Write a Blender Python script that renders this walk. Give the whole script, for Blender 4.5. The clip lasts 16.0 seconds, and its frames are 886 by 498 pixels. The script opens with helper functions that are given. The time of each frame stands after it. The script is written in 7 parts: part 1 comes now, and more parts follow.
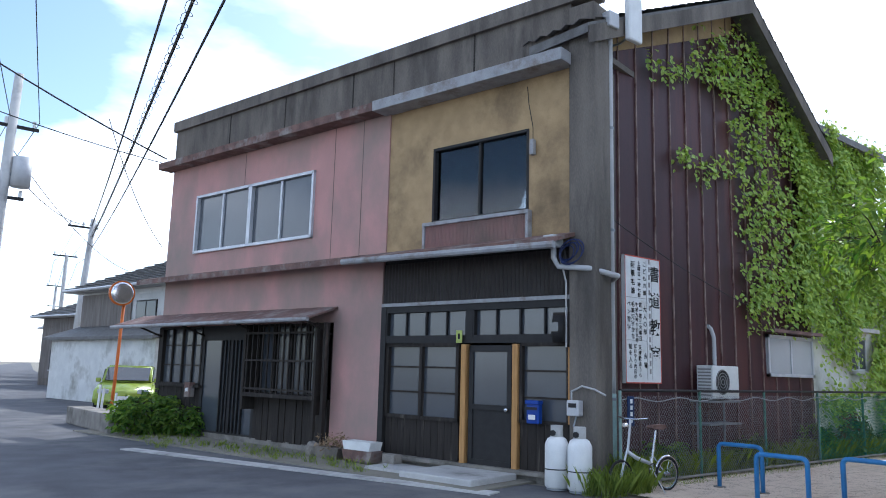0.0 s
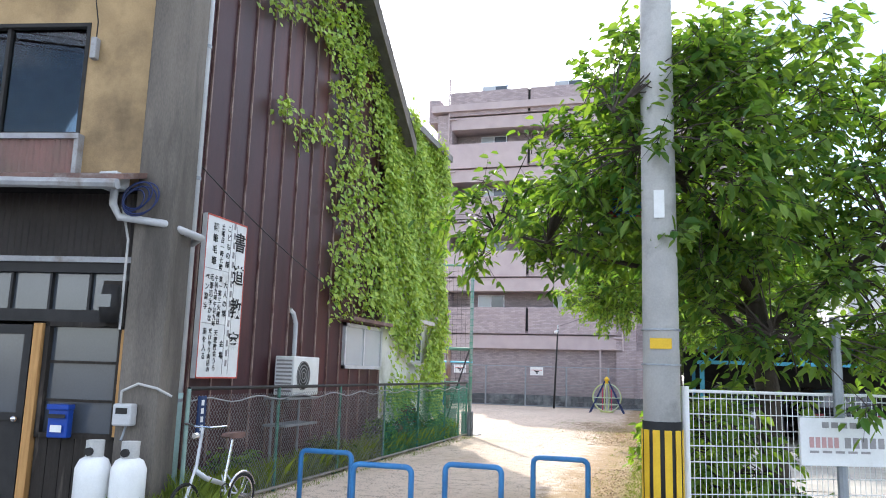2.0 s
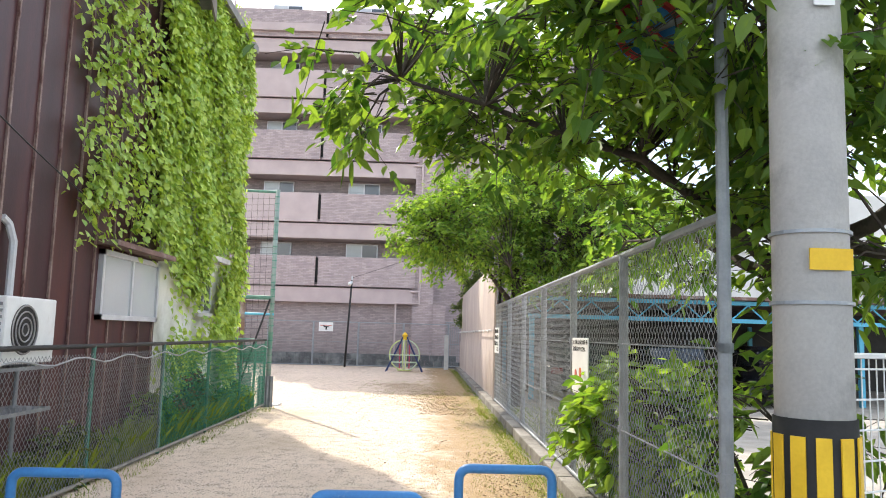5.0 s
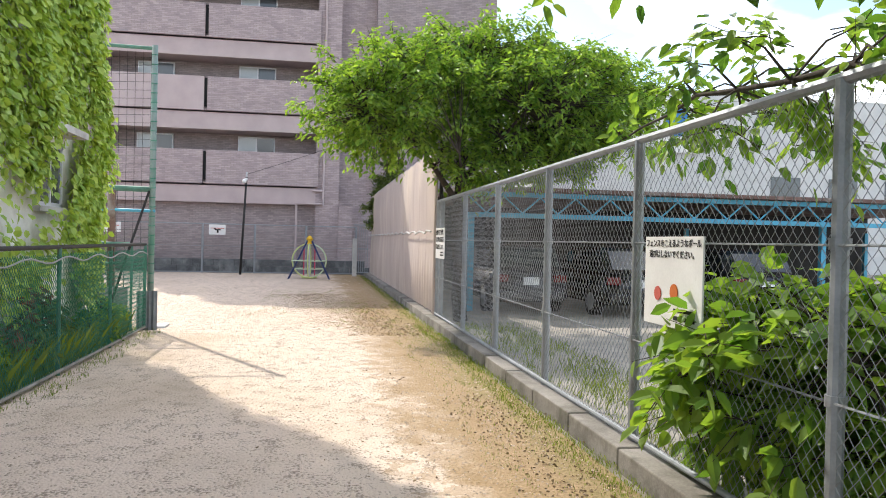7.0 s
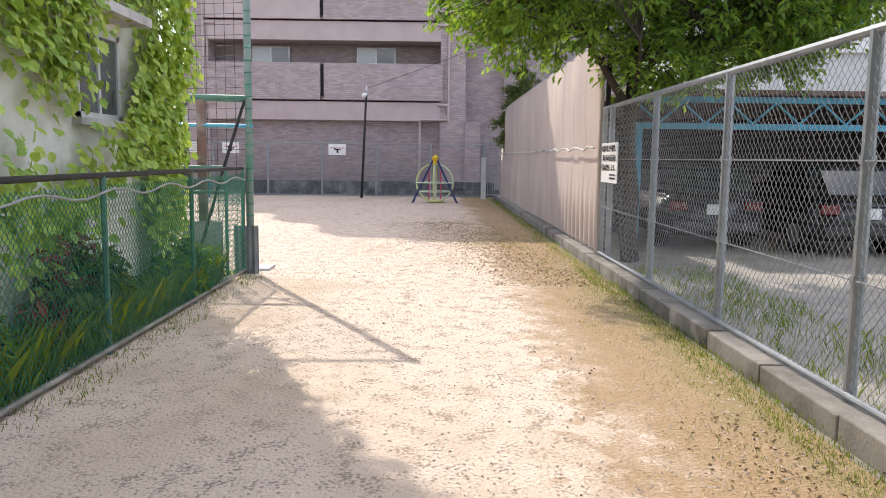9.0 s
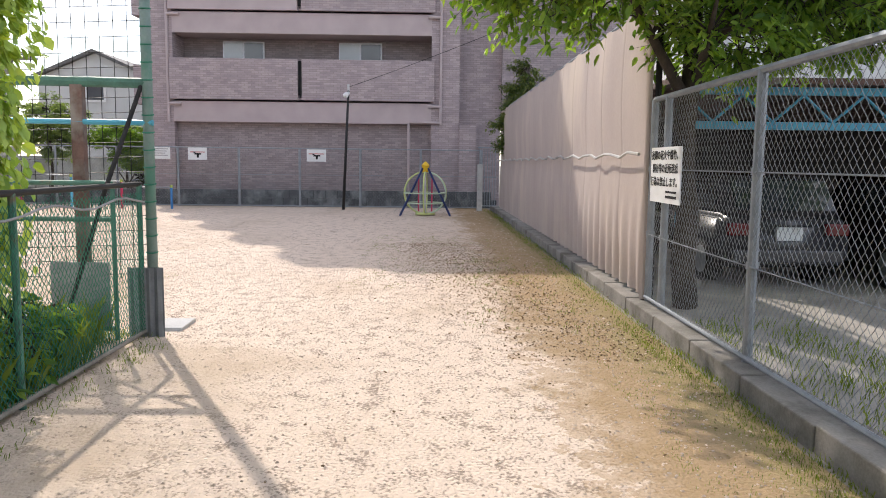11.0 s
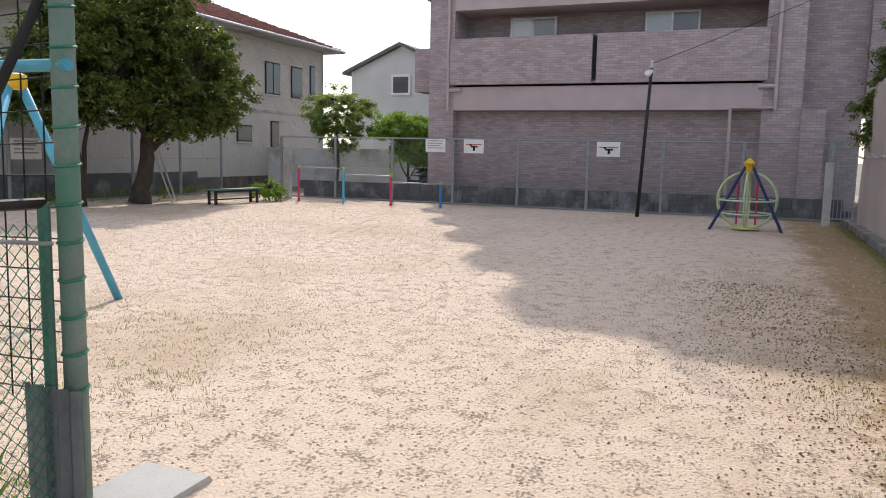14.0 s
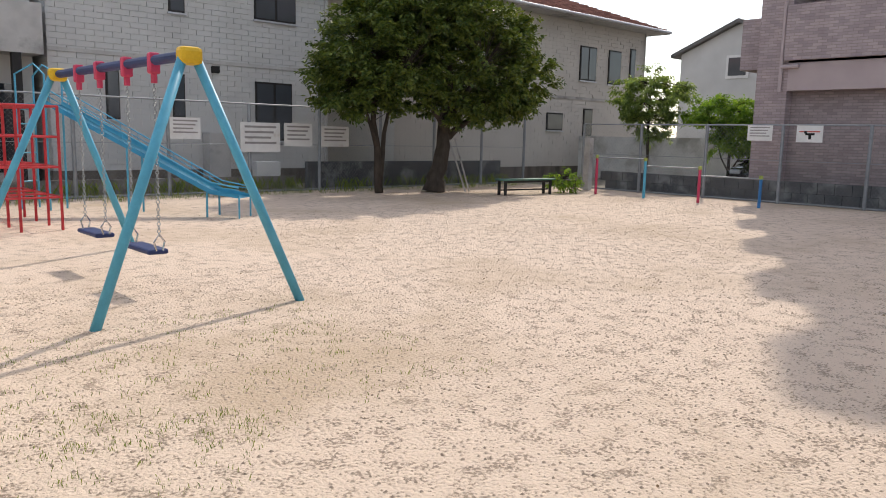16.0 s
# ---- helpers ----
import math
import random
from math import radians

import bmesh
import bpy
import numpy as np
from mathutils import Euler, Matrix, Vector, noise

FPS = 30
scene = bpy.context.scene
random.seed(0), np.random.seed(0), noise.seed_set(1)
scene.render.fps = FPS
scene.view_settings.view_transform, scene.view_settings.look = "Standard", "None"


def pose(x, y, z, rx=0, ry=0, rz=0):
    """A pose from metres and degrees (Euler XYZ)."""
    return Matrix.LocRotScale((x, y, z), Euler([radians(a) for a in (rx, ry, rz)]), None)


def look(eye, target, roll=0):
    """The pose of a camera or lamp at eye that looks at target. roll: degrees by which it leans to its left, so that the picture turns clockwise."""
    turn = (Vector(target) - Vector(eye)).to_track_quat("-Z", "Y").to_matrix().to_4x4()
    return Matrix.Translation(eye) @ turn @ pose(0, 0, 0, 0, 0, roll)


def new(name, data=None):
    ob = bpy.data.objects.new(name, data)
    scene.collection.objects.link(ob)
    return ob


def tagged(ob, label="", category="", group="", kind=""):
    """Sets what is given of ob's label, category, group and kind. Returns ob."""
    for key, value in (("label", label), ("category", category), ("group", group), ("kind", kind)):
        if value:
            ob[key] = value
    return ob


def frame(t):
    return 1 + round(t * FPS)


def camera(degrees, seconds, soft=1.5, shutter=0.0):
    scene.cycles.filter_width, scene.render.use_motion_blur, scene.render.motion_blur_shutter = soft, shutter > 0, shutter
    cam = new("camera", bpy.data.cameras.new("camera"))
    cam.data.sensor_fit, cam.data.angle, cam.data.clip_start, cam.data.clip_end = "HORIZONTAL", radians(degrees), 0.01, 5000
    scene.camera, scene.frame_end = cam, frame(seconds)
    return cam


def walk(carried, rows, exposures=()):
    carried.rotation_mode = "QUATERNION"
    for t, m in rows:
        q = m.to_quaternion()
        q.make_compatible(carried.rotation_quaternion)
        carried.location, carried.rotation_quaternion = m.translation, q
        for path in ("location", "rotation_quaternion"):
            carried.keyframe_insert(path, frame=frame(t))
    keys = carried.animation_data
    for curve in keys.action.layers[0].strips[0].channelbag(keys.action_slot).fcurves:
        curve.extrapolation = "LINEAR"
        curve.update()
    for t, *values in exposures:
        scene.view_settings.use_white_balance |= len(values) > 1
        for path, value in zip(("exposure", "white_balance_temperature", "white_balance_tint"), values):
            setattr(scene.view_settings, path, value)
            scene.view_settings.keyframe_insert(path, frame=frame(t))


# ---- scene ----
cam = camera(60.6, 16.0, soft=1.0)
PATH = [
    (0, (0.095, 0.602, 1.554), (1.342, 2.133, 1.873), 1.5),
    (0.5, (0.458, 1.176, 1.576), (1.83, 2.593, 1.903), 1.5),
    (1, (0.824, 1.697, 1.597), (2.395, 2.89, 1.929), 1.5),
    (1.5, (1.333, 2.166, 1.59), (3.108, 3.026, 1.922), 1.6),
    (2, (1.817, 2.588, 1.611), (3.711, 3.144, 1.931), 1.7),
    (2.5, (2.412, 2.922, 1.607), (4.36, 3.254, 1.913), 1.6),
    (3, (2.946, 3.255, 1.614), (4.916, 3.432, 1.909), 1.7),
    (3.2, (3.16, 3.386, 1.584), (5.135, 3.497, 1.877), 1.7),
    (5.3, (6.037, 4.373, 1.552), (8.026, 4.292, 1.75), 1.3),
    (5.5, (6.397, 4.433, 1.583), (8.386, 4.311, 1.757), 1.1),
    (6, (7.181, 4.614, 1.572), (9.161, 4.366, 1.705), 1.2),
    (6.5, (8.008, 4.755, 1.536), (9.979, 4.431, 1.618), 1.3),
    (7, (8.724, 4.906, 1.496), (10.696, 4.574, 1.477), 1.3),
    (7.5, (9.385, 4.974, 1.463), (11.358, 4.678, 1.324), 1.2),
    (8, (10.061, 5.034, 1.477), (12.034, 4.792, 1.262), 1.0),
    (8.5, (10.827, 5.038, 1.469), (12.809, 4.915, 1.234), 0.8),
    (9, (11.593, 5.09, 1.506), (13.579, 5.069, 1.268), 0.7),
    (9.2, (11.88, 5.091, 1.504), (13.866, 5.062, 1.267), 0.5),
    (11.5, (15.438, 4.979, 1.569), (17.425, 4.94, 1.348), 0.7),
    (12, (16.26, 4.898, 1.574), (18.248, 4.919, 1.357), 0.9),
    (12.5, (17.002, 4.754, 1.546), (18.985, 4.88, 1.324), 0.9),
    (13, (17.713, 4.722, 1.525), (19.677, 5.02, 1.296), 1.0),
    (13.5, (18.49, 4.83, 1.514), (20.399, 5.378, 1.276), 1.0),
    (14, (19.149, 4.978, 1.575), (20.987, 5.728, 1.325), 1.2),
    (14.5, (19.76, 4.956, 1.585), (21.492, 5.921, 1.324), 1.4),
    (15, (20.294, 5.047, 1.589), (21.891, 6.219, 1.315), 1.4),
    (15.5, (20.875, 5.014, 1.554), (22.334, 6.353, 1.271), 1.2),
    (16, (21.351, 5.085, 1.527), (22.696, 6.536, 1.235), 1.3),
]
# the phone brightens towards the shaded lane and darkens again in the open park
EXPOSURES = [(0, 0.55, 5600, 10), (1, 0.95, 6000, 12), (2, 1.27, 6200, 10), (3, 1.25, 6400, 10), (5.5, 1.38, 6800, 10), (6.5, 1.08, 6600, 10), (7, 1.0, 6600, 10), (8, 0.93, 6600, 13), (9, 0.9, 6600, 14), (11.5, 0.58, 6600, 13), (12.5, 0.48, 6600, 13), (14, 0.32, 6600, 12), (16, 0.18, 6800, 12)]
walk(cam, [(t, look(eye, target, roll)) for t, eye, target, roll in PATH], EXPOSURES)

# ---- world, sun ----
SUN = Vector((0.885, 0.465, 0.93)).normalized()
world = bpy.data.worlds.new("sky")
scene.world = world
world.use_nodes = True
wn, wl = world.node_tree.nodes, world.node_tree.links
wn.clear()
sky = wn.new("ShaderNodeTexSky")
sky.sky_type, sky.sun_disc = "NISHITA", False
sky.sun_elevation = math.asin(SUN.z)
sky.sun_rotation = math.atan2(SUN.x, SUN.y)
sky.dust_density = 1.0
wco = wn.new("ShaderNodeTexCoord")
wmap = wn.new("ShaderNodeMapping")
wmap.inputs["Scale"].default_value = (1.2, 1.2, 3.2)
wmap.inputs["Location"].default_value = (3.1, 1.7, 0.4)
cloud = wn.new("ShaderNodeTexNoise")
cloud.inputs["Scale"].default_value, cloud.inputs["Detail"].default_value = 2.2, 7
ramp = wn.new("ShaderNodeValToRGB")
ramp.color_ramp.elements[0].position, ramp.color_ramp.elements[1].position = 0.44, 0.70
wmix = wn.new("ShaderNodeMixRGB")
wtone = wn.new("ShaderNodeTexNoise")
wtone.inputs["Scale"].default_value, wtone.inputs["Detail"].default_value = 1.3, 5
tones = wn.new("ShaderNodeValToRGB")
tones.color_ramp.elements[0].position, tones.color_ramp.elements[1].position = 0.40, 0.60
tones.color_ramp.elements[0].color, tones.color_ramp.elements[1].color = (0.55, 0.57, 0.61, 1), (1, 1, 1, 1)
lift = wn.new("ShaderNodeMixRGB")
lift.blend_type, lift.inputs["Fac"].default_value, lift.inputs["Color2"].default_value = "MULTIPLY", 1, (16.0, 15.9, 15.7, 1)
wbg, wout = wn.new("ShaderNodeBackground"), wn.new("ShaderNodeOutputWorld")
wbg.inputs["Strength"].default_value = 0.15
for a, b in ((wco.outputs["Generated"], wmap.inputs["Vector"]), (wmap.outputs[0], cloud.inputs["Vector"]), (cloud.outputs["Fac"], ramp.inputs[0]),
             (ramp.outputs["Color"], wmix.inputs["Fac"]), (sky.outputs[0], wmix.inputs["Color1"]), (wmap.outputs[0], wtone.inputs["Vector"]), (wtone.outputs["Fac"], tones.inputs[0]), (tones.outputs[0], lift.inputs["Color1"]), (lift.outputs[0], wmix.inputs["Color2"]), (wmix.outputs[0], wbg.inputs[0]), (wbg.outputs[0], wout.inputs[0])):
    wl.new(a, b)
sun = new("sun", bpy.data.lights.new("sun", "SUN"))
sun.data.energy, sun.data.angle, sun.data.color = 2.6, radians(0.7), (1, 0.94, 0.84)
sun.matrix_world = look((0, 0, 60), Vector((0, 0, 60)) - SUN)


# ---- materials ----
def mat(name, c1, c2=None, scale=6.0, rough=0.8, bump=0.15, metal=0.0, fine=60.0, stretch=(1, 1, 1), stain=None, stain_scale=0.7, stain_at=(0.5, 0.68), island=0.0, spec=0.3, fw=0.45, grit=False):
    m = bpy.data.materials.new(name)
    m.use_nodes = True
    n, l = m.node_tree.nodes, m.node_tree.links
    p = n["Principled BSDF"]
    p.inputs["Roughness"].default_value, p.inputs["Metallic"].default_value = rough, metal
    p.inputs["Specular IOR Level"].default_value = spec
    c2 = c2 or [v * 0.72 for v in c1]
    geo, mp = n.new("ShaderNodeNewGeometry"), n.new("ShaderNodeMapping")
    mp.inputs["Scale"].default_value = stretch
    l.new(geo.outputs["Position"], mp.inputs["Vector"])
    n1 = n.new("ShaderNodeTexNoise")
    n1.inputs["Scale"].default_value, n1.inputs["Detail"].default_value = scale, 8
    l.new(mp.outputs[0], n1.inputs["Vector"])
    n2 = n.new("ShaderNodeTexNoise")
    n2.inputs["Scale"].default_value, n2.inputs["Detail"].default_value = fine, 4
    l.new(mp.outputs[0], n2.inputs["Vector"])
    add = n.new("ShaderNodeMath")
    add.operation = "MULTIPLY_ADD"
    add.inputs[1].default_value = fw
    l.new(n2.outputs["Fac"], add.inputs[0])
    l.new(n1.outputs["Fac"], add.inputs[2])
    rp = n.new("ShaderNodeValToRGB")
    rp.color_ramp.elements[0].position, rp.color_ramp.elements[1].position = max(0, 0.28 + 0.5 * fw), min(1, 0.72 + 0.5 * fw)
    rp.color_ramp.elements[0].color, rp.color_ramp.elements[1].color = (*c2, 1), (*c1, 1)
    l.new(add.outputs[0], rp.inputs[0])
    out = rp.outputs[0]
    if stain:
        n3 = n.new("ShaderNodeTexNoise")
        n3.inputs["Scale"].default_value, n3.inputs["Detail"].default_value = stain_scale, 9
        n3.inputs["Roughness"].default_value = 0.65
        l.new(mp.outputs[0], n3.inputs["Vector"])
        r3 = n.new("ShaderNodeValToRGB")
        r3.color_ramp.elements[0].position, r3.color_ramp.elements[1].position = stain_at
        l.new(n3.outputs["Fac"], r3.inputs[0])
        mx = n.new("ShaderNodeMixRGB")
        mx.inputs["Color2"].default_value = (*stain, 1)
        l.new(r3.outputs[0], mx.inputs["Fac"])
        l.new(out, mx.inputs["Color1"])
        out = mx.outputs[0]
    if island:
        hs = n.new("ShaderNodeHueSaturation")
        mr = n.new("ShaderNodeMapRange")
        mr.inputs["To Min"].default_value, mr.inputs["To Max"].default_value = 1 - island, 1 + island
        l.new(geo.outputs["Random Per Island"], mr.inputs["Value"])
        l.new(mr.outputs[0], hs.inputs["Value"])
        l.new(out, hs.inputs["Color"])
        out = hs.outputs[0]
    l.new(out, p.inputs["Base Color"])
    if bump:
        bp = n.new("ShaderNodeBump")
        bp.inputs["Strength"].default_value, bp.inputs["Distance"].default_value = bump, 0.02
        l.new(n2.outputs["Fac"] if grit else add.outputs[0], bp.inputs["Height"])
        l.new(bp.outputs[0], p.inputs["Normal"])
    return m


def leaf_mat(name, c1, c2, trans=0.55, rough=0.45):
    m = bpy.data.materials.new(name)
    m.use_nodes = True
    n, l = m.node_tree.nodes, m.node_tree.links
    p, o = n["Principled BSDF"], n["Material Output"]
    geo = n.new("ShaderNodeNewGeometry")
    rp = n.new("ShaderNodeValToRGB")
    rp.color_ramp.elements[0].color, rp.color_ramp.elements[1].color = (*c2, 1), (*c1, 1)
    l.new(geo.outputs["Random Per Island"], rp.inputs[0])
    l.new(rp.outputs[0], p.inputs["Base Color"])
    p.inputs["Roughness"].default_value, p.inputs["Specular IOR Level"].default_value = rough, 0.35
    tr, mx = n.new("ShaderNodeBsdfTranslucent"), n.new("ShaderNodeMixShader")
    br = n.new("ShaderNodeMixRGB")
    br.blend_type, br.inputs["Fac"].default_value, br.inputs["Color2"].default_value = "MULTIPLY", 1, (1.6, 1.5, 0.5, 1)
    l.new(rp.outputs[0], br.inputs["Color1"])
    l.new(br.outputs[0], tr.inputs["Color"])
    mx.inputs["Fac"].default_value = trans
    l.new(p.outputs[0], mx.inputs[1])
    l.new(tr.outputs[0], mx.inputs[2])
    l.new(mx.outputs[0], o.inputs["Surface"])
    return m


def brick_mat(name, c1, c2, mortar, bw=0.22, bh=0.065, axis="x"):
    """Small facing tiles laid in rows, for walls that stay far off."""
    m = mat(name, c1, c2, 2.0, 0.75, 0)
    n, l = m.node_tree.nodes, m.node_tree.links
    p = n["Principled BSDF"]
    old = p.inputs["Base Color"].links[0].from_socket
    geo, sp, cb = n.new("ShaderNodeNewGeometry"), n.new("ShaderNodeSeparateXYZ"), n.new("ShaderNodeCombineXYZ")
    l.new(geo.outputs["Position"], sp.inputs[0])
    ad = n.new("ShaderNodeMath")
    l.new(sp.outputs["X"], ad.inputs[0])
    l.new(sp.outputs["Y"], ad.inputs[1])
    l.new(ad.outputs[0], cb.inputs["X"])
    l.new(sp.outputs["Z"], cb.inputs["Y"])
    bt = n.new("ShaderNodeTexBrick")
    bt.inputs["Scale"].default_value = 1
    bt.inputs["Brick Width"].default_value, bt.inputs["Row Height"].default_value, bt.inputs["Mortar Size"].default_value = bw, bh, 0.006
    bt.inputs["Color1"].default_value, bt.inputs["Color2"].default_value, bt.inputs["Mortar"].default_value = (1, 1, 1, 1), (0.72, 0.72, 0.75, 1), (*mortar, 1)
    l.new(cb.outputs[0], bt.inputs["Vector"])
    mx = n.new("ShaderNodeMixRGB")
    mx.blend_type, mx.inputs["Fac"].default_value = "MULTIPLY", 1
    l.new(old, mx.inputs["Color1"])
    l.new(bt.outputs["Color"], mx.inputs["Color2"])
    l.new(mx.outputs[0], p.inputs["Base Color"])
    bp = n.new("ShaderNodeBump")
    bp.invert = True
    bp.inputs["Strength"].default_value, bp.inputs["Distance"].default_value = 0.4, 0.01
    l.new(bt.outputs["Fac"], bp.inputs["Height"])
    l.new(bp.outputs[0], p.inputs["Normal"])
    return m


def glass_mat(name, tint, rough=0.05):
    m = mat(name, tint, [v * 0.8 for v in tint], 0.8, rough, 0.0, spec=0.8)
    return m


def clear_glass(name, tint):
    """Thin window glass: mostly seen through, glossy on top."""
    m = bpy.data.materials.new(name)
    m.use_nodes = True
    n, l = m.node_tree.nodes, m.node_tree.links
    tr, gl, fr, mx = n.new("ShaderNodeBsdfTransparent"), n.new("ShaderNodeBsdfGlossy"), n.new("ShaderNodeFresnel"), n.new("ShaderNodeMixShader")
    tr.inputs["Color"].default_value, gl.inputs["Roughness"].default_value = (*tint, 1), 0.02
    fr.inputs["IOR"].default_value = 1.7
    l.new(fr.outputs[0], mx.inputs["Fac"])
    l.new(tr.outputs[0], mx.inputs[1])
    l.new(gl.outputs[0], mx.inputs[2])
    l.new(mx.outputs[0], n["Material Output"].inputs["Surface"])
    return m


GLASS_CLEAR = clear_glass("clear_window_glass", (0.72, 0.78, 0.82))
ASPHALT = mat("asphalt", (0.13, 0.13, 0.14), (0.075, 0.075, 0.08), 1.3, 0.9, 0.3, fine=150, stain=(0.17, 0.165, 0.16), stain_scale=0.5)
EARTH = mat("bare_earth", (0.30, 0.27, 0.22), (0.17, 0.16, 0.13), 1.2, 0.95, 0.3, fine=80)
GRAVEL = mat("pale_gravel", (0.42, 0.38, 0.33), (0.26, 0.24, 0.21), 2.0, 0.95, 0.5, fine=90)
CONCRETE = mat("kerb_concrete", (0.31, 0.285, 0.255), (0.17, 0.155, 0.135), 3, 0.9, 0.3, stain=(0.11, 0.10, 0.08), stain_scale=2)
PALECON = mat("pale_concrete", (0.55, 0.54, 0.52), (0.42, 0.41, 0.40), 3, 0.9, 0.2, stain=(0.25, 0.24, 0.23), stain_scale=1.5)
PINK = mat("faded_pink_plaster", (0.56, 0.30, 0.275), (0.45, 0.26, 0.24), 1.5, 0.85, 0.1, stain=(0.30, 0.24, 0.21), stain_scale=0.5, stain_at=(0.38, 0.62), stretch=(1, 1, 0.6))
OCHRE = mat("ochre_render", (0.46, 0.325, 0.175), (0.36, 0.25, 0.135), 4, 0.9, 0.35, stain=(0.17, 0.12, 0.07), stain_scale=0.9, stain_at=(0.48, 0.72))
DARKCON = mat("weathered_concrete", (0.21, 0.182, 0.155), (0.10, 0.088, 0.077), 1.6, 0.9, 0.3, stretch=(1.6, 1.6, 0.35), stain=(0.07, 0.062, 0.055), stain_scale=1.1, stain_at=(0.5, 0.7))
DARKMETAL = mat("dark_brown_corrugated_steel", (0.11, 0.095, 0.088), (0.085, 0.073, 0.068), 3, 0.6, 0.05)
MAROON = mat("maroon_steel_sheet", (0.078, 0.027, 0.03), (0.036, 0.015, 0.018), 1.2, 0.5, 0.06, stretch=(2, 2, 0.2), stain=(0.10, 0.03, 0.024), stain_scale=1.2, stain_at=(0.5, 0.75))
SEAM = mat("rusty_seam_strip", (0.30, 0.22, 0.19), (0.10, 0.04, 0.035), 7, 0.7, 0.1, stretch=(1, 1, 0.5))
RUST = mat("rusty_tin", (0.22, 0.13, 0.11), (0.11, 0.07, 0.06), 5, 0.8, 0.2, stain=(0.30, 0.27, 0.25), stain_scale=2)
GREYTIN = mat("grey_painted_tin", (0.38, 0.38, 0.39), (0.27, 0.27, 0.28), 4, 0.6, 0.05, stain=(0.2, 0.17, 0.15), stain_scale=3)
BLACKWOOD = mat("black_weathered_wood", (0.040, 0.033, 0.028), (0.018, 0.015, 0.013), 4, 0.8, 0.3, stretch=(4, 4, 0.4), stain=(0.16, 0.13, 0.11), stain_scale=1.6, stain_at=(0.58, 0.8))
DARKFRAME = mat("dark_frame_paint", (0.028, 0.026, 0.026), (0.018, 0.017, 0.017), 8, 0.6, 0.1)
RAWWOOD = mat("new_timber", (0.52, 0.29, 0.11), (0.38, 0.2, 0.07), 6, 0.7, 0.1, stretch=(6, 6, 0.5))
ALU = mat("aluminium_frame", (0.62, 0.63, 0.66), (0.5, 0.51, 0.54), 6, 0.4, 0.0, metal=0.3)
GLASS_DARK = glass_mat("dark_window_glass", (0.035, 0.04, 0.048))
GLASS_MID = glass_mat("frosted_window_glass", (0.075, 0.084, 0.098), 0.14)
GLASS_PALE = glass_mat("curtained_glass", (0.45, 0.48, 0.5), 0.15)
WHITE = mat("white_enamel", (0.78, 0.78, 0.77), (0.68, 0.68, 0.67), 5, 0.5, 0.03, stain=(0.5, 0.46, 0.4), stain_scale=3, stain_at=(0.6, 0.8))
PIPEGREY = mat("grey_plastic_pipe", (0.55, 0.55, 0.56), (0.44, 0.44, 0.45), 4, 0.5, 0.02)
GALV = mat("galvanised_steel", (0.33, 0.35, 0.37), (0.24, 0.26, 0.28), 8, 0.5, 0.05, metal=0.4)
GREENPAINT = mat("faded_green_paint", (0.10, 0.24, 0.19), (0.07, 0.15, 0.12), 8, 0.6, 0.1, stain=(0.16, 0.10, 0.06), stain_scale=6, stain_at=(0.58, 0.75))
GREENWIRE = mat("green_wire", (0.03, 0.22, 0.14), None, 8, 0.6, 0.0)
GREYWIRE = mat("grey_wire", (0.34, 0.35, 0.36), None, 8, 0.5, 0.0, metal=0.3)
BLUEPAINT = mat("blue_gloss_paint", (0.05, 0.22, 0.50), (0.04, 0.16, 0.38), 6, 0.4, 0.05, stain=(0.25, 0.34, 0.45), stain_scale=9, stain_at=(0.62, 0.75))
CYAN = mat("sky_blue_paint", (0.10, 0.42, 0.60), (0.08, 0.34, 0.50), 6, 0.45, 0.04)
NAVY = mat("navy_paint", (0.025, 0.045, 0.15), (0.02, 0.03, 0.1), 6, 0.45, 0.04)
RED = mat("red_paint", (0.55, 0.05, 0.06), (0.42, 0.03, 0.04), 6, 0.4, 0.04)
MAGENTA = mat("pink_red_paint", (0.60, 0.06, 0.14), (0.5, 0.05, 0.1), 6, 0.4, 0.04)
YELLOW = mat("yellow_paint", (0.75, 0.48, 0.03), (0.62, 0.38, 0.02), 6, 0.45, 0.04)
LIME = mat("lime_paint", (0.42, 0.48, 0.12), (0.34, 0.4, 0.1), 6, 0.5, 0.04)
ORANGE = mat("orange_paint", (0.62, 0.16, 0.03), (0.5, 0.12, 0.02), 6, 0.5, 0.04)
BLACK = mat("black_rubber", (0.02, 0.02, 0.02), (0.012, 0.012, 0.012), 6, 0.7, 0.05)
CHROME = mat("chrome", (0.7, 0.7, 0.72), (0.6, 0.6, 0.62), 6, 0.2, 0.0, metal=1.0)
TILE = brick_mat("brown_facing_tile", (0.47, 0.385, 0.385), (0.40, 0.325, 0.325), (0.62, 0.6, 0.6), 0.24, 0.075)
TILE_DARK = brick_mat("dark_brown_facing_tile", (0.40, 0.33, 0.328), (0.335, 0.275, 0.272), (0.6, 0.6, 0.6), 0.24, 0.075)
TILE_BAND = mat("brown_band_render", (0.48, 0.395, 0.395), (0.41, 0.335, 0.335), 1.5, 0.8, 0.08)
BLOCK = mat("dark_block_wall", (0.12, 0.125, 0.13), (0.07, 0.075, 0.08), 2.5, 0.9, 0.3, stain=(0.26, 0.27, 0.27), stain_scale=1.6)
PLASTER = mat("dirty_white_plaster", (0.74, 0.74, 0.71), (0.60, 0.60, 0.58), 2, 0.9, 0.15, stain=(0.36, 0.35, 0.31), stain_scale=0.9)
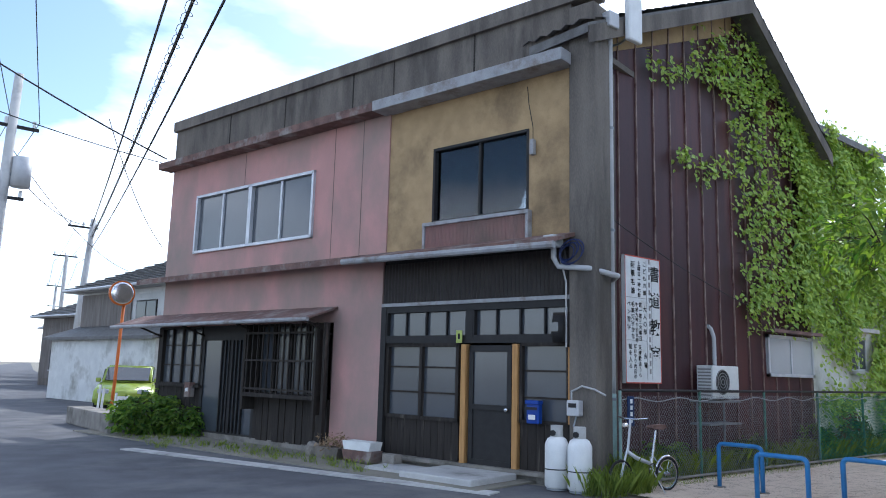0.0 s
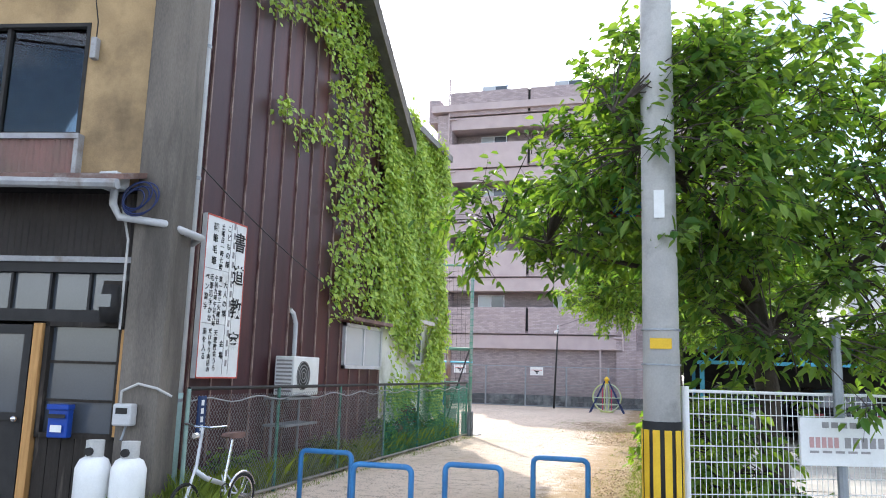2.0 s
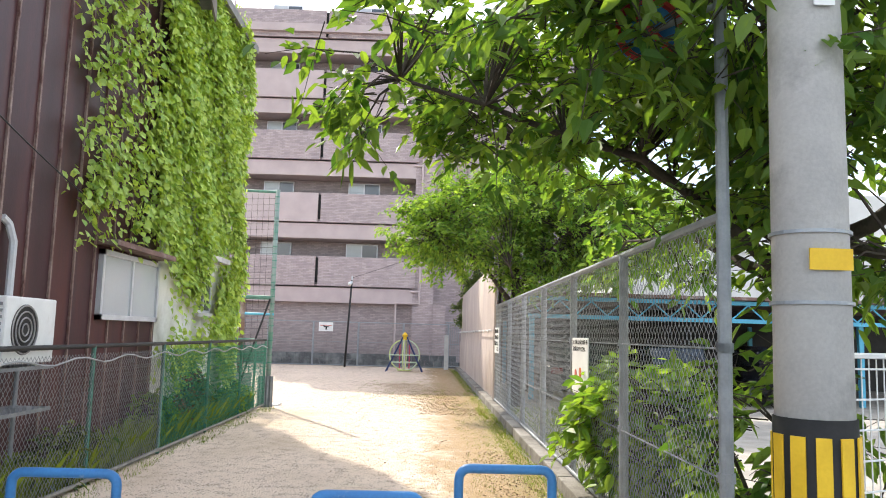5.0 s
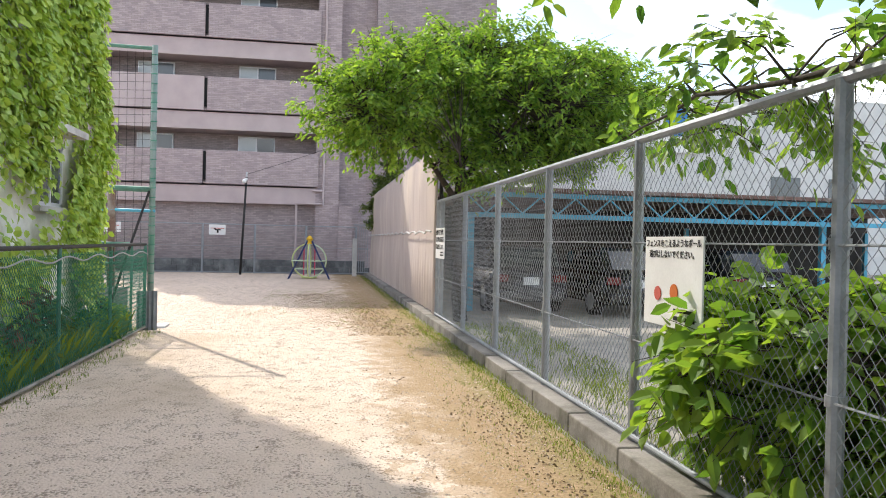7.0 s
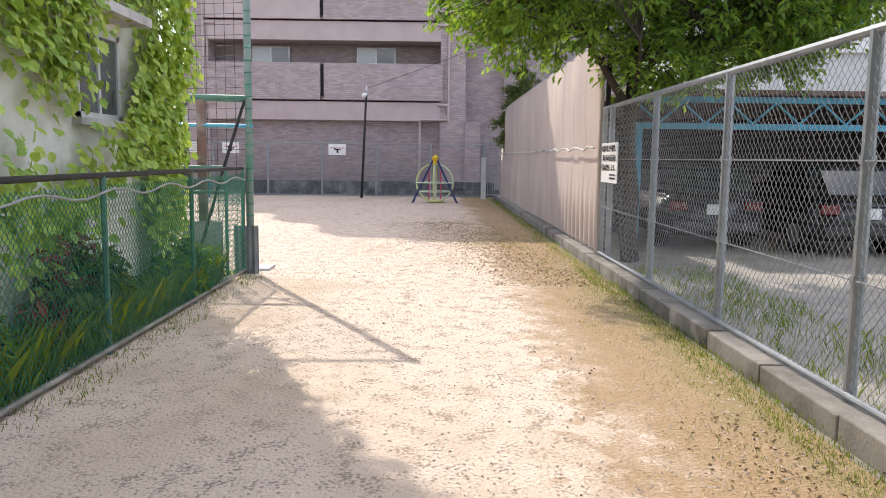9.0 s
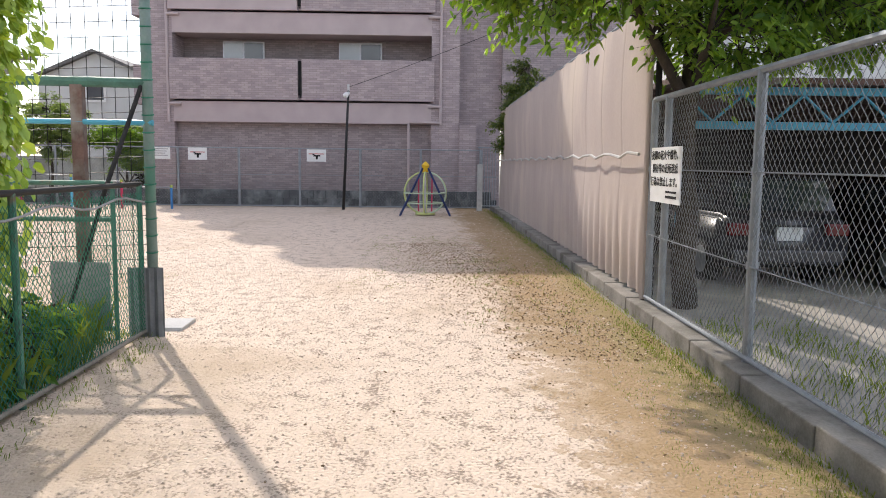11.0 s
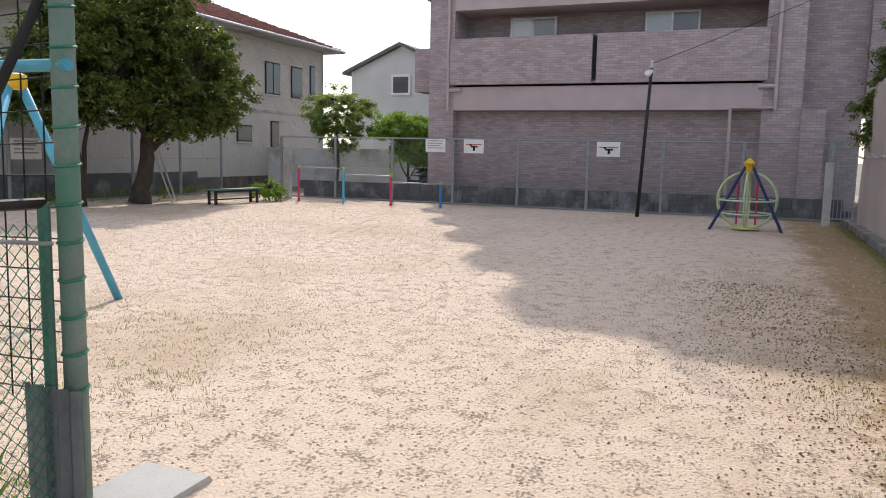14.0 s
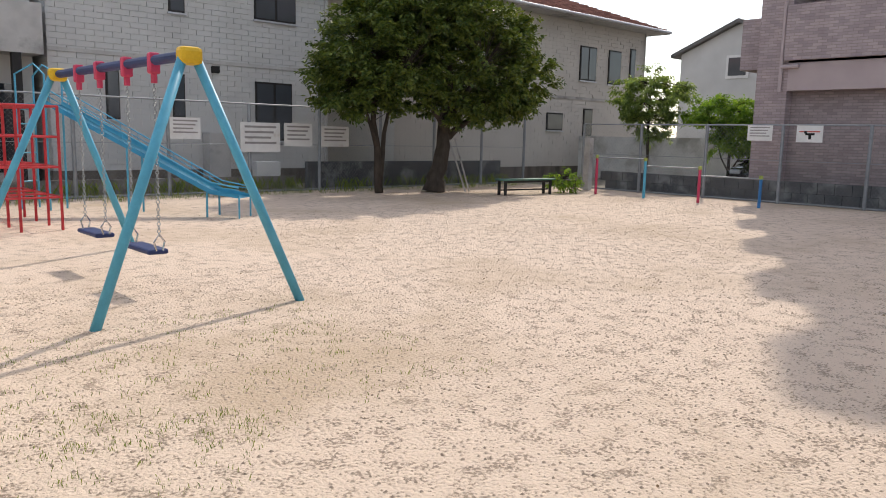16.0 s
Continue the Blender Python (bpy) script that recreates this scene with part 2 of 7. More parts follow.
SIDING = mat("pale_grey_siding", (0.60, 0.60, 0.59), (0.52, 0.52, 0.51), 1.0, 0.8, 0.06)
SIDING_WARM = mat("beige_siding", (0.60, 0.575, 0.53), (0.51, 0.49, 0.455), 1.0, 0.8, 0.06)
ROOFTILE = mat("red_brown_roof_tile", (0.40, 0.22, 0.18), (0.26, 0.14, 0.12), 5, 0.8, 0.1, island=0.25)
GREYTILE = mat("grey_roof_tile", (0.19, 0.185, 0.18), (0.11, 0.105, 0.1), 5, 0.7, 0.15, island=0.3)
CLOTH = mat("beige_sheet_cloth", (0.47, 0.395, 0.355), (0.39, 0.325, 0.295), 1.2, 0.95, 0.15, stretch=(1, 1, 0.4), stain=(0.52, 0.44, 0.37), stain_scale=0.6)
BARK = mat("grey_brown_bark", (0.085, 0.068, 0.055), (0.045, 0.037, 0.03), 9, 0.95, 0.6, stretch=(1, 1, 0.4))
LEAF = leaf_mat("cherry_leaf", (0.20, 0.31, 0.065), (0.05, 0.13, 0.03))
LEAF_B = leaf_mat("fresh_leaf", (0.25, 0.38, 0.08), (0.09, 0.20, 0.045))
LEAF_DARK = leaf_mat("evergreen_leaf", (0.17, 0.21, 0.045), (0.035, 0.075, 0.02), 0.25, 0.4)
IVY = leaf_mat("ivy_leaf", (0.43, 0.54, 0.12), (0.22, 0.35, 0.075), 0.25)
GRASS = leaf_mat("grass_blade", (0.23, 0.29, 0.06), (0.09, 0.14, 0.03), 0.45, 0.6)
DRYLEAF = mat("dry_leaf", (0.36, 0.25, 0.15), (0.20, 0.14, 0.085), 8, 0.9, 0, island=0.3)
INK = mat("black_ink", (0.015, 0.015, 0.016), None, 5, 0.7, 0)
INKRED = mat("red_ink", (0.6, 0.12, 0.09), None, 5, 0.7, 0)
INKGREY = mat("faded_ink", (0.35, 0.33, 0.33), None, 5, 0.7, 0)
BLUESIGN = mat("navy_plate", (0.02, 0.045, 0.13), None, 5, 0.5, 0)


def park_mat():
    """Pale decomposed granite with worn, mossy and leaf-stained patches."""
    m = mat("sandy_park_soil", (0.68, 0.55, 0.445), (0.31, 0.24, 0.185), 5.5, 0.95, 1.0, fine=42, fw=1.1, grit=True, stain=(0.52, 0.405, 0.30), stain_scale=0.35)
    n, l = m.node_tree.nodes, m.node_tree.links
    p = n["Principled BSDF"]
    out = p.inputs["Base Color"].links[0].from_socket
    geo, sp = n.new("ShaderNodeNewGeometry"), n.new("ShaderNodeSeparateXYZ")
    l.new(geo.outputs["Position"], sp.inputs[0])

    def band(axis, lo, hi, sc, thr, colour, strength, source):
        r = n.new("ShaderNodeMapRange")
        r.inputs["From Min"].default_value, r.inputs["From Max"].default_value = lo, hi
        l.new(sp.outputs[axis], r.inputs["Value"])
        no = n.new("ShaderNodeTexNoise")
        no.inputs["Scale"].default_value, no.inputs["Detail"].default_value, no.inputs["Roughness"].default_value = sc, 8, 0.7
        l.new(geo.outputs["Position"], no.inputs["Vector"])
        a = n.new("ShaderNodeMath")
        a.operation = "MULTIPLY_ADD"
        a.inputs[1].default_value = 0.75
        l.new(r.outputs[0], a.inputs[0])
        l.new(no.outputs["Fac"], a.inputs[2])
        cr = n.new("ShaderNodeValToRGB")
        cr.color_ramp.elements[0].position, cr.color_ramp.elements[1].position = thr, min(1, thr + 0.16)
        cr.color_ramp.elements[1].color = (strength, strength, strength, 1)
        l.new(a.outputs[0], cr.inputs[0])
        mx = n.new("ShaderNodeMixRGB")
        mx.inputs["Color2"].default_value = (*colour, 1)
        l.new(cr.outputs[0], mx.inputs["Fac"])
        l.new(source, mx.inputs["Color1"])
        return mx.outputs[0]

    out = band("Y", 5.2, 2.9, 1.6, 0.80, (0.30, 0.20, 0.09), 0.75, out)
    out = band("Y", 3.9, 2.9, 2.3, 0.86, (0.19, 0.20, 0.075), 0.6, out)
    out = band("X", -100, -99, 7.0, 1.33, (0.27, 0.22, 0.15), 0.4, out)
    out = band("X", -100, -99, 34.0, 1.30, (0.27, 0.21, 0.16), 0.75, out)
    out = band("X", -100, -99, 21.0, 1.33, (0.72, 0.62, 0.52), 0.6, out)
    out = band("Y", 5.6, 3.4, 4.5, 0.98, (0.34, 0.225, 0.115), 0.5, out)
    out = band("X", -100, -99, 12.0, 1.30, (0.34, 0.26, 0.185), 0.5, out)
    out = band("X", -100, -99, 75.0, 1.30, (0.25, 0.19, 0.14), 0.5, out)
    l.new(out, p.inputs["Base Color"])
    return m


PARK = park_mat()


# ---- builders ----
def thing(name, m, label, category, group="", kind=""):
    e = new(name)
    e.matrix_world = m if isinstance(m, Matrix) else pose(*m)
    return tagged(e, label, category, group, kind)


def part(name, bm, material, parent=None, label="", smooth=False):
    me = bpy.data.meshes.new(name)
    if isinstance(bm, tuple):
        me.from_pydata(bm[0], [], bm[1])
    else:
        bmesh.ops.recalc_face_normals(bm, faces=bm.faces)
        bm.to_mesh(me)
        bm.free()
    me.materials.append(material)
    if smooth:
        me.shade_smooth()
    ob = new(name, me)
    ob.parent = parent
    if label:
        ob["label"] = label
    return ob


def again(name, ob, parent, m):
    """Another object on the same mesh, at its own pose under the parent."""
    o = new(name, ob.data)
    o.parent = parent
    o.matrix_local = m
    return o


def alone(name, bm, material, label, category, kind="", group="", smooth=False):
    return tagged(part(name, bm, material, None, "", smooth), label, category, group, kind)


def box(bm, x0, x1, y0, y1, z0, z1, bevel=0.0, m=None):
    vs = [bm.verts.new((x, y, z)) for x in (x0, x1) for y in (y0, y1) for z in (z0, z1)]
    fs = [bm.faces.new([vs[i] for i in f]) for f in ((0, 1, 3, 2), (4, 6, 7, 5), (0, 4, 5, 1), (2, 3, 7, 6), (0, 2, 6, 4), (1, 5, 7, 3))]
    if bevel:
        r = bmesh.ops.bevel(bm, geom=list({e for f in fs for e in f.edges}), offset=bevel, segments=2, affect="EDGES", profile=0.5)
        vs = list({v for v in r["verts"]} | {v for v in vs if v.is_valid})
    if m:
        bmesh.ops.transform(bm, matrix=m, verts=[v for v in vs if v.is_valid])
    return bm


def B(*a, **k):
    return box(bmesh.new(), *a, **k)


def tube(bm, pts, radii, seg=8, cap=True):
    pts = [Vector(p) for p in pts]
    radii = radii if isinstance(radii, (list, tuple)) else [radii] * len(pts)
    rings = []
    ref = None
    for i, p in enumerate(pts):
        d = (pts[min(i + 1, len(pts) - 1)] - pts[max(i - 1, 0)]).normalized()
        if ref is None:
            ref = d.orthogonal().normalized()
        ref = (ref - d * ref.dot(d)).normalized()
        o = d.cross(ref)
        rings.append([bm.verts.new(p + (ref * math.cos(2 * math.pi * k / seg) + o * math.sin(2 * math.pi * k / seg)) * radii[i]) for k in range(seg)])
    for a, b in zip(rings, rings[1:]):
        for k in range(seg):
            bm.faces.new((a[k], a[(k + 1) % seg], b[(k + 1) % seg], b[k]))
    if cap:
        bm.faces.new(rings[0][::-1])
        bm.faces.new(rings[-1])
    return bm


def T(pts, radii, seg=8):
    return tube(bmesh.new(), pts, radii, seg)


def arc(c, r, a0, a1, n, ax, ay):
    c, ax, ay = Vector(c), Vector(ax), Vector(ay)
    return [c + ax * r * math.cos(radians(a0 + (a1 - a0) * i / n)) + ay * r * math.sin(radians(a0 + (a1 - a0) * i / n)) for i in range(n + 1)]


def ring(bm, c, r, thick, ax, ay, n=28, seg=6):
    c, ax, ay = Vector(c), Vector(ax).normalized(), Vector(ay).normalized()
    az = ax.cross(ay)
    rs = []
    for i in range(n):
        a = 2 * math.pi * i / n
        d = ax * math.cos(a) + ay * math.sin(a)
        rs.append([bm.verts.new(c + d * (r + thick * math.cos(2 * math.pi * k / seg)) + az * thick * math.sin(2 * math.pi * k / seg)) for k in range(seg)])
    for i in range(n):
        a, b = rs[i], rs[(i + 1) % n]
        for k in range(seg):
            bm.faces.new((a[k], a[(k + 1) % seg], b[(k + 1) % seg], b[k]))
    return bm


def prism(profile, y0, y1, m=None):
    """A closed outline in x and z, drawn out along y."""
    bm = bmesh.new()
    a = [bm.verts.new((x, y0, z)) for x, z in profile]
    b = [bm.verts.new((x, y1, z)) for x, z in profile]
    bm.faces.new(a)
    bm.faces.new(b[::-1])
    for i in range(len(a)):
        j = (i + 1) % len(a)
        bm.faces.new((a[i], b[i], b[j], a[j]))
    if m:
        bmesh.ops.transform(bm, matrix=m, verts=bm.verts)
    return bm


def leaves(points, dirs, size, rng, shape=0.45, droop=0.3, face=None, loose=0.5):
    """Folded leaf blades as one mesh: points, the ways they grow, length, and the side that most blades turn to the light."""
    P = np.asarray(points, float)
    D = np.asarray(dirs, float)
    n = len(P)
    D = D / np.maximum(np.linalg.norm(D, axis=1, keepdims=True), 1e-6)
    R = rng.normal(size=(n, 3))
    if face is not None:
        R = R * loose + np.array(face, float)
    S = np.cross(D, R)
    S /= np.maximum(np.linalg.norm(S, axis=1, keepdims=True), 1e-6)
    N = np.cross(S, D)
    L = (size * rng.uniform(0.65, 1.3, n))[:, None]
    W = L * shape
    down = np.array([0, 0, 1.0]) * L * droop
    tip = P + D * L - down
    low, high = P + D * L * 0.22 - down * 0.08, P + D * L * 0.62 - down * 0.4
    V = np.stack([P, low + S * W * 0.4 + N * W * 0.12, high + S * W * 0.46 + N * W * 0.14, tip, high - S * W * 0.46 + N * W * 0.14, low - S * W * 0.4 + N * W * 0.12], 1).reshape(-1, 3)
    i = np.arange(n)[:, None] * 6
    F = np.concatenate([i + np.array([0, 1, 2, 3]), i + np.array([0, 3, 4, 5])]).tolist()
    return V.tolist(), F


def chain(length, height, pitch, r):
    """Chain link: zigzag wires in the plane of x and z, each a thin three-sided rod."""
    V, F = [], []
    n = int(length / pitch)
    k = int(height / (pitch * 0.55))
    tri = [(0, r), (-0.87 * r, -0.5 * r), (0.87 * r, -0.5 * r)]
    for i in range(n):
        for s in (0, 1):
            x0 = i * pitch
            base = len(V)
            for j in range(k + 1):
                x = x0 + (pitch * 0.5 if (j + s) % 2 else 0) + (pitch * 0.5 * s)
                for a, b in tri:
                    V.append((min(x + a, length), b + (r if s else -r) * 0.6, j * height / k))
            for j in range(k):
                o = base + j * 3
                for q in range(3):
                    F.append((o + q, o + (q + 1) % 3, o + 3 + (q + 1) % 3, o + 3 + q))
    return V, F


def text(body, size, m, material, parent, name="lettering"):
    cu = bpy.data.curves.new(name, "FONT")
    cu.body, cu.size, cu.align_x, cu.align_y, cu.extrude = body, size, "CENTER", "CENTER", 0.001
    cu.offset = size * 0.012
    ob = new(name, cu)
    cu.materials.append(material)
    ob.parent = parent
    ob.matrix_local = m
    return ob


def bars(parent, rows, material, y, name="lettering"):
    """Unreadable print as plain strips: rows of (x0, x1, z0, z1) just proud of a plate at y."""
    bm = bmesh.new()
    for x0, x1, z0, z1 in rows:
        box(bm, x0, x1, y - 0.004, y - 0.001, z0, z1)
    return part(name, bm, material, parent)


def sheet(name, outline, z, material, label, category):
    bm = bmesh.new()
    bm.faces.new([bm.verts.new((x, y, z)) for x, y in outline])
    return alone(name, bm, material, label, category, "structure")


# ---- ground ----
sheet("ground", [(-900, -900), (900, -900), (900, 900), (-900, 900)], -0.03, EARTH, "bare grey-brown earth around the buildings and yards", "ground")
sheet("road", [(-14, -60), (8.7, -60), (8.55, 7.0), (8.3, 8.2), (6.6, 17.0), (5.7, 18.6), (7.2, 24), (30, 150), (110, 560), (103, 562), (20, 150), (0, 40), (2.6, 30), (3.0, 25), (-14, 20)], -0.012, ASPHALT, "grey worn asphalt street running past the old shop", "road")
sheet("park_ground", [(8.75, 2.95), (41.35, 2.95), (41.35, 22.8), (20.2, 22.8), (20.2, 7.9), (8.75, 7.9)], 0.0, PARK, "pale sandy soil of the park and its entrance lane", "ground")
sheet("car_park_ground", [(9.3, -40), (60, -40), (60, 2.45), (9.3, 2.45)], -0.008, GRAVEL, "pale gravel of the fenced car park", "ground")
for x0, y0, x1, y1, w, h in ((7.18, 8.1, 4.75, 15.4, 0.28, 0.004),):
    d = Vector((x1 - x0, y1 - y0, 0)).normalized()
    s = Vector((d.y, -d.x, 0)) * w / 2
    bm = bmesh.new()
    k = 9
    for i in range(k):
        p, q = Vector((x0, y0, h)).lerp(Vector((x1, y1, h)), i / k), Vector((x0, y0, h)).lerp(Vector((x1, y1, h)), (i + 0.985) / k)
        box(bm, 0, (q - p).length, -w / 2, w / 2, -0.06, h, 0.0, Matrix.Translation(p) @ Matrix.Rotation(math.atan2(d.y, d.x), 4, "Z"))
    alone("gutter_slab", bm, PALECON, "row of flat pale concrete gutter slabs beside the road", "gutter", "structure")

# ---- old two-storey shop ----
HM = pose(8.6, 8.0, 0, 0, 0, -79.1)
house = thing("old_shop_house", HM, "old two-storey shop with stained pink and ochre front", "house")


def HB(name, material, rects, label="", bevel=0.0):
    """Front pieces by (u0, u1, depth0, depth1, z0, z1); u runs along the front from its corner pillar."""
    if name in ("panelling", "upper_wall", "lower_wall", "leaning_batten", "window_ledge"):
        for u0, u1, d0, d1, z0, z1 in rects:
            o = part("board" if name == "panelling" else name, B(-u1, -u0, d0, d1, z0, z1, bevel=bevel), material, house, label)
        return o
    bm = bmesh.new()
    for u0, u1, d0, d1, z0, z1 in rects:
        box(bm, -u1, -u0, d0, d1, z0, z1, bevel)
    return part(name, bm, material, house, label)


HB("pillar", DARKCON, [(-0.42, 0.02, -0.07, 0.42, 0, 7.2)], "streaked grey concrete corner pillar", 0.02)
HB("parapet", DARKCON, [(0.02, 11.3, 0.0, 0.22, 6.44, 7.3)], "soot-streaked concrete parapet")
HB("coping", DARKCON, [(-0.42, 11.36, -0.07, 0.28, 7.3, 7.55)], "dark concrete coping")
for k, u in enumerate((1.9, 3.8, 4.9, 7.0, 9.0)):
    HB("parapet_joint", BLACKWOOD, [(u, u + 0.03, -0.006, 0.01, 6.46, 7.3)])
HB("upper_wall", OCHRE, [(0.02, 0.80, 0.03, 0.2, 3.5, 6.3), (2.80, 3.86, 0.03, 0.2, 3.5, 6.3), (0.80, 2.80, 0.03, 0.2, 5.42, 6.3), (0.80, 2.80, 0.03, 0.2, 3.5, 4.04)], "crumbling ochre rendered wall")
HB("upper_wall", PINK, [(3.86, 5.9, 0.0, 0.2, 3.5, 6.3), (10.1, 11.3, 0.0, 0.2, 3.5, 6.3), (5.9, 10.1, 0.0, 0.2, 5.5, 6.3), (5.9, 10.1, 0.0, 0.2, 3.5, 4.12)], "faded pink upper wall panels")
for u in (4.55, 5.35, 8.3):
    HB("panel_joint", DARKCON, [(u, u + 0.012, -0.004, 0.01, 5.52 if u > 6 else 3.62, 6.28)])
HB("upper_ledge", RUST, [(4.0, 11.45, -0.34, 0.03, 6.28, 6.44)], "rusty pink tin ledge")
HB("upper_ledge", GREYTIN, [(-0.02, 4.0, -0.36, 0.03, 6.26, 6.45)], "grey painted ledge")
HB("lower_wall", PINK, [(3.9, 5.15, 0.0, 0.2, 0.12, 3.5), (5.15, 11.25, 0.0, 0.2, 2.42, 3.5)], "faded pink lower wall")
HB("lower_wall", BLACKWOOD, [(11.15, 11.3, -0.02, 0.2, 0.05, 2.42)], "black timber end post")
HB("foundation", CONCRETE, [(-0.3, 11.3, -0.02, 0.3, -0.05, 0.12)], "low concrete base of the front")
# corrugated dark panel above the shop windows
def corrugated(u0, u1, d, depth, z0, z1, step):
    bm = bmesh.new()
    n = int((u1 - u0) / step)
    vs = [[bm.verts.new((-(u0 + (u1 - u0) * i / n), d + depth * (0.5 + 0.5 * math.sin(i * math.pi / 2)), z)) for z in (z0, z1)] for i in range(n + 1)]
    for p, q in zip(vs, vs[1:]):
        bm.faces.new((p[0], q[0], q[1], p[1]))
    bmesh.ops.solidify(bm, geom=bm.faces[:], thickness=0.004)
    return bm


bm = corrugated(0.03, 3.88, 0.0, 0.022, 2.72, 3.42, 0.019)
part("corrugated_panel", bm, DARKMETAL, house, "dark brown corrugated steel panel")
HB("trim", GREYTIN, [(0.02, 3.88, -0.03, 0.06, 2.66, 2.72)])
# sloped rain ledges
def rain_ledge(name, u0, u1, out, z_in, z_out, thick, material, label):
    return part(name, prism([(0.02, z_in), (-out, z_out), (-out, z_out - thick), (0.02, z_in - thick)], -u1, -u0, Matrix(((0, 1, 0, 0), (1, 0, 0, 0), (0, 0, 1, 0), (0, 0, 0, 1)))), material, house, label)


rain_ledge("rain_ledge", -0.08, 4.3, 0.55, 3.66, 3.5, 0.06, RUST, "rusty tin ledge over the shop front")
rain_ledge("rain_ledge", 4.3, 11.9, 0.4, 3.66, 3.56, 0.12, RUST, "pink rusty tin ledge")
part("gutter", T([(-4.35, -0.6, 3.44), (0.05, -0.6, 3.38)], 0.055), GREYTIN, house, "grey half-round gutter")
# low awning
part("awning", prism([(0.0, 2.72), (-0.75, 2.46), (-0.75, 2.43), (0.0, 2.68)], -12.1, -5.05, Matrix(((0, 1, 0, 0), (1, 0, 0, 0), (0, 0, 1, 0), (0, 0, 0, 1)))), RUST, house, "sagging rusty tin awning")
part("awning_gutter", T([(-12.2, -0.78, 2.40), (-5.0, -0.78, 2.43)], 0.04), GREYTIN, house)
for u in (5.2, 7.4, 9.4, 11.2):
    part("awning_bracket", T([(-u, 0, 2.2), (-u, -0.68, 2.43)], 0.025, 6), BLACKWOOD, house)


def window(u0, u1, z0, z1, panes, frame_mat, glass, depth=0.06, bar=0.045, split=(), inner=0.12):
    w = HB("window", frame_mat, [(u0, u0 + bar, depth - 0.06, depth + 0.05, z0, z1), (u1 - bar, u1, depth - 0.06, depth + 0.05, z0, z1),
                                 (u0, u1, depth - 0.06, depth + 0.05, z0, z0 + bar), (u0, u1, depth - 0.06, depth + 0.05, z1 - bar, z1)])
    step = (u1 - u0) / panes
    for i in range(panes):
        bm = B(-(u0 + (i + 1) * step) + 0.01, -(u0 + i * step) - 0.01, depth + 0.012 + 0.012 * (i % 2), depth + 0.02 + 0.012 * (i % 2), z0 + bar, z1 - bar)
        part("pane", bm, glass, w)
        if i:
            part("mullion", B(-(u0 + i * step) - bar * 0.45, -(u0 + i * step) + bar * 0.45, depth - 0.03, depth + 0.04, z0 + bar, z1 - bar), frame_mat, w)
    for z in split:
        part("glazing_bar", B(-u1 + bar, -u0 - bar, depth - 0.015, depth + 0.04, z - 0.014, z + 0.014), frame_mat, w)
    return w


window(0.80, 2.80, 4.08, 5.42, 2, DARKFRAME, GLASS_CLEAR, 0.08)
window(5.9, 8.0, 4.12, 5.5, 2, ALU, GLASS_MID, 0.0, 0.06)
window(8.0, 10.1, 4.12, 5.5, 2, ALU, GLASS_MID, 0.0, 0.06)
HB("window_ledge", GREYTIN, [(0.74, 2.92, -0.09, 0.06, 4.02, 4.08), (0.74, 0.79, -0.08, 0.03, 3.6, 4.02), (2.87, 2.92, -0.08, 0.03, 3.6, 4.02)], "white metal sill frame")
bm = corrugated(0.80, 2.87, -0.06, 0.016, 3.6, 4.02, 0.019)
part("corrugated_panel", bm, PINK, house, "pink corrugated panel under the window")
# shop front glazing
HB("shop_frame", DARKFRAME, [(0.0, 3.9, 0.0, 0.12, 2.02, 2.12), (0.0, 3.9, 0.0, 0.12, 2.58, 2.66), (3.78, 3.9, -0.01, 0.14, 0.1, 2.66), (1.84, 1.96, -0.005, 0.13, 2.1, 2.6), (0.0, 0.05, 0, 0.12, 0.1, 2.6)], "black painted timber frame")
window(1.96, 3.78, 2.12, 2.58, 4, DARKFRAME, GLASS_MID, 0.06, 0.03)
window(0.05, 1.84, 2.12, 2.58, 4, DARKFRAME, GLASS_MID, 0.06, 0.03)
for u0, u1, d in ((2.1, 2.95, 0.04), (2.9, 3.78, 0.09)):
    w = window(u0, u1, 0.75, 2.02, 1, BLACKWOOD, GLASS_MID, d, 0.06, (1.2, 1.62))
    HB("panelling", BLACKWOOD, [(u0 + i * 0.145, u0 + i * 0.145 + 0.138, d - 0.03, d + 0.02, 0.14, 0.75) for i in range(6)], "black boarded lower door panel")
HB("threshold", CONCRETE, [(0.0, 3.9, -0.12, 0.14, 0.08, 0.14)])
HB("timber_post", RAWWOOD, [(1.93, 2.03, -0.05, 0.1, 0.1, 2.0)], "raw orange timber post", 0.006)
HB("timber_post", RAWWOOD, [(0.93, 1.03, -0.05, 0.1, 0.08, 2.0)], "raw orange timber post", 0.006)
door = HB("door", DARKFRAME, [(1.06, 1.14, -0.02, 0.05, 0.12, 1.98)], "dark grey aluminium entrance door")
for u0, u1, d0, d1, z0, z1 in ((1.8, 1.88, -0.02, 0.05, 0.12, 1.98), (1.06, 1.88, -0.02, 0.05, 0.12, 0.22), (1.06, 1.88, -0.02, 0.05, 1.88, 1.98), (1.06, 1.88, -0.02, 0.05, 0.98, 1.06), (1.14, 1.8, 0.0, 0.03, 0.22, 0.98)):
    part("door_rail", B(-u1, -u0, d0 + 0.002, d1 - 0.002, z0, z1), DARKFRAME, door)
part("pane", B(-1.8, -1.14, 0.008, 0.018, 1.06, 1.88), GLASS_MID, door)
bm = bmesh.new()
bmesh.ops.create_uvsphere(bm, u_segments=14, v_segments=10, radius=0.035, matrix=Matrix.Translation((-1.12, -0.07, 1.0)))
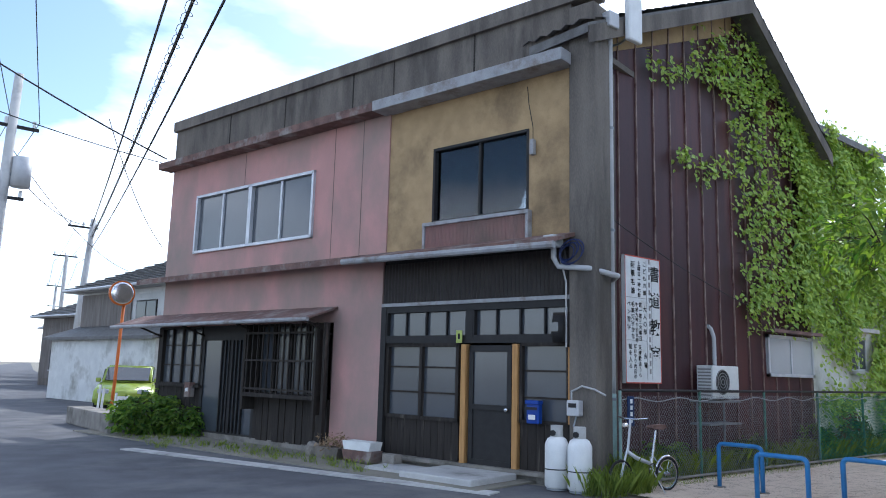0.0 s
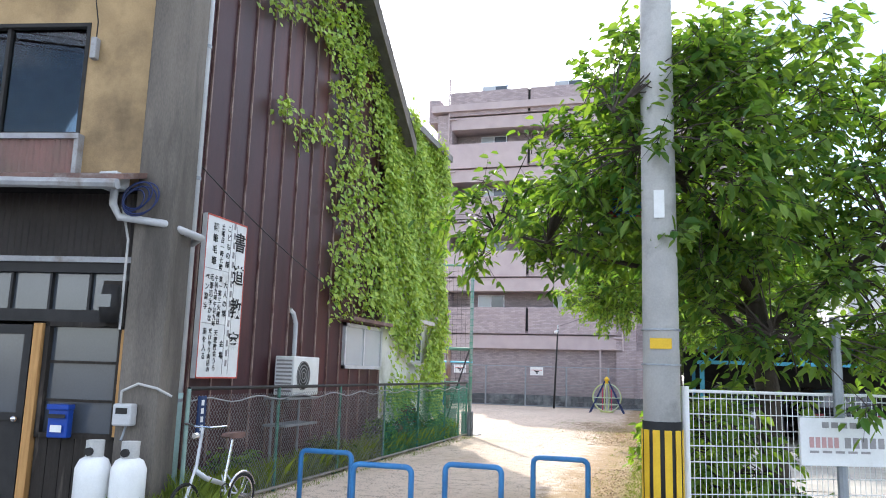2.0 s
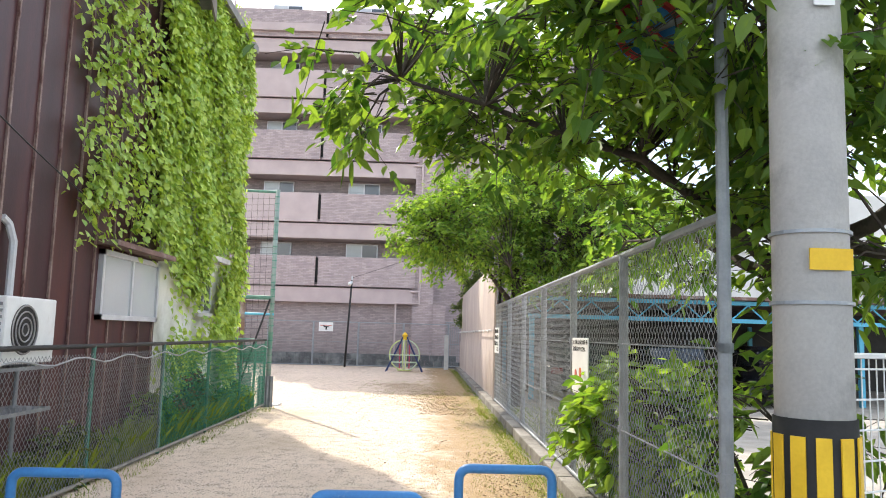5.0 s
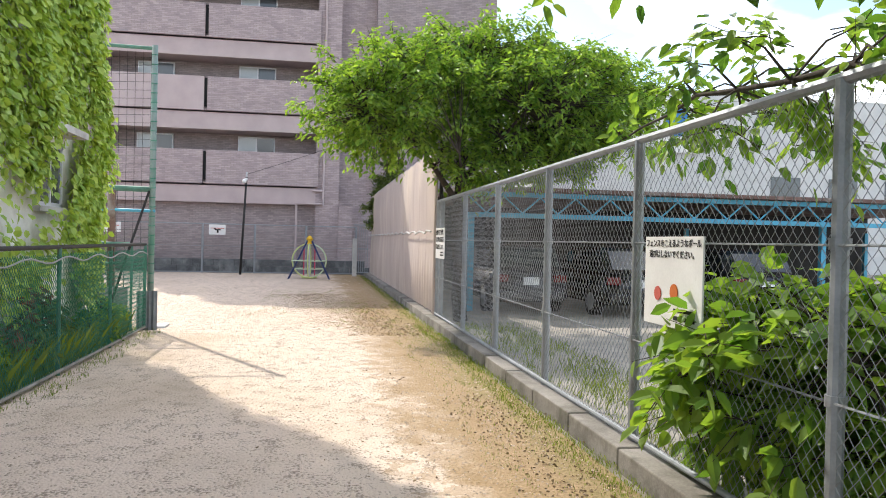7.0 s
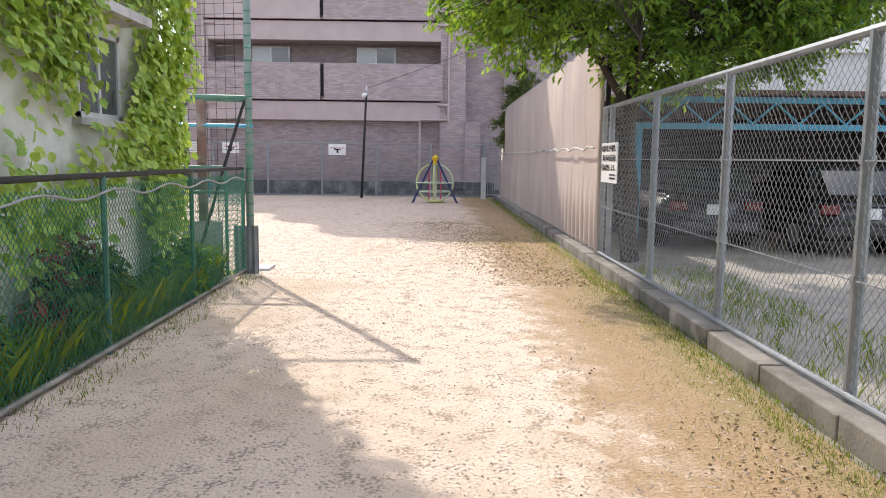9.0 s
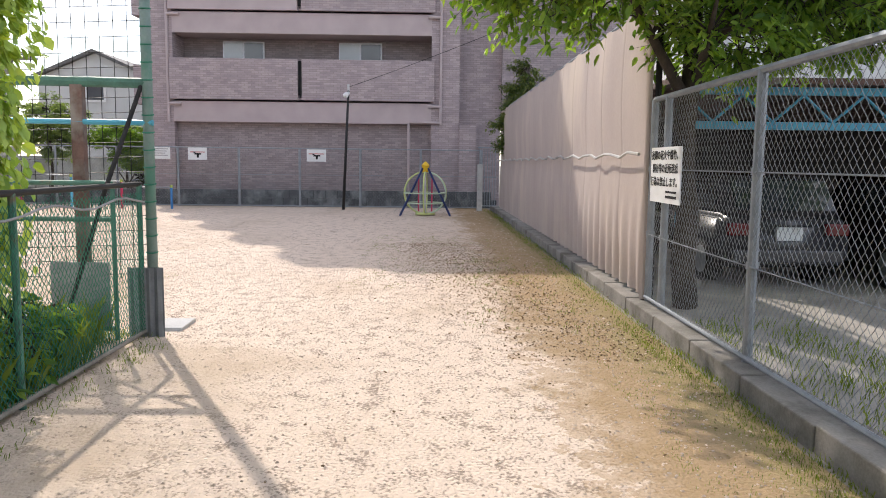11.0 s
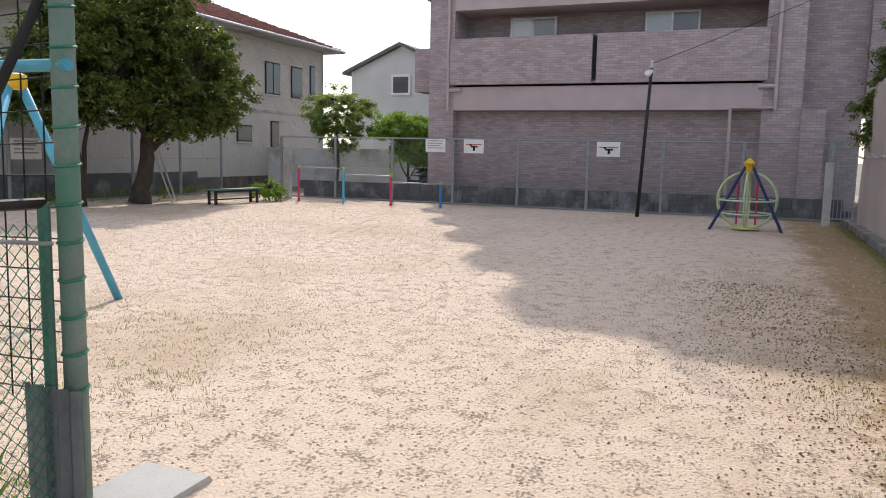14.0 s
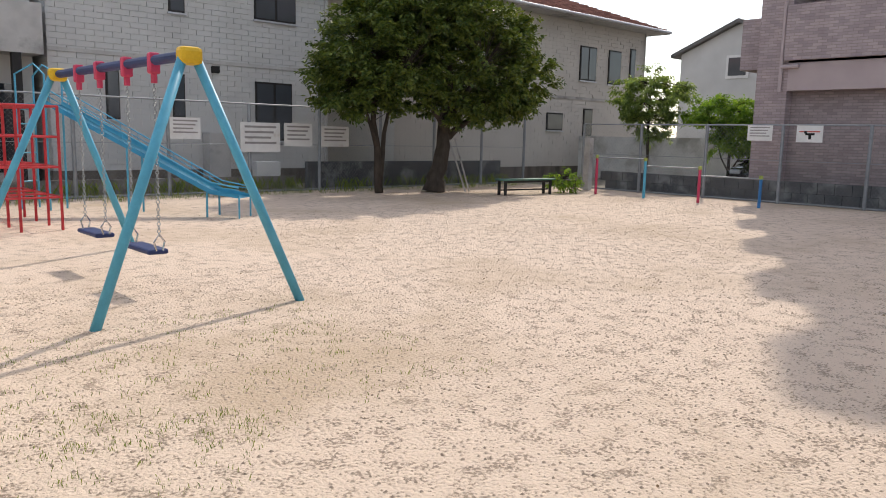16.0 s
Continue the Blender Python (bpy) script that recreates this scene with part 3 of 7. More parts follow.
tube(bm, [(-1.12, -0.02, 1.0), (-1.12, -0.06, 1.0)], 0.015)
part("door_knob", bm, CHROME, door, "round chrome knob", True)
window(0.05, 0.92, 0.82, 2.02, 1, BLACKWOOD, GLASS_MID, 0.05, 0.05, (1.2, 1.6))
HB("panelling", BLACKWOOD, [(0.05 + i * 0.146, 0.05 + i * 0.146 + 0.138, 0.02, 0.08, 0.12, 0.82) for i in range(6)], "stained board panel")
HB("window_post", RAWWOOD, [(0.03, 0.06, -0.03, 0.02, 0.85, 1.95)])
# left shop part: window, sliding door, barred bay window
window(9.45, 11.15, 1.1, 2.42, 4, BLACKWOOD, GLASS_MID, 0.03, 0.05, (1.55, 2.0))
HB("panelling", BLACKWOOD, [(9.45 + i * 0.19, 9.45 + i * 0.19 + 0.18, 0.0, 0.06, 0.08, 1.1) for i in range(9)], "black weathered boards")
HB("window_sill", BLACKWOOD, [(9.4, 11.2, -0.1, 0.04, 1.06, 1.12)])
sd = HB("sliding_door", DARKFRAME, [(7.45, 7.53, -0.02, 0.06, 0.1, 2.42)], "grey sliding shop door with dark bars")
for u0, u1, d0, d1, z0, z1 in ((9.35, 9.45, -0.02, 0.06, 0.1, 2.42), (7.45, 9.45, -0.02, 0.06, 2.1, 2.42), (7.45, 9.45, -0.02, 0.06, 0.06, 0.16), (8.32, 8.4, -0.02, 0.06, 0.1, 2.2)):
    part("door_rail", B(-u1, -u0, d0 + 0.002, d1 - 0.002, z0, z1), DARKFRAME, sd)
part("pane", B(-8.32, -7.53, 0.01, 0.02, 0.16, 2.1), GLASS_MID, sd)
part("pane", B(-9.35, -8.4, 0.01, 0.02, 0.16, 2.1), GLASS_MID, sd)
for i in range(7):
    part("bar", B(-7.9 - i * 0.13, -7.865 - i * 0.13, -0.045, 0.0, 0.16, 2.1), DARKFRAME, sd)
window(5.35, 7.42, 1.0, 2.42, 4, BLACKWOOD, GLASS_MID, 0.04, 0.05)
bay = HB("barred_bay", BLACKWOOD, [(5.25, 7.5, -0.32, 0.0, 0.96, 1.04)], "black timber barred bay window")
for u0, u1, d0, d1, z0, z1 in ((5.25, 7.5, -0.32, -0.27, 1.1, 1.14), (5.25, 7.5, -0.32, -0.27, 1.66, 1.7), (5.25, 7.5, -0.32, -0.27, 2.2, 2.24), (5.25, 5.3, -0.32, 0, 0.7, 2.4), (7.44, 7.5, -0.32, 0, 0.7, 2.4)):
    part("bay_rail", B(-u1, -u0, d0 + 0.002, d1 - 0.002, z0, z1), BLACKWOOD, bay)
for i in range(13):
    part("bar", B(-5.42 - i * 0.165, -5.39 - i * 0.165, -0.31, -0.28, 1.04, 2.4), BLACKWOOD, bay)
HB("panelling", BLACKWOOD, [(5.2 + i * 0.175, 5.2 + i * 0.175 + 0.166, -0.02 - 0.012 * (i % 3), 0.06, 0.1, 0.97) for i in range(13)], "rotting grey and black boards")
HB("leaning_batten", BLACKWOOD, [(5.05, 5.12, -0.28, -0.2, 0.05, 2.4), (5.2, 5.26, -0.36, -0.3, 0.4, 2.3)], "split timber battens")
# closing walls, roof over the front part
HB("back_wall", DARKCON, [(-0.2, 0.0, 0.42, 1.0, 0, 6.4), (11.1, 11.3, 0.2, 7, 0, 7.2), (0.0, 11.2, 0.9, 1.0, 0.1, 6.4)], "plain inner wall")
# added shallow box blocks the sky; its dark colour stands for indoor shade
HB("room_shade_box", mat("room_shade_colour", (0.10, 0.10, 0.105), (0.06, 0.06, 0.065)), [(0.6, 3.0, 0.55, 0.6, 3.8, 5.7), (0.55, 0.6, 0.2, 0.6, 3.8, 5.7), (3.0, 3.05, 0.2, 0.6, 3.8, 5.7), (0.6, 3.0, 0.2, 0.6, 5.65, 5.7), (0.6, 3.0, 0.2, 0.6, 3.98, 4.06)], "added shallow box, coloured dark for the room's shade")
HB("panel_backing", DARKFRAME, [(0.03, 3.88, 0.04, 0.1, 2.72, 3.5)])
HB("flat_roof", DARKCON, [(-0.3, 11.3, 0.2, 7, 6.5, 6.6)])

# gabled side: maroon steel sheets with seam strips
side = thing("maroon_house", (8.95, 8.0, 0), "maroon steel-clad gabled house overgrown with ivy", "house")
gable = [(0, 0.1), (7.1, 0.1), (7.1, 6.6), (4.35, 8.7), (0, 7.0)]
part("gable_wall", prism(gable, 0.0, 0.2), MAROON, side, "maroon steel sheet wall")
part("foundation", B(0, 7.1, 0.01, 0.21, -0.05, 0.1), CONCRETE, side)


def roof_z(x):
    return 7.0 + x * 1.7 / 4.35 if x < 4.35 else 8.7 - (x - 4.35) * 2.1 / 2.75


rng = random.Random(4)
for i in range(15):
    x = 0.25 + i * 0.48
    z = rng.uniform(3.9, 4.3)
    part("seam_strip", B(x, x + 0.028, -0.022, 0.0, 0.12, z), SEAM, side)
    part("seam_strip", B(x + 0.004, x + 0.03, -0.026, 0.0, z, roof_z(x) - 0.05), SEAM, side)
for x0, z0, x1, z1, nm in ((-0.5, 6.75, 4.35, 8.85, "roof_slope"), (4.35, 8.85, 7.5, 6.4, "roof_slope")):
    d = Vector((x1 - x0, 0, z1 - z0))
    bm = bmesh.new()
    L = d.length
    rows = int(L / 0.26)
    for r in range(rows):
        for c in range(30):
            y = -0.45 + c * 0.27
            f = r / rows
            p = Vector((x0, y, z0)) + d * f
            a = Matrix.Translation(p) @ Matrix.Rotation(-math.atan2(d.z, d.x), 4, "Y")
            if c < 6 or r % 3 == 0:
                prof = [(0, 0.0), (0.13, 0.045), (0.27, 0.0)]
                vs = [bm.verts.new(a @ Vector((xx, yy, zz + 0.05 + (0.03 if xx == 0 else 0)))) for xx in (0, 0.30) for yy, zz in prof]
                bm.faces.new((vs[0], vs[1], vs[4], vs[3]))
                bm.faces.new((vs[1], vs[2], vs[5], vs[4]))
    part("roof_tiles", bm, GREYTILE, side, "grey clay roof tiles")
    part(nm, prism([(x0, z0 - 0.12), (x1, z1 - 0.12), (x1, z1 + 0.03), (x0, z0 + 0.03)], -0.45, 8), GREYTILE, side)
    part("barge_board", prism([(x0, z0 - 0.3), (x1, z1 - 0.3), (x1, z1 - 0.02), (x0, z0 - 0.02)], -0.47, -0.44), DARKCON, side, "weathered barge board")
bm = prism([(0.0, 6.55), (4.35, 8.25), (4.35, 8.65), (0, 6.95)], -0.015, 0.0)
part("gable_band", bm, OCHRE, side, "pale plaster band under the roof edge")
part("back_wall", B(0, 7.1, 7.8, 8.0, 0, 6.6), PLASTER, side)
w = part("window", B(5.2, 5.26, -0.06, 0.02, 1.62, 2.42), ALU, side, "white sliding window")
for a in ((6.98, 7.04, -0.06, 0.02, 1.62, 2.42), (5.2, 7.04, -0.06, 0.02, 1.62, 1.68), (5.2, 7.04, -0.06, 0.02, 2.36, 2.42), (6.1, 6.15, -0.05, 0.02, 1.68, 2.36)):
    part("frame", B(*a), ALU, w)
part("pane", B(5.26, 6.98, -0.03, -0.02, 1.68, 2.36), GLASS_PALE, w)
part("window_hood", B(5.1, 7.1, -0.25, 0.0, 2.46, 2.52), RUST, side, "rusty tin window hood")

white = thing("ivy_annex", (16.05, 8.0, 0), "white plastered annex covered in ivy", "house")
part("wall", prism([(0, 0), (3.7, 0), (3.7, 6.9), (0, 6.9)], 0.0, 7.5), PLASTER, white, "dirty white plaster wall")
part("roof", B(-0.1, 3.85, -0.3, 7.6, 6.9, 7.05), GREYTILE, white)
w = part("window", B(1.75, 1.8, -0.03, 0.02, 1.8, 2.55), ALU, white, "small aluminium window")
for a in ((2.55, 2.6, -0.03, 0.02, 1.8, 2.55), (1.75, 2.6, -0.03, 0.02, 1.8, 1.85), (1.75, 2.6, -0.03, 0.02, 2.5, 2.55), (2.15, 2.19, -0.03, 0.02, 1.85, 2.5)):
    part("frame", B(*a), ALU, w)
part("pane", B(1.8, 2.55, -0.012, -0.004, 1.85, 2.5), GLASS_MID, w)
part("window_sill", B(1.7, 2.65, -0.08, 0, 1.74, 1.8), PALECON, w)
part("window_hood", B(1.6, 2.75, -0.28, 0, 2.66, 2.74), PALECON, white)

# ---- kerb and fences of the lane ----
bm = bmesh.new()
for i in range(31):
    box(bm, 9.5 + i * 1.02, 9.5 + i * 1.02 + 1.005, 2.56, 2.86, -0.1, 0.125 + 0.006 * ((i * 7) % 3), 0.012)
alone("kerb", bm, CONCRETE, "low weathered concrete kerb under the car park fence", "kerb", "structure")

fence = thing("chain_link_fence", (9.58, 2.67, 0.12), "grey chain-link fence along the car park", "fence")
posts = [0.0] + [2.09 * i for i in range(1, 7)] + [13.0]
p0 = part("post", T([(0, 0, 0), (0, 0, 2.12)], 0.038, 10), GALV, fence)
part("end_post", T([(0, 0, 2.0), (0, 0, 3.6)], 0.036, 10), GALV, fence, "tall end post")
for x in posts[1:]:
    again("post", p0, fence, pose(x, 0, 0))
clamp = part("clamp", T([(0, 0, 1.38), (0, 0, 1.43)], 0.047, 10), GALV, p0)
for x in posts:
    for z in (0, -0.68):
        again("clamp", clamp, fence, pose(x, 0, z))
part("top_rail", T([(0, 0, 2.12), (13.0, 0, 2.12)], 0.03, 8), GALV, fence)
part("bottom_rail", T([(0, 0.03, 0.05), (13.0, 0.03, 0.05)], 0.02, 8), GALV, fence)
for z in (0.72, 1.4):
    part("tension_wire", T([(0, 0.03, z), (13.0, 0.03, z)], 0.006, 5), GALV, fence)
V, F = chain(2.09, 2.03, 0.07, 0.0022)
net = part("wire_mesh", (V, F), GREYWIRE, fence)
net.location = (0, 0.035, 0.06)
for x in posts[1:6]:
    again("wire_mesh", net, fence, pose(x, 0.035, 0.06))
V, F = chain(0.46, 2.03, 0.07, 0.0022)
net = part("wire_mesh", (V, F), GREYWIRE, fence)
net.location = (12.54, 0.035, 0.06)

# taller stretch hung with cloth
cf = thing("cloth_fence", (22.7, 2.67, 0.12), "tall fence hung with beige cloth sheets", "fence")
for i in range(9):
    part("post", T([(i * 2.0, -0.06, 0), (i * 2.0, -0.06, 3.2)], 0.035, 8), DARKFRAME, cf)
part("top_rail", T([(0, -0.05, 3.18), (16.4, -0.05, 3.18)], 0.025, 8), GALV, cf)
nx, nz = 660, 26
V, F = [], []
for i in range(nx + 1):
    x = 16.4 * i / nx
    for j in range(nz + 1):
        f = j / nz
        fold = 0.0035 * math.sin(x * 7.1 + 1.3 * math.sin(x * 2.3)) * (1 - abs(2 * ((f * 2) % 1) - 1) * 0.3)
        seam = 0.012 * max(0, 1 - abs(((x + 0.5) % 1.05) - 0.5) / 0.035)
        low = 0.035 * max(0, 0.35 - f) * math.sin(x * 17 + 3 * f) / 0.35
        belly = 0.03 * math.sin(math.pi * ((f * 2) % 1))
        sag = -0.05 * abs(math.sin(math.pi * x)) * f
        V.append((x, 0.03 + fold + low + belly - seam, 0.06 + 3.1 * f + sag))
for i in range(nx):
    for j in range(nz):
        a = i * (nz + 1) + j
        F.append((a, a + nz + 1, a + nz + 2, a + 1))
part("cloth", (V, F), CLOTH, cf, "wrinkled beige cloth sheet", True)
part("rope", T([(i * 0.4, 0.12 + 0.02 * (i % 2), 1.56 + 0.03 * math.sin(i * 2.2)) for i in range(42)], 0.018, 6), PALECON, cf, "pale tie rope")
part("end_cloth", T([(-0.06, 0.03, 0.02), (-0.06, 0.05, 1.5), (-0.05, 0.03, 3.15)], [0.05, 0.03, 0.02], 7), CLOTH, cf, "dark bundled cloth end")

# green chain-link fence beside the houses
gf = thing("green_chain_link_fence", (9.1, 7.55, 0), "green chain-link fence with rusty top rail", "fence")
L = 12.2
for i in range(7):
    part("post", T([(L * i / 6, 0, 0), (L * i / 6, 0, 1.35)], 0.024, 8), GREENPAINT if i else mat("mint_post", (0.3, 0.42, 0.38)), gf)
part("top_rail", T([(0, 0, 1.35), (L, 0, 1.35)], 0.022, 8), DARKFRAME, gf)
part("bottom_rail", T([(0, -0.02, 0.05), (L, -0.02, 0.05)], 0.022, 8), CONCRETE, gf)
for i in range(6):
    V, F = chain(L / 6, 1.22, 0.062, 0.0024) if i < 3 else chain(L / 6, 1.22, 0.056, 0.0028)
    o = part("wire_mesh", (V, F), GREYWIRE if i < 3 else GREENWIRE, gf)
    o.location = (L * i / 6, -0.03, 0.06)
part("wavy_wire", T([(i * 0.2, -0.04, 1.22 + 0.03 * math.sin(i * 1.1)) for i in range(62)], 0.009, 5), GREYWIRE, gf)

# ---- far side: block wall, fence, apartment block ----
bm = bmesh.new()
for r in range(2):
    for i in range(40):
        y = 2.6 + i * 0.42 + 0.2 * (r % 2)
        box(bm, 41.6, 41.75 + 0.008 * ((i * 3 + r) % 3), y, y + 0.405, r * 0.29, r * 0.29 + 0.28)
alone("block_wall", bm, BLOCK, "low dark stained block wall behind the park fence", "wall", "structure")


def park_fence(m, n, label, pitch=2.1, h=2.03):
    f = thing("park_fence", m, label, "fence", "park boundary fences")
    p = part("post", T([(0, 0, 0), (0, 0, h)], 0.045, 8), GALV, f)
    for i in range(1, n + 1):
        again("post", p, f, pose(i * pitch, 0, 0))
    for z, r in ((h, 0.022), (0.04, 0.025), (h * 0.55, 0.008)):
        part("rail", T([(0, 0, z), (n * pitch, 0, z)], r, 6), GALV, f)
    V, F = chain(pitch, h - 0.08, 0.1, 0.0022)
    net = part("wire_mesh", (V, F), GREYWIRE, f)
    net.location = (0, -0.03, 0.05)
    for i in range(1, n):
        again("wire_mesh", net, f, pose(i * pitch, -0.03, 0.05))
    return f


park_fence(pose(41.2, 20.0, 0, 0, 0, -90), 8, "grey chain-link fence at the park's far edge")
park_fence(pose(20.4, 22.7, 0), 10, "grey chain-link fence before the pale houses", 2.1, 2.25)

apt = thing("apartment_block", (42, 0, 0), "six-storey brown-tiled apartment block with long balconies", "apartment building")
part("core_wall", B(1.3, 13, 2.4, 14.9, 0, 16.6), TILE_DARK, apt, "dark tiled recessed wall")
part("pier", B(0.0, 1.3, 14.05, 14.9, 0, 16.2), TILE, apt)
part("pier", B(0.0, 1.3, 3.95, 4.95, 0, 16.2), TILE, apt)
part("pier", B(0.9, 1.3, 2.4, 3.95, 0, 16.2), TILE, apt)
part("low_wall", B(-0.1, 0.15, 3.35, 3.95, 0, 2.95), TILE, apt)
part("ground_wall", B(0.35, 1.3, 4.95, 14.05, 0, 2.95), TILE_DARK, apt)
part("side_block", B(0.4, 12, -3.0, 2.4, 3.3, 16.6), TILE_DARK, apt)
part("roof_slab", B(-0.3, 13.2, 2.2, 15.2, 16.3, 16.7), TILE_BAND, apt, "flat roof edge")
for s in range(5):
    z = 2.95 + s * 3.08
    part("band", B(0.0, 1.3, 4.95, 14.05, z, z + 0.8), TILE_BAND, apt)
    bal = part("balcony", B(-0.12, 0.08, 9.66, 14.15, z + 0.78, z + 2.2, 0.01), TILE_BAND if s % 2 else TILE, apt, "tiled balcony parapet")
    part("balcony", B(-0.12, 0.08, 4.85, 9.52, z + 0.78, z + 2.2, 0.01), TILE, apt)
    part("balcony_gap", B(0.0, 0.05, 9.52, 9.66, z + 0.95, z + 2.15), BLACK, apt)
    part("balcony_floor", B(0.0, 1.3, 4.95, 14.05, z + 0.72, z + 0.86), TILE_BAND, apt)
    part("wing_balcony", B(0.3, 3.3, 14.9, 15.55, z + 0.62, z + 2.0), TILE, apt)
    for y0, y1 in ((6.78, 8.36), (11.09, 12.6)):
        w = part("window", B(1.2, 1.3, y0, y1, z + 1.15, z + 2.98), ALU, apt)
        part("pane", B(1.18, 1.195, y0 + 0.05, (y0 + y1) / 2 - 0.03, z + 1.2, z + 2.92), GLASS_MID, w)
        part("pane", B(1.17, 1.185, (y0 + y1) / 2 + 0.03, y1 - 0.05, z + 1.2, z + 2.92), GLASS_PALE, w)
    for y in (4.62, 14.22):
        part("drainpipe", T([(-0.07, y, z - 0.02), (-0.07, y, z + 3.06)], 0.05, 8), TILE_BAND, apt)
        part("drain_elbow", T([(-0.07, y, z + 0.62), (-0.07, y + (0.45 if y < 9 else -0.45), z + 0.62)], 0.055, 8), TILE_BAND, apt)
part("drain_elbow", T([(-0.07, 4.62, 3.0), (-0.07, 5.75, 3.0), (-0.07, 5.75, 0.4)], 0.05, 8), TILE_BAND, apt)


# ---- plants ----
def tree(name, base, trunk, limbs, blobs, clumps, per, size, leafmat, label, seed, bark=BARK, spread=0.42, droop=0.35, sprigs=True):
    """trunk: [(x, y, z, r)], limbs: lists of the same, blobs: (x, y, z, rx, ry, rz) that the crown fills; all from the base."""
    rng = np.random.default_rng(seed)
    t = thing(name, base, label, "tree")
    nodes = []
    for k, line in enumerate([trunk] + limbs):
        pts = [Vector(p[:3]) for p in line]
        rad = [p[3] for p in line]
        fp, fr = [], []
        for i in range(len(pts) - 1):
            for f in (0, 0.33, 0.66):
                fp.append(pts[i].lerp(pts[i + 1], f) + Vector(rng.normal(0, 0.025, 3)) * (1 if i or f else 0))
                fr.append(rad[i] + (rad[i + 1] - rad[i]) * f)
        fp.append(pts[-1])
        fr.append(rad[-1])
        part("trunk" if k == 0 else "limb", T(fp, fr, 9), bark, t, "", True)
        nodes += fp[len(fp) // 3:]
    N = np.array(nodes)
    vol = np.array([b[3] * b[4] * b[5] for b in blobs])
    P, D = [], []
    tw = bmesh.new()
    for c in range(clumps):
        b = blobs[rng.choice(len(blobs), p=vol / vol.sum())]
        d = rng.normal(size=3)
        d /= np.linalg.norm(d)
        r = rng.uniform(0.25, 1.0) ** 0.5 * rng.uniform(0.85, 1.08)
        cen = np.array(b[:3]) + d * r * np.array(b[3:])
        if rng.uniform() < 0.85:
            near = N[np.argmin(((N - cen) ** 2).sum(1))]
            mid = (near + cen) / 2 + np.array([0, 0, 0.08])
            tube(tw, [near, mid, cen], [0.012, 0.008, 0.003], 4, False)
            way = cen - near
            way /= max(np.linalg.norm(way), 0.1)
        else:
            way = d
        for k in range(3):
            d = way * 0.7 + rng.normal(size=3) * np.array([0.75, 0.75, 0.4])
            d /= max(np.linalg.norm(d), 0.1)
            long = spread * rng.uniform(1.0, 2.1)
            start = cen - d * long * 0.35
            if sprigs:
                tube(tw, [start, start + d * long * 0.5, start + d * long + np.array([0, 0, -0.12 * long])], [0.006, 0.004, 0.002], 3, False)
            m = max(1, per // 3)
            f = rng.uniform(0.1, 1.05, m)[:, None]
            side = np.cross(d, np.array([0, 0, 1.0]))
            side /= max(np.linalg.norm(side), 0.1)
            turn = np.where(np.arange(m) % 2, 1.0, -1.0)[:, None]
            P.append(start + d * long * f - np.array([0, 0, 0.12]) * long * f * f + rng.normal(size=(m, 3)) * spread * 0.16)
            D.append(d * 0.55 + side * turn * 0.8 + rng.normal(size=(m, 3)) * 0.35 + np.array([0, 0, -0.2]))
    part("twig", tw, bark, t)["kind"] = "stuff"
    cr = part("crown", leaves(np.concatenate(P), np.concatenate(D), size, rng, 0.52, droop, (0, 0, 1), 0.55), leafmat, t, "many small leaves")
    cr["kind"] = "stuff"
    return t


tree("cherry_tree", (11.2, 1.4, 0), [(0, 0, 0, 0.17), (0.05, 0.05, 1.2, 0.14), (-0.05, 0.15, 2.2, 0.12), (0, 0.2, 3.4, 0.08), (0.1, 0.3, 5.0, 0.03)],
     [[(0, 0.1, 2.0, 0.06), (-0.3, 1.3, 2.85, 0.03), (-0.6, 3.1, 3.3, 0.012)], [(0, 0.1, 2.3, 0.06), (0.9, 1.2, 3.2, 0.032), (1.8, 2.4, 3.6, 0.012)],
      [(0, 0.15, 2.5, 0.07), (-1.4, 0.8, 3.4, 0.04), (-2.6, 1.6, 4.0, 0.015)], [(0, 0.1, 2.2, 0.07), (-1.2, -1.0, 3.0, 0.04), (-2.0, -2.4, 3.4, 0.015)],
      [(0, 0.2, 2.8, 0.06), (1.5, -0.6, 3.9, 0.03), (2.6, -1.4, 4.4, 0.012)], [(0, 0.1, 1.8, 0.06), (-0.9, 0.2, 2.2, 0.04), (-1.8, 0.1, 2.0, 0.015)], [(0, 0.1, 2.0, 0.06), (1.6, 0.4, 2.6, 0.025), (3.2, 0.5, 2.7, 0.015), (4.6, 0.6, 2.5, 0.008)]],
     [(-0.4, 1.9, 3.4, 1.9, 1.9, 0.75), (0.9, 1.9, 3.7, 1.4, 1.3, 0.7), (-1.0, 0.6, 4.1, 1.9, 2.0, 1.4), (-0.6, -0.4, 2.6, 1.7, 1.7, 0.95), (-0.9, -1.6, 3.1, 1.5, 1.5, 0.85), (0.6, 0.0, 4.9, 1.0, 1.1, 0.55), (-1.6, -0.3, 1.65, 0.55, 1.0, 0.6), (-1.2, 1.2, 4.9, 0.9, 1.0, 0.5), (-2.25, 0.9, 3.9, 0.6, 1.1, 1.1), (2.6, 0.3, 2.6, 1.6, 0.8, 0.45), (4.0, 0.5, 2.5, 0.9, 0.5, 0.3)],
     840, 28, 0.125, LEAF, "leafy green cherry tree leaning over the lane", 3, spread=0.3)
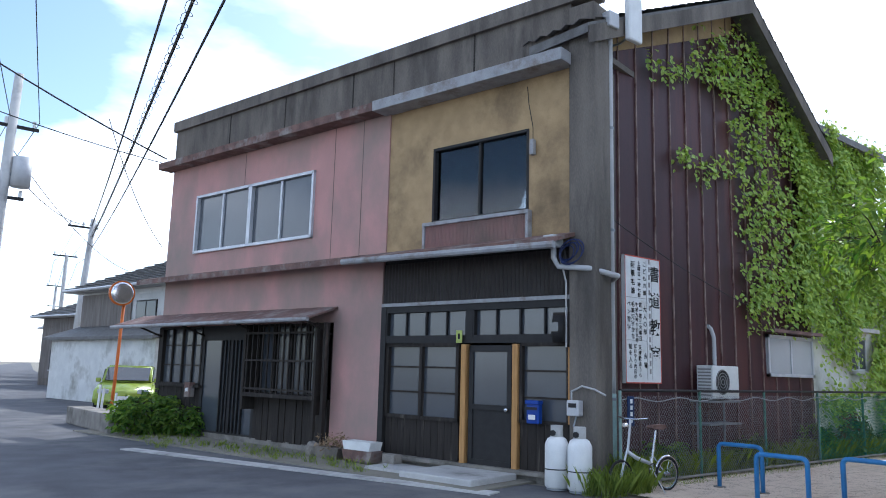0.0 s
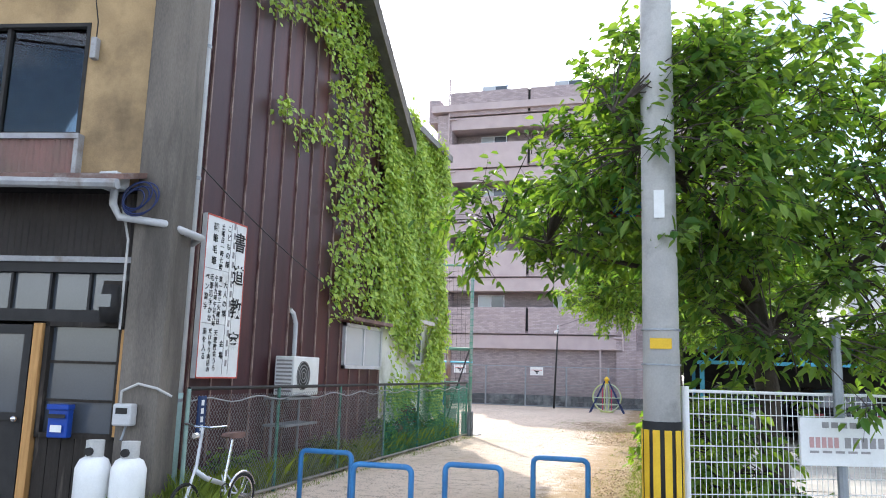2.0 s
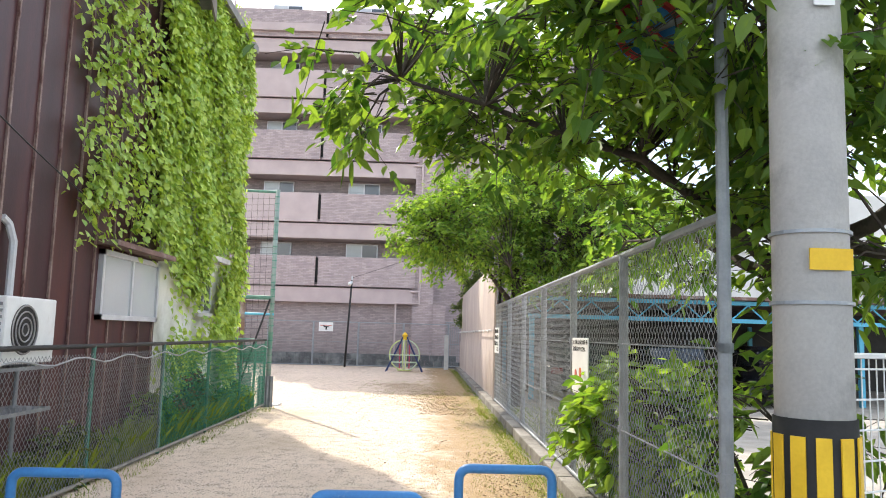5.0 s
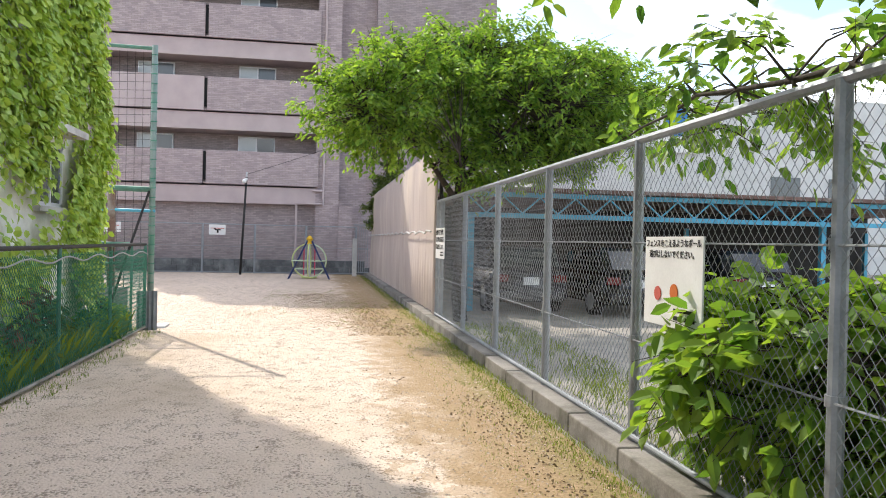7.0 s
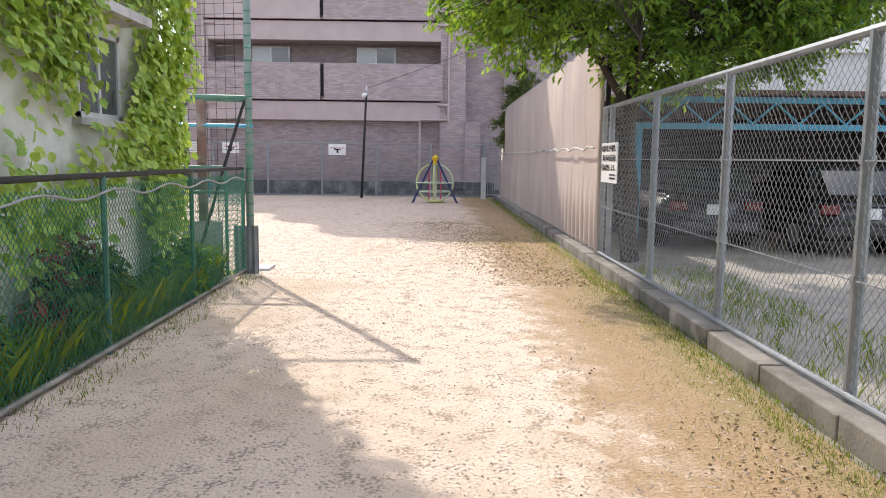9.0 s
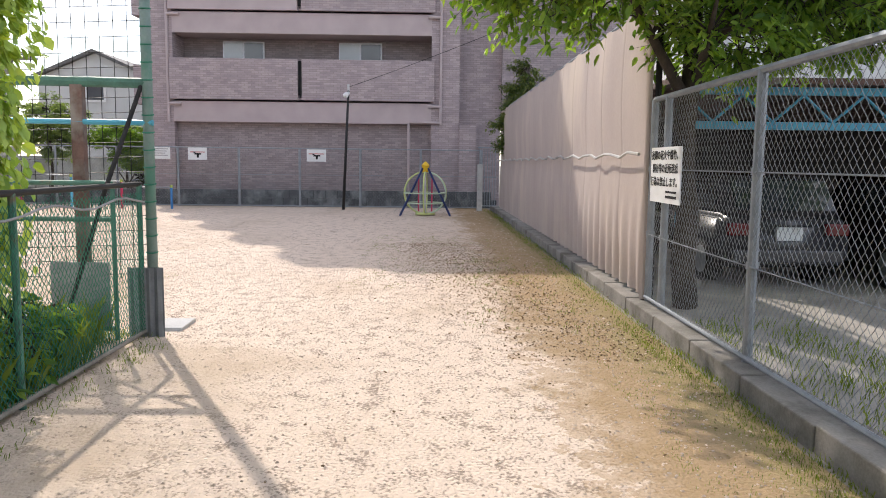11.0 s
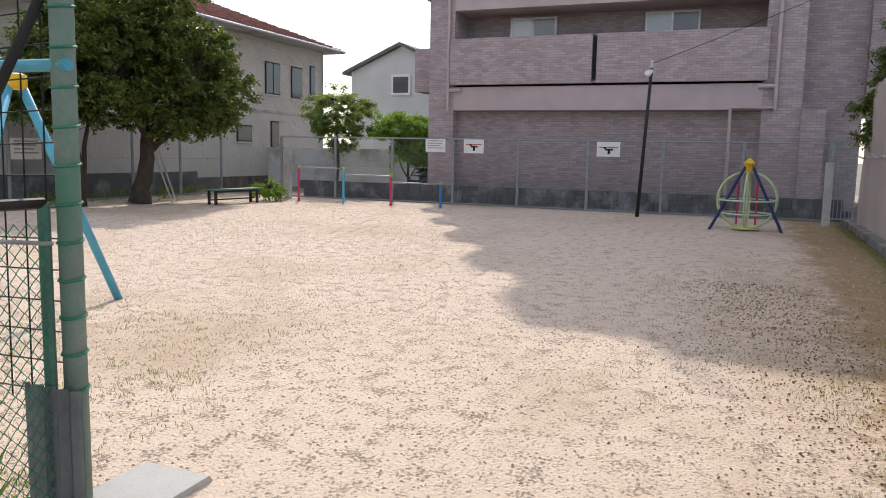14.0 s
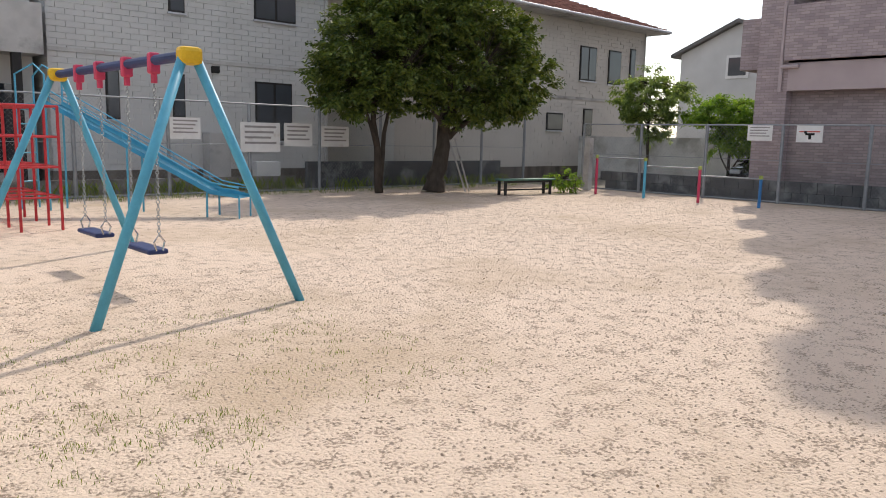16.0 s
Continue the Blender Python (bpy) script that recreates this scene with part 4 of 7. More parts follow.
tree("hackberry_tree", (22.9, 2.15, 0), [(0, 0, 0, 0.14), (-0.1, 0.1, 1.5, 0.12), (-0.1, 0.1, 3.0, 0.09), (0, 0, 5.0, 0.03)],
     [[(-0.1, 0.1, 2.2, 0.07), (-0.8, 1.0, 3.2, 0.03), (-1.2, 1.8, 3.6, 0.01)], [(-0.1, 0.1, 2.6, 0.06), (-1.4, -0.8, 3.8, 0.02)], [(-0.1, 0.1, 2.8, 0.06), (1.0, 0.6, 4.2, 0.02)], [(0, 0, 2.4, 0.06), (-1.6, 0.4, 3.0, 0.015)]],
     [(-0.9, 1.2, 4.0, 1.5, 1.5, 1.2), (-0.8, 2.0, 3.75, 1.1, 1.2, 0.65), (-0.5, -0.1, 2.9, 1.2, 0.7, 0.5), (-0.2, -1.2, 3.1, 1.3, 1.4, 0.5), (-0.6, -1.4, 4.1, 1.7, 1.9, 1.1), (0.4, -2.6, 4.4, 1.6, 1.6, 1.0), (0.4, -0.4, 5.0, 1.6, 1.6, 0.9)],
     1350, 42, 0.095, LEAF_B, "fresh green tree rising behind the cloth fence", 5, spread=0.3)
tree("park_tree", (35.6, 20.9, 0), [(0, 0, 0, 0.34), (0.1, 0, 0.4, 0.24), (0.35, 0, 1.3, 0.2), (0.5, 0.1, 2.4, 0.15), (0.6, 0, 4.5, 0.05)],
     [[(0.35, 0, 1.4, 0.12), (1.3, -0.3, 2.3, 0.06), (2.4, -0.4, 3.0, 0.02)], [(0.4, 0, 1.6, 0.11), (-0.6, -0.4, 2.6, 0.06), (-1.6, -0.6, 3.2, 0.02)], [(0.45, 0, 2.0, 0.1), (0.6, -1.2, 3.4, 0.04)]],
     [(0.6, -0.2, 4.0, 2.5, 2.0, 2.0), (2.2, -0.4, 3.4, 1.8, 1.5, 1.4), (-0.3, -0.3, 4.8, 2.0, 1.8, 1.4), (1.2, -0.5, 2.4, 1.6, 1.2, 0.6)], 620, 120, 0.11, LEAF_DARK, "broad dark evergreen tree with a thick leaning trunk", 11, spread=0.3, droop=0.15, sprigs=False)
tree("park_tree", (33.9, 21.2, 0), [(0, 0, 0, 0.12), (-0.1, 0, 1.2, 0.09), (-0.3, 0, 3.4, 0.04)], [[(0, 0, 0.1, 0.08), (0.25, 0.1, 1.6, 0.06), (0.4, 0, 3.2, 0.02)], [(-0.1, 0, 1.2, 0.06), (-0.9, -0.2, 2.8, 0.02)]],
     [(-0.3, -0.3, 3.5, 1.9, 1.5, 1.5), (-1.0, -0.3, 3.0, 1.3, 1.2, 1.0), (0.2, -0.3, 4.6, 1.5, 1.3, 1.0)], 360, 110, 0.11, LEAF_DARK, "evergreen tree with pale slender stems", 12, spread=0.3, droop=0.15, sprigs=False)
tree("garden_tree", (43.6, 19.2, 0), [(0, 0, 0, 0.06), (0, 0, 1.6, 0.05), (0, 0, 3.4, 0.02)], [[(0, 0, 1.2, 0.03), (0.5, 0.3, 2.6, 0.01)]], [(0, 0, 3.0, 1.2, 1.3, 0.9), (0.1, 0, 2.1, 0.8, 0.8, 0.6)], 150, 110, 0.085, leaf_mat("pale_leaf", (0.26, 0.34, 0.16), (0.10, 0.17, 0.07)), "pale blossoming garden tree behind the fence", 13, spread=0.25)
tree("garden_tree", (44.4, 16.7, 0), [(0, 0, 0, 0.06), (0, 0, 2.6, 0.02)], [[(0, 0, 0.6, 0.03), (0.2, 0.8, 2.0, 0.01)], [(0, 0, 0.6, 0.03), (0.2, -0.8, 2.0, 0.01)]], [(0, 0.2, 2.4, 0.9, 1.3, 0.7), (0, -0.3, 1.7, 0.8, 1.4, 0.6)], 160, 110, 0.085, LEAF_B, "bright green garden bush tree", 14, spread=0.28)
tree("juniper_tree", (38.3, 2.0, 0), [(0, 0, 0, 0.1), (0, 0, 4.6, 0.02)], [], [(0, 0, 3.3, 0.7, 0.7, 1.5), (0, 0.1, 2.6, 0.9, 0.9, 1.0)], 200, 120, 0.08, LEAF_DARK, "small dark juniper above the cloth fence", 15, spread=0.25)
tree("bush", (12.6, 1.95, 0), [(0, 0, 0, 0.03), (0, 0, 0.8, 0.015)], [[(0, 0, 0.05, 0.02), (0.4, 0.3, 0.8, 0.008)], [(0, 0, 0.05, 0.02), (-0.5, 0.3, 0.9, 0.008)], [(0, 0, 0.05, 0.02), (0.1, -0.4, 0.9, 0.008)]],
     [(0.0, 0.35, 0.85, 0.75, 0.6, 0.55), (-0.5, 0.2, 0.55, 0.6, 0.5, 0.4), (0.3, 0.3, 0.5, 0.5, 0.4, 0.3)], 210, 18, 0.15, LEAF_B, "bright broad-leaved bush growing through the fence", 16, spread=0.22, droop=0.2)
tree("bush", (10.6, 1.9, 0), [(0, 0, 0, 0.03), (0, 0, 1.0, 0.015)], [[(0, 0, 0.05, 0.02), (0.4, 0.3, 1.2, 0.008)]], [(0.0, 0.1, 1.0, 0.7, 0.6, 0.7), (-0.5, 0, 0.5, 0.6, 0.6, 0.4)], 60, 12, 0.14, LEAF, "green bush behind the car park fence", 17, spread=0.25)
tree("bush", (38.9, 18.9, 0), [(0, 0, 0, 0.02), (0, 0, 0.4, 0.01)], [], [(0, 0, 0.35, 0.55, 0.5, 0.32)], 60, 18, 0.08, LEAF_B, "small round bush beside the bench", 18, spread=0.14)
tree("street_weeds", (6.1, 18.2, 0), [(0, 0, 0, 0.02), (0, 0, 0.5, 0.01)], [], [(0, 0, 0.45, 0.9, 0.7, 0.45), (0.6, -0.7, 0.35, 0.5, 0.6, 0.3)], 190, 24, 0.12, LEAF, "tall green weeds at the shop corner", 19, spread=0.2)


def ivy():
    rng = np.random.default_rng(21)
    P, D = [], []

    def cover(x, z, n, sx, sz, y=7.95):
        k = rng.normal(size=(n, 2))
        P.append(np.stack([x + k[:, 0] * sx, y - rng.uniform(0.02, 0.16, n), z + k[:, 1] * sz], 1))
        d = rng.normal(size=(n, 3)) * 0.5
        d[:, 2] -= 0.7
        d[:, 1] -= 0.45
        D.append(d)
    # thick curtain on the annex, open round the lower plaster and the window
    for _ in range(2300):
        x, z = rng.uniform(15.4, 19.85), rng.uniform(0.7, 7.1)
        if z < 2.45 + 0.5 * math.sin(x * 2.1) and x < 19.3 and not (x > 19.0 or z < 0.2):
            if rng.uniform() < 0.93 and not (abs(z - 1.4 - 0.45 * math.sin(x * 1.7 + 1)) < 0.16):
                continue
        if 17.6 < x < 18.75 and 1.7 < z < 2.75:
            continue
        if x < 16.0 and z < 2.6:
            continue
        cover(x, z, 13, 0.13, 0.14, 7.95 - 0.12 * max(0, math.sin(x * 3 + z * 2)))
    # loose tongues over the maroon wall
    for x0, z0, x1, z1, n, w in ((16.0, 6.3, 12.6, 7.6, 90, 0.35), (15.8, 5.9, 13.0, 8.0, 110, 0.4), (14.6, 6.9, 11.6, 7.3, 70, 0.22), (12.0, 7.1, 10.4, 6.7, 30, 0.12), (15.6, 5.3, 13.0, 5.9, 110, 0.45), (13.2, 5.6, 12.2, 5.2, 22, 0.12), (12.3, 5.2, 11.1, 5.35, 24, 0.1),
                                (15.8, 4.6, 13.4, 4.5, 150, 0.4), (15.8, 3.7, 13.6, 3.2, 150, 0.4), (14.2, 3.2, 13.1, 2.7, 40, 0.2), (15.8, 2.9, 14.6, 2.7, 45, 0.2), (13.8, 8.2, 15.8, 6.6, 120, 0.2), (12.8, 7.9, 12.2, 6.9, 40, 0.2), (14.0, 7.6, 14.0, 4.4, 60, 0.25)):
        for i in range(int(n * 0.55)):
            f = rng.uniform(0, 1) ** 0.8
            cover(x0 + (x1 - x0) * f + rng.normal() * w * 0.6, z0 + (z1 - z0) * f + rng.normal() * w, 8, 0.09, 0.09)
    me = part("ivy", leaves(np.concatenate(P), np.concatenate(D), 0.085, rng, 0.9, 0.1, (0, -1, 0.45), 0.4), IVY)
    return tagged(me, "dense bright green ivy climbing the house walls", "ivy", "", "stuff")


ivy()


def blades(name, spots, label, seed, h=0.12, material=GRASS, kind="stuff"):
    """Grass: spots of (x0, x1, y0, y1, count, height)."""
    rng = np.random.default_rng(seed)
    V, F = [], []
    for x0, x1, y0, y1, n, hh in spots:
        c = rng.uniform(0, 1, (max(1, n // 9), 2))
        for i in range(n):
            q = c[i % len(c)] + rng.normal(0, 0.012, 2) * np.array([1, 1])
            x = x0 + (x1 - x0) * q[0] + rng.normal(0, 0.03)
            y = y0 + (y1 - y0) * q[1] + rng.normal(0, 0.03)
            a, l = rng.uniform(0, 6.28), hh * rng.uniform(0.5, 1.3)
            w = 0.003 + 0.006 * hh
            b = len(V)
            lean = rng.uniform(0.1, 0.7) * l
            dx, dy = math.cos(a), math.sin(a)
            V += [(x - dy * w, y + dx * w, -0.01), (x + dy * w, y - dx * w, -0.01), (x + dx * lean * 0.4, y + dy * lean * 0.4, l * 0.6), (x + dx * lean, y + dy * lean, l)]
            F += [(b, b + 1, b + 2), (b, b + 2, b + 3)]
    return tagged(part(name, (V, F), material), label, "grass", "", kind)


blades("grass", [(9.6, 22, 2.88, 3.15, 6500, 0.03), (12, 22, 3.0, 3.7, 4500, 0.016), (22, 40, 2.88, 3.1, 4000, 0.03), (21.5, 27, 3.1, 4.6, 1200, 0.03), (9.4, 21.0, 7.25, 7.5, 1800, 0.04), (21.0, 21.5, 7.5, 7.9, 200, 0.05), (21.5, 25.0, 8.4, 11.0, 2200, 0.024), (21.6, 23.2, 7.9, 9.2, 700, 0.026), (20.4, 41, 21.6, 22.6, 1800, 0.12), (24, 31, 3.6, 6.2, 3200, 0.02), (21.1, 21.6, 7.7, 8.3, 400, 0.03)], "short green grass along the kerb and fences", 31)
blades("grass", [(9.2, 20.5, 7.6, 7.9, 3800, 0.36), (8.9, 9.8, 7.4, 7.6, 500, 0.4), (8.15, 9.3, 7.05, 7.6, 900, 0.3), (20.4, 21.2, 7.7, 8.6, 300, 0.35), (10, 22, 1.3, 2.5, 4000, 0.10), (20.4, 41, 22.8, 24.2, 1500, 0.3)], "tall unkempt weeds beside the houses", 32)
blades("grass", [(6.6, 7.3, 10.5, 12.6, 400, 0.1), (6.1, 7.0, 12.6, 15.2, 700, 0.09), (5.3, 6.6, 15, 17.6, 600, 0.1)], "weeds in the gap before the shop front", 33)
rngl = np.random.default_rng(40)
n = 1100
lp = np.stack([rngl.uniform(10, 40, n), 2.95 + np.abs(rngl.normal(0, 1.3, n)), np.full(n, 0.008)], 1)
lp2 = np.stack([rngl.uniform(12.5, 16.0, 900), rngl.normal(3.3, 0.2, 900), np.full(900, 0.008)], 1)
lp3 = np.stack([rngl.uniform(22, 40, 350), rngl.uniform(4, 22, 350), np.full(350, 0.006)], 1)
lp4 = np.stack([rngl.normal(35.8, 1.6, 700), rngl.normal(20.3, 0.8, 700), np.full(700, 0.008)], 1)
f5 = rngl.uniform(0, 1, 6000)
lp5 = np.stack([20.5 + 9.0 * f5, 3.5 + 1.5 * f5 + rngl.normal(0, 0.5, 6000), np.full(6000, 0.008)], 1)
lp = np.concatenate([lp, lp2, lp3, lp4, lp5])
ld = rngl.normal(size=(len(lp), 3)) * np.array([1, 1, 0.12]) + np.array([0, 0, 0.05])
tagged(part("fallen_leaves", leaves(lp, ld, 0.021, rngl, 0.6, -0.02), DRYLEAF), "dry brown leaves scattered over the soil", "leaves", "", "stuff")


def pebbles(name, spots, label, seed):
    """Small clods and stones, each an eight-sided lump."""
    rng = np.random.default_rng(seed)
    V, F = [], []
    for x0, x1, y0, y1, n, r in spots:
        for i in range(n):
            x, y = rng.uniform(x0, x1), rng.uniform(y0, y1)
            s = r * rng.uniform(0.35, 1.0) ** 2
            a = rng.uniform(0, 6.28)
            dx, dy = math.cos(a) * s * rng.uniform(0.7, 1.5), math.sin(a) * s
            b = len(V)
            V += [(x + dx, y + dy, 0.0), (x - dy * 0.8, y + dx * 0.8, 0.001), (x - dx, y - dy, 0.0), (x + dy * 0.8, y - dx * 0.8, 0.001), (x, y, s * 0.7), (x, y, -0.004)]
            F += [(b, b + 1, b + 4), (b + 1, b + 2, b + 4), (b + 2, b + 3, b + 4), (b + 3, b, b + 4)]
    return tagged(part(name, (V, F), mat("soil_clod", (0.64, 0.52, 0.42), (0.42, 0.33, 0.255), 3, 0.95, 0, island=0.3)), label, "pebbles", "", "stuff")


pebbles("pebbles", [(10, 21, 3.0, 7.4, 16000, 0.014), (21, 27, 3.2, 13, 26000, 0.015), (27, 33, 3.2, 18, 16000, 0.019), (33, 40, 3.2, 20, 5000, 0.024)], "loose crumbs of soil and small stones", 61)


# shrubs squeezed between the green fence and the house walls
for k, (x, h, w) in enumerate(((10.4, 0.55, 0.55), (13.2, 0.5, 0.8), (15.6, 0.7, 0.6), (17.4, 0.75, 0.8), (19.6, 0.6, 0.9))):
    tree("shady_shrub", (x, 7.76, 0), [(0, 0, 0, 0.02), (0, 0, h * 0.8, 0.008)], [[(0, 0, 0.05, 0.014), (w * 0.5, 0, h * 0.7, 0.006)], [(0, 0, 0.05, 0.014), (-w * 0.5, 0, h * 0.7, 0.006)]],
         [(0, 0, h * 0.55, w, 0.15, h * 0.5)], 70, 16, 0.09, LEAF_DARK if k % 2 else LEAF, "straggly green shrub behind the green fence", 70 + k, spread=0.12)
tree("shady_shrub", (16.9, 7.72, 0), [(0, 0, 0, 0.02), (0, 0, 0.5, 0.008)], [], [(0, 0, 0.6, 0.4, 0.1, 0.35)], 16, 9, 0.09, mat("russet_leaf", (0.28, 0.06, 0.04), (0.12, 0.03, 0.03), 4, 0.6, 0, island=0.3), "shrub with russet red leaves behind the fence", 80, spread=0.1)


# ---- street corner things ----
def utility_pole(x, y, h, r, label, stripes=True, lean=0.0, arms=()):
    p = thing("utility_pole", (x, y, 0), label, "utility pole", "utility poles")
    part("shaft", T([(0, 0, -0.1), (lean * 0.5, 0, h / 2), (lean, 0, h)], [r, r * 0.9, r * 0.75], 20), PALECON, p, "round grey concrete shaft", True)
    if stripes:
        part("black_band", T([(0, 0, 0.3), (0, 0, 1.25)], r + 0.004, 20), BLACK, p, "black and yellow striped guard", True)
        for i in range(11):
            a = 2 * math.pi * i / 11
            part("yellow_stripe", B(r + 0.003, r + 0.011, -0.03, 0.03, 0.3, 1.18, 0, Matrix.Rotation(a, 4, "Z")), YELLOW, p)
    for z, half in arms:
        part("cross_arm", B(-half, half, -0.05, 0.05, z, z + 0.09), DARKFRAME, p)
        for k in (-1, 0, 1):
            part("insulator", T([(k * half * 0.85, 0, z + 0.09), (k * half * 0.85, 0, z + 0.3)], 0.05, 8), WHITE, p)
    return p


near_pole = utility_pole(8.76, 2.615, 9.0, 0.163, "grey concrete utility pole with black and yellow guard")
part("notice", B(-0.176, -0.168, -0.09, 0.09, 1.86, 1.95), YELLOW, near_pole, "small yellow notice plate")
part("number_plate", B(-0.172, -0.164, -0.05, 0.04, 3.0, 3.25), WHITE, near_pole)
part("band_strap", T([(0, 0, 1.72), (0, 0, 1.735)], 0.169, 20), GALV, near_pole)
part("band_strap", T([(0, 0, 2.02), (0, 0, 2.035)], 0.168, 20), GALV, near_pole)
rs = thing("road_sign", (10.0, 2.95, 3.45), "round blue and red road sign among the leaves", "road sign")
part("disc", T([(0, 0, 0), (-0.02, 0, 0)], 0.22, 28), BLUEPAINT, rs)
bm = bmesh.new()
ring(bm, (-0.022, 0, 0), 0.195, 0.025, (0, 1, 0), (0, 0, 1))
part("rim", bm, RED, rs)
part("slash", B(-0.03, -0.022, -0.18, 0.18, -0.025, 0.025, 0, Matrix.Rotation(radians(45), 4, "X")), RED, rs)
part("bracket", T([(0.02, 0, 0), (-0.42, -0.28, 0)], 0.02), GALV, rs)


def hoop(x, y0, y1, z):
    h = thing("hoop_barrier", (x, y0, 0), "chipped blue steel hoop barrier across the lane", "barrier", "hoop barriers")
    w = y1 - y0
    pts = [(0, 0, -0.05), (0, 0, z - 0.09)] + arc((0, 0.07, z - 0.09), 0.07, 180, 90, 4, (0, 1, 0), (0, 0, 1))[1:] + arc((0, w - 0.07, z - 0.09), 0.07, 90, 0, 4, (0, 1, 0), (0, 0, 1)) + [(0, w, -0.05)]
    part("tube", T(pts, 0.031, 10), BLUEPAINT, h, "", True)
    for y in (0, w):
        part("footing", T([(0, y, -0.05), (0, y, 0.012)], 0.09, 10), CONCRETE, h)


for q in ((10.5, 6.2, 6.86, 0.64), (9.65, 5.16, 5.82, 0.63), (10.0, 4.27, 4.89, 0.645), (10.6, 3.42, 4.03, 0.71)):
    hoop(*q)

mf = thing("white_mesh_fence", (8.86, 2.42, 0, 0, 0, 24.5), "white welded mesh fence at the car park mouth", "fence")
for y in (0, -2.12):
    part("post", T([(0, y, 0), (0, y, 1.55)], 0.035, 10), WHITE, mf)
for i in range(40):
    part("vertical_wire", T([(0.02, -0.03 - i * 0.052, 0.08), (0.02, -0.03 - i * 0.052, 1.5)], 0.0035, 5), WHITE, mf)
for i in range(11):
    part("horizontal_wire", T([(0.012, 0, 0.1 + i * 0.135), (0.012, -2.12, 0.1 + i * 0.135)], 0.005, 5), WHITE, mf)
part("top_rail", T([(0, 0, 1.51), (0, -2.12, 1.51)], 0.014, 6), WHITE, mf)
sb = thing("car_park_board", (9.24, 1.47, 0, 0, 0, 20), "weathered white car park sign board with faded print", "sign")
part("plate", B(-0.03, 0.0, -0.84, 0.0, 0.9, 1.31, 0.006), WHITE, sb)
for z, h, a, b, mm in ((1.25, 0.05, 0.2, 0.62, INKGREY), (1.1, 0.09, 0.08, 0.36, mat("faded_red_ink", (0.60, 0.36, 0.35), None, 5, 0.7, 0)), (1.1, 0.09, 0.4, 0.78, INKGREY), (1.02, 0.02, 0.08, 0.66, INKGREY)):
    for i in range(5):
        y = -a - (b - a) * i / 5
        part("lettering", B(-0.034, -0.031, y - (b - a) / 7, y, z - h / 2, z + h / 2), mm, sb)
part("post", T([(0.03, -0.4, 0), (0.03, -0.4, 2.2)], 0.045, 10), GALV, sb)

# calligraphy school board on the maroon wall
board = thing("calligraphy_board", (9.72, 7.93, 1.45), "tall white board with black vertical Japanese lettering", "sign")
part("plate", B(0, 0.92, -0.02, 0.05, 0, 2.0, 0.006), WHITE, board)
bm = bmesh.new()
for a in ((0, 0.92, 0, 0.018), (0, 0.92, 1.982, 2.0), (0, 0.012, 0, 2), (0.908, 0.92, 0, 2)):
    box(bm, a[0], a[1], -0.026, -0.021, a[2], a[3])
part("border", bm, INKRED, board)


def column(chars, x, z_top, step, size, material):
    for i, c in enumerate(chars):
        if c != " ":
            text(c, size, pose(x, -0.024, z_top - i * step, 90), material, board)


column("書道教室", 0.77, 1.73, 0.43, 0.27, INK)
column("こどもの部", 0.5, 1.88, 0.115, 0.09, INK)
column("大人の部", 0.5, 1.16, 0.12, 0.09, INK)
column("会場", 0.5, 0.42, 0.14, 0.09, INK)
column("土曜日一時七時", 0.36, 1.88, 0.085, 0.08, INK)
column("硬筆毛筆", 0.2, 1.85, 0.14, 0.11, INK)
column("第一第三火曜日", 0.38, 1.22, 0.088, 0.08, INK)
column("午前九時午後九時", 0.29, 1.22, 0.08, 0.075, INK)
column("毛筆漢字かな", 0.19, 1.22, 0.1, 0.09, INK)
column("ペン習字", 0.09, 1.22, 0.12, 0.09, INK)
column("天理教会うら", 0.36, 0.55, 0.085, 0.08, INK)
column("だけやり肉店の", 0.24, 0.57, 0.078, 0.075, INK)
column("前を入る", 0.12, 0.56, 0.1, 0.085, INK)
bars(board, [(0.61, 0.65, 1.9 - i * 0.125, 1.98 - i * 0.125) for i in range(15)], INKGREY, -0.02)
for z in (0.66, 1.33):
    part("rule", B(0.03, 0.55, -0.024, -0.021, z, z + 0.006), INKGREY, board)
for x in (0.55, 0.68):
    part("rule", B(x, x + 0.005, -0.024, -0.021, 0.05, 1.95), INKGREY, board)
np_ = thing("street_name_plate", (9.2, 7.49, 0.85), "narrow navy plate with white lettering on the fence", "sign")
part("plate", B(0, 0.14, -0.01, 0.01, 0, 0.42), BLUESIGN, np_)
for i in range(4):
    part("lettering", B(0.045, 0.095, -0.014, -0.011, 0.05 + i * 0.09, 0.11 + i * 0.09), WHITE, np_)

# air conditioner on its rack
ac = thing("air_conditioner", (11.62, 7.6, 1.22), "white outdoor air conditioner unit on a wall rack", "air conditioner")
part("case", B(0, 0.82, 0.0, 0.3, 0, 0.55, 0.015), WHITE, ac)
for i in range(9):
    part("side_slat", B(-0.012, 0.0, 0.03, 0.27, 0.05 + i * 0.053, 0.075 + i * 0.053), INKGREY, ac)
bm = bmesh.new()
for r in (0.05, 0.1, 0.15, 0.2):
    ring(bm, (0.3, -0.008, 0.28), r, 0.007, (1, 0, 0), (0, 0, 1), 24, 5)
part("fan_grille", bm, INKGREY, ac, "round grey fan grille")
part("fan_recess", T([(0.3, -0.002, 0.28), (0.3, -0.004, 0.28)], 0.21, 28), DARKFRAME, ac)
for z in (-0.03, -0.4):
    part("rack_bar", B(-0.1, 0.9, 0.02, 0.38, z - 0.03, z), GALV, ac)
for x in (0.0, 0.82):
    part("rack_leg", T([(x, 0.3, -1.2), (x, 0.3, -0.03)], 0.02), GALV, ac)
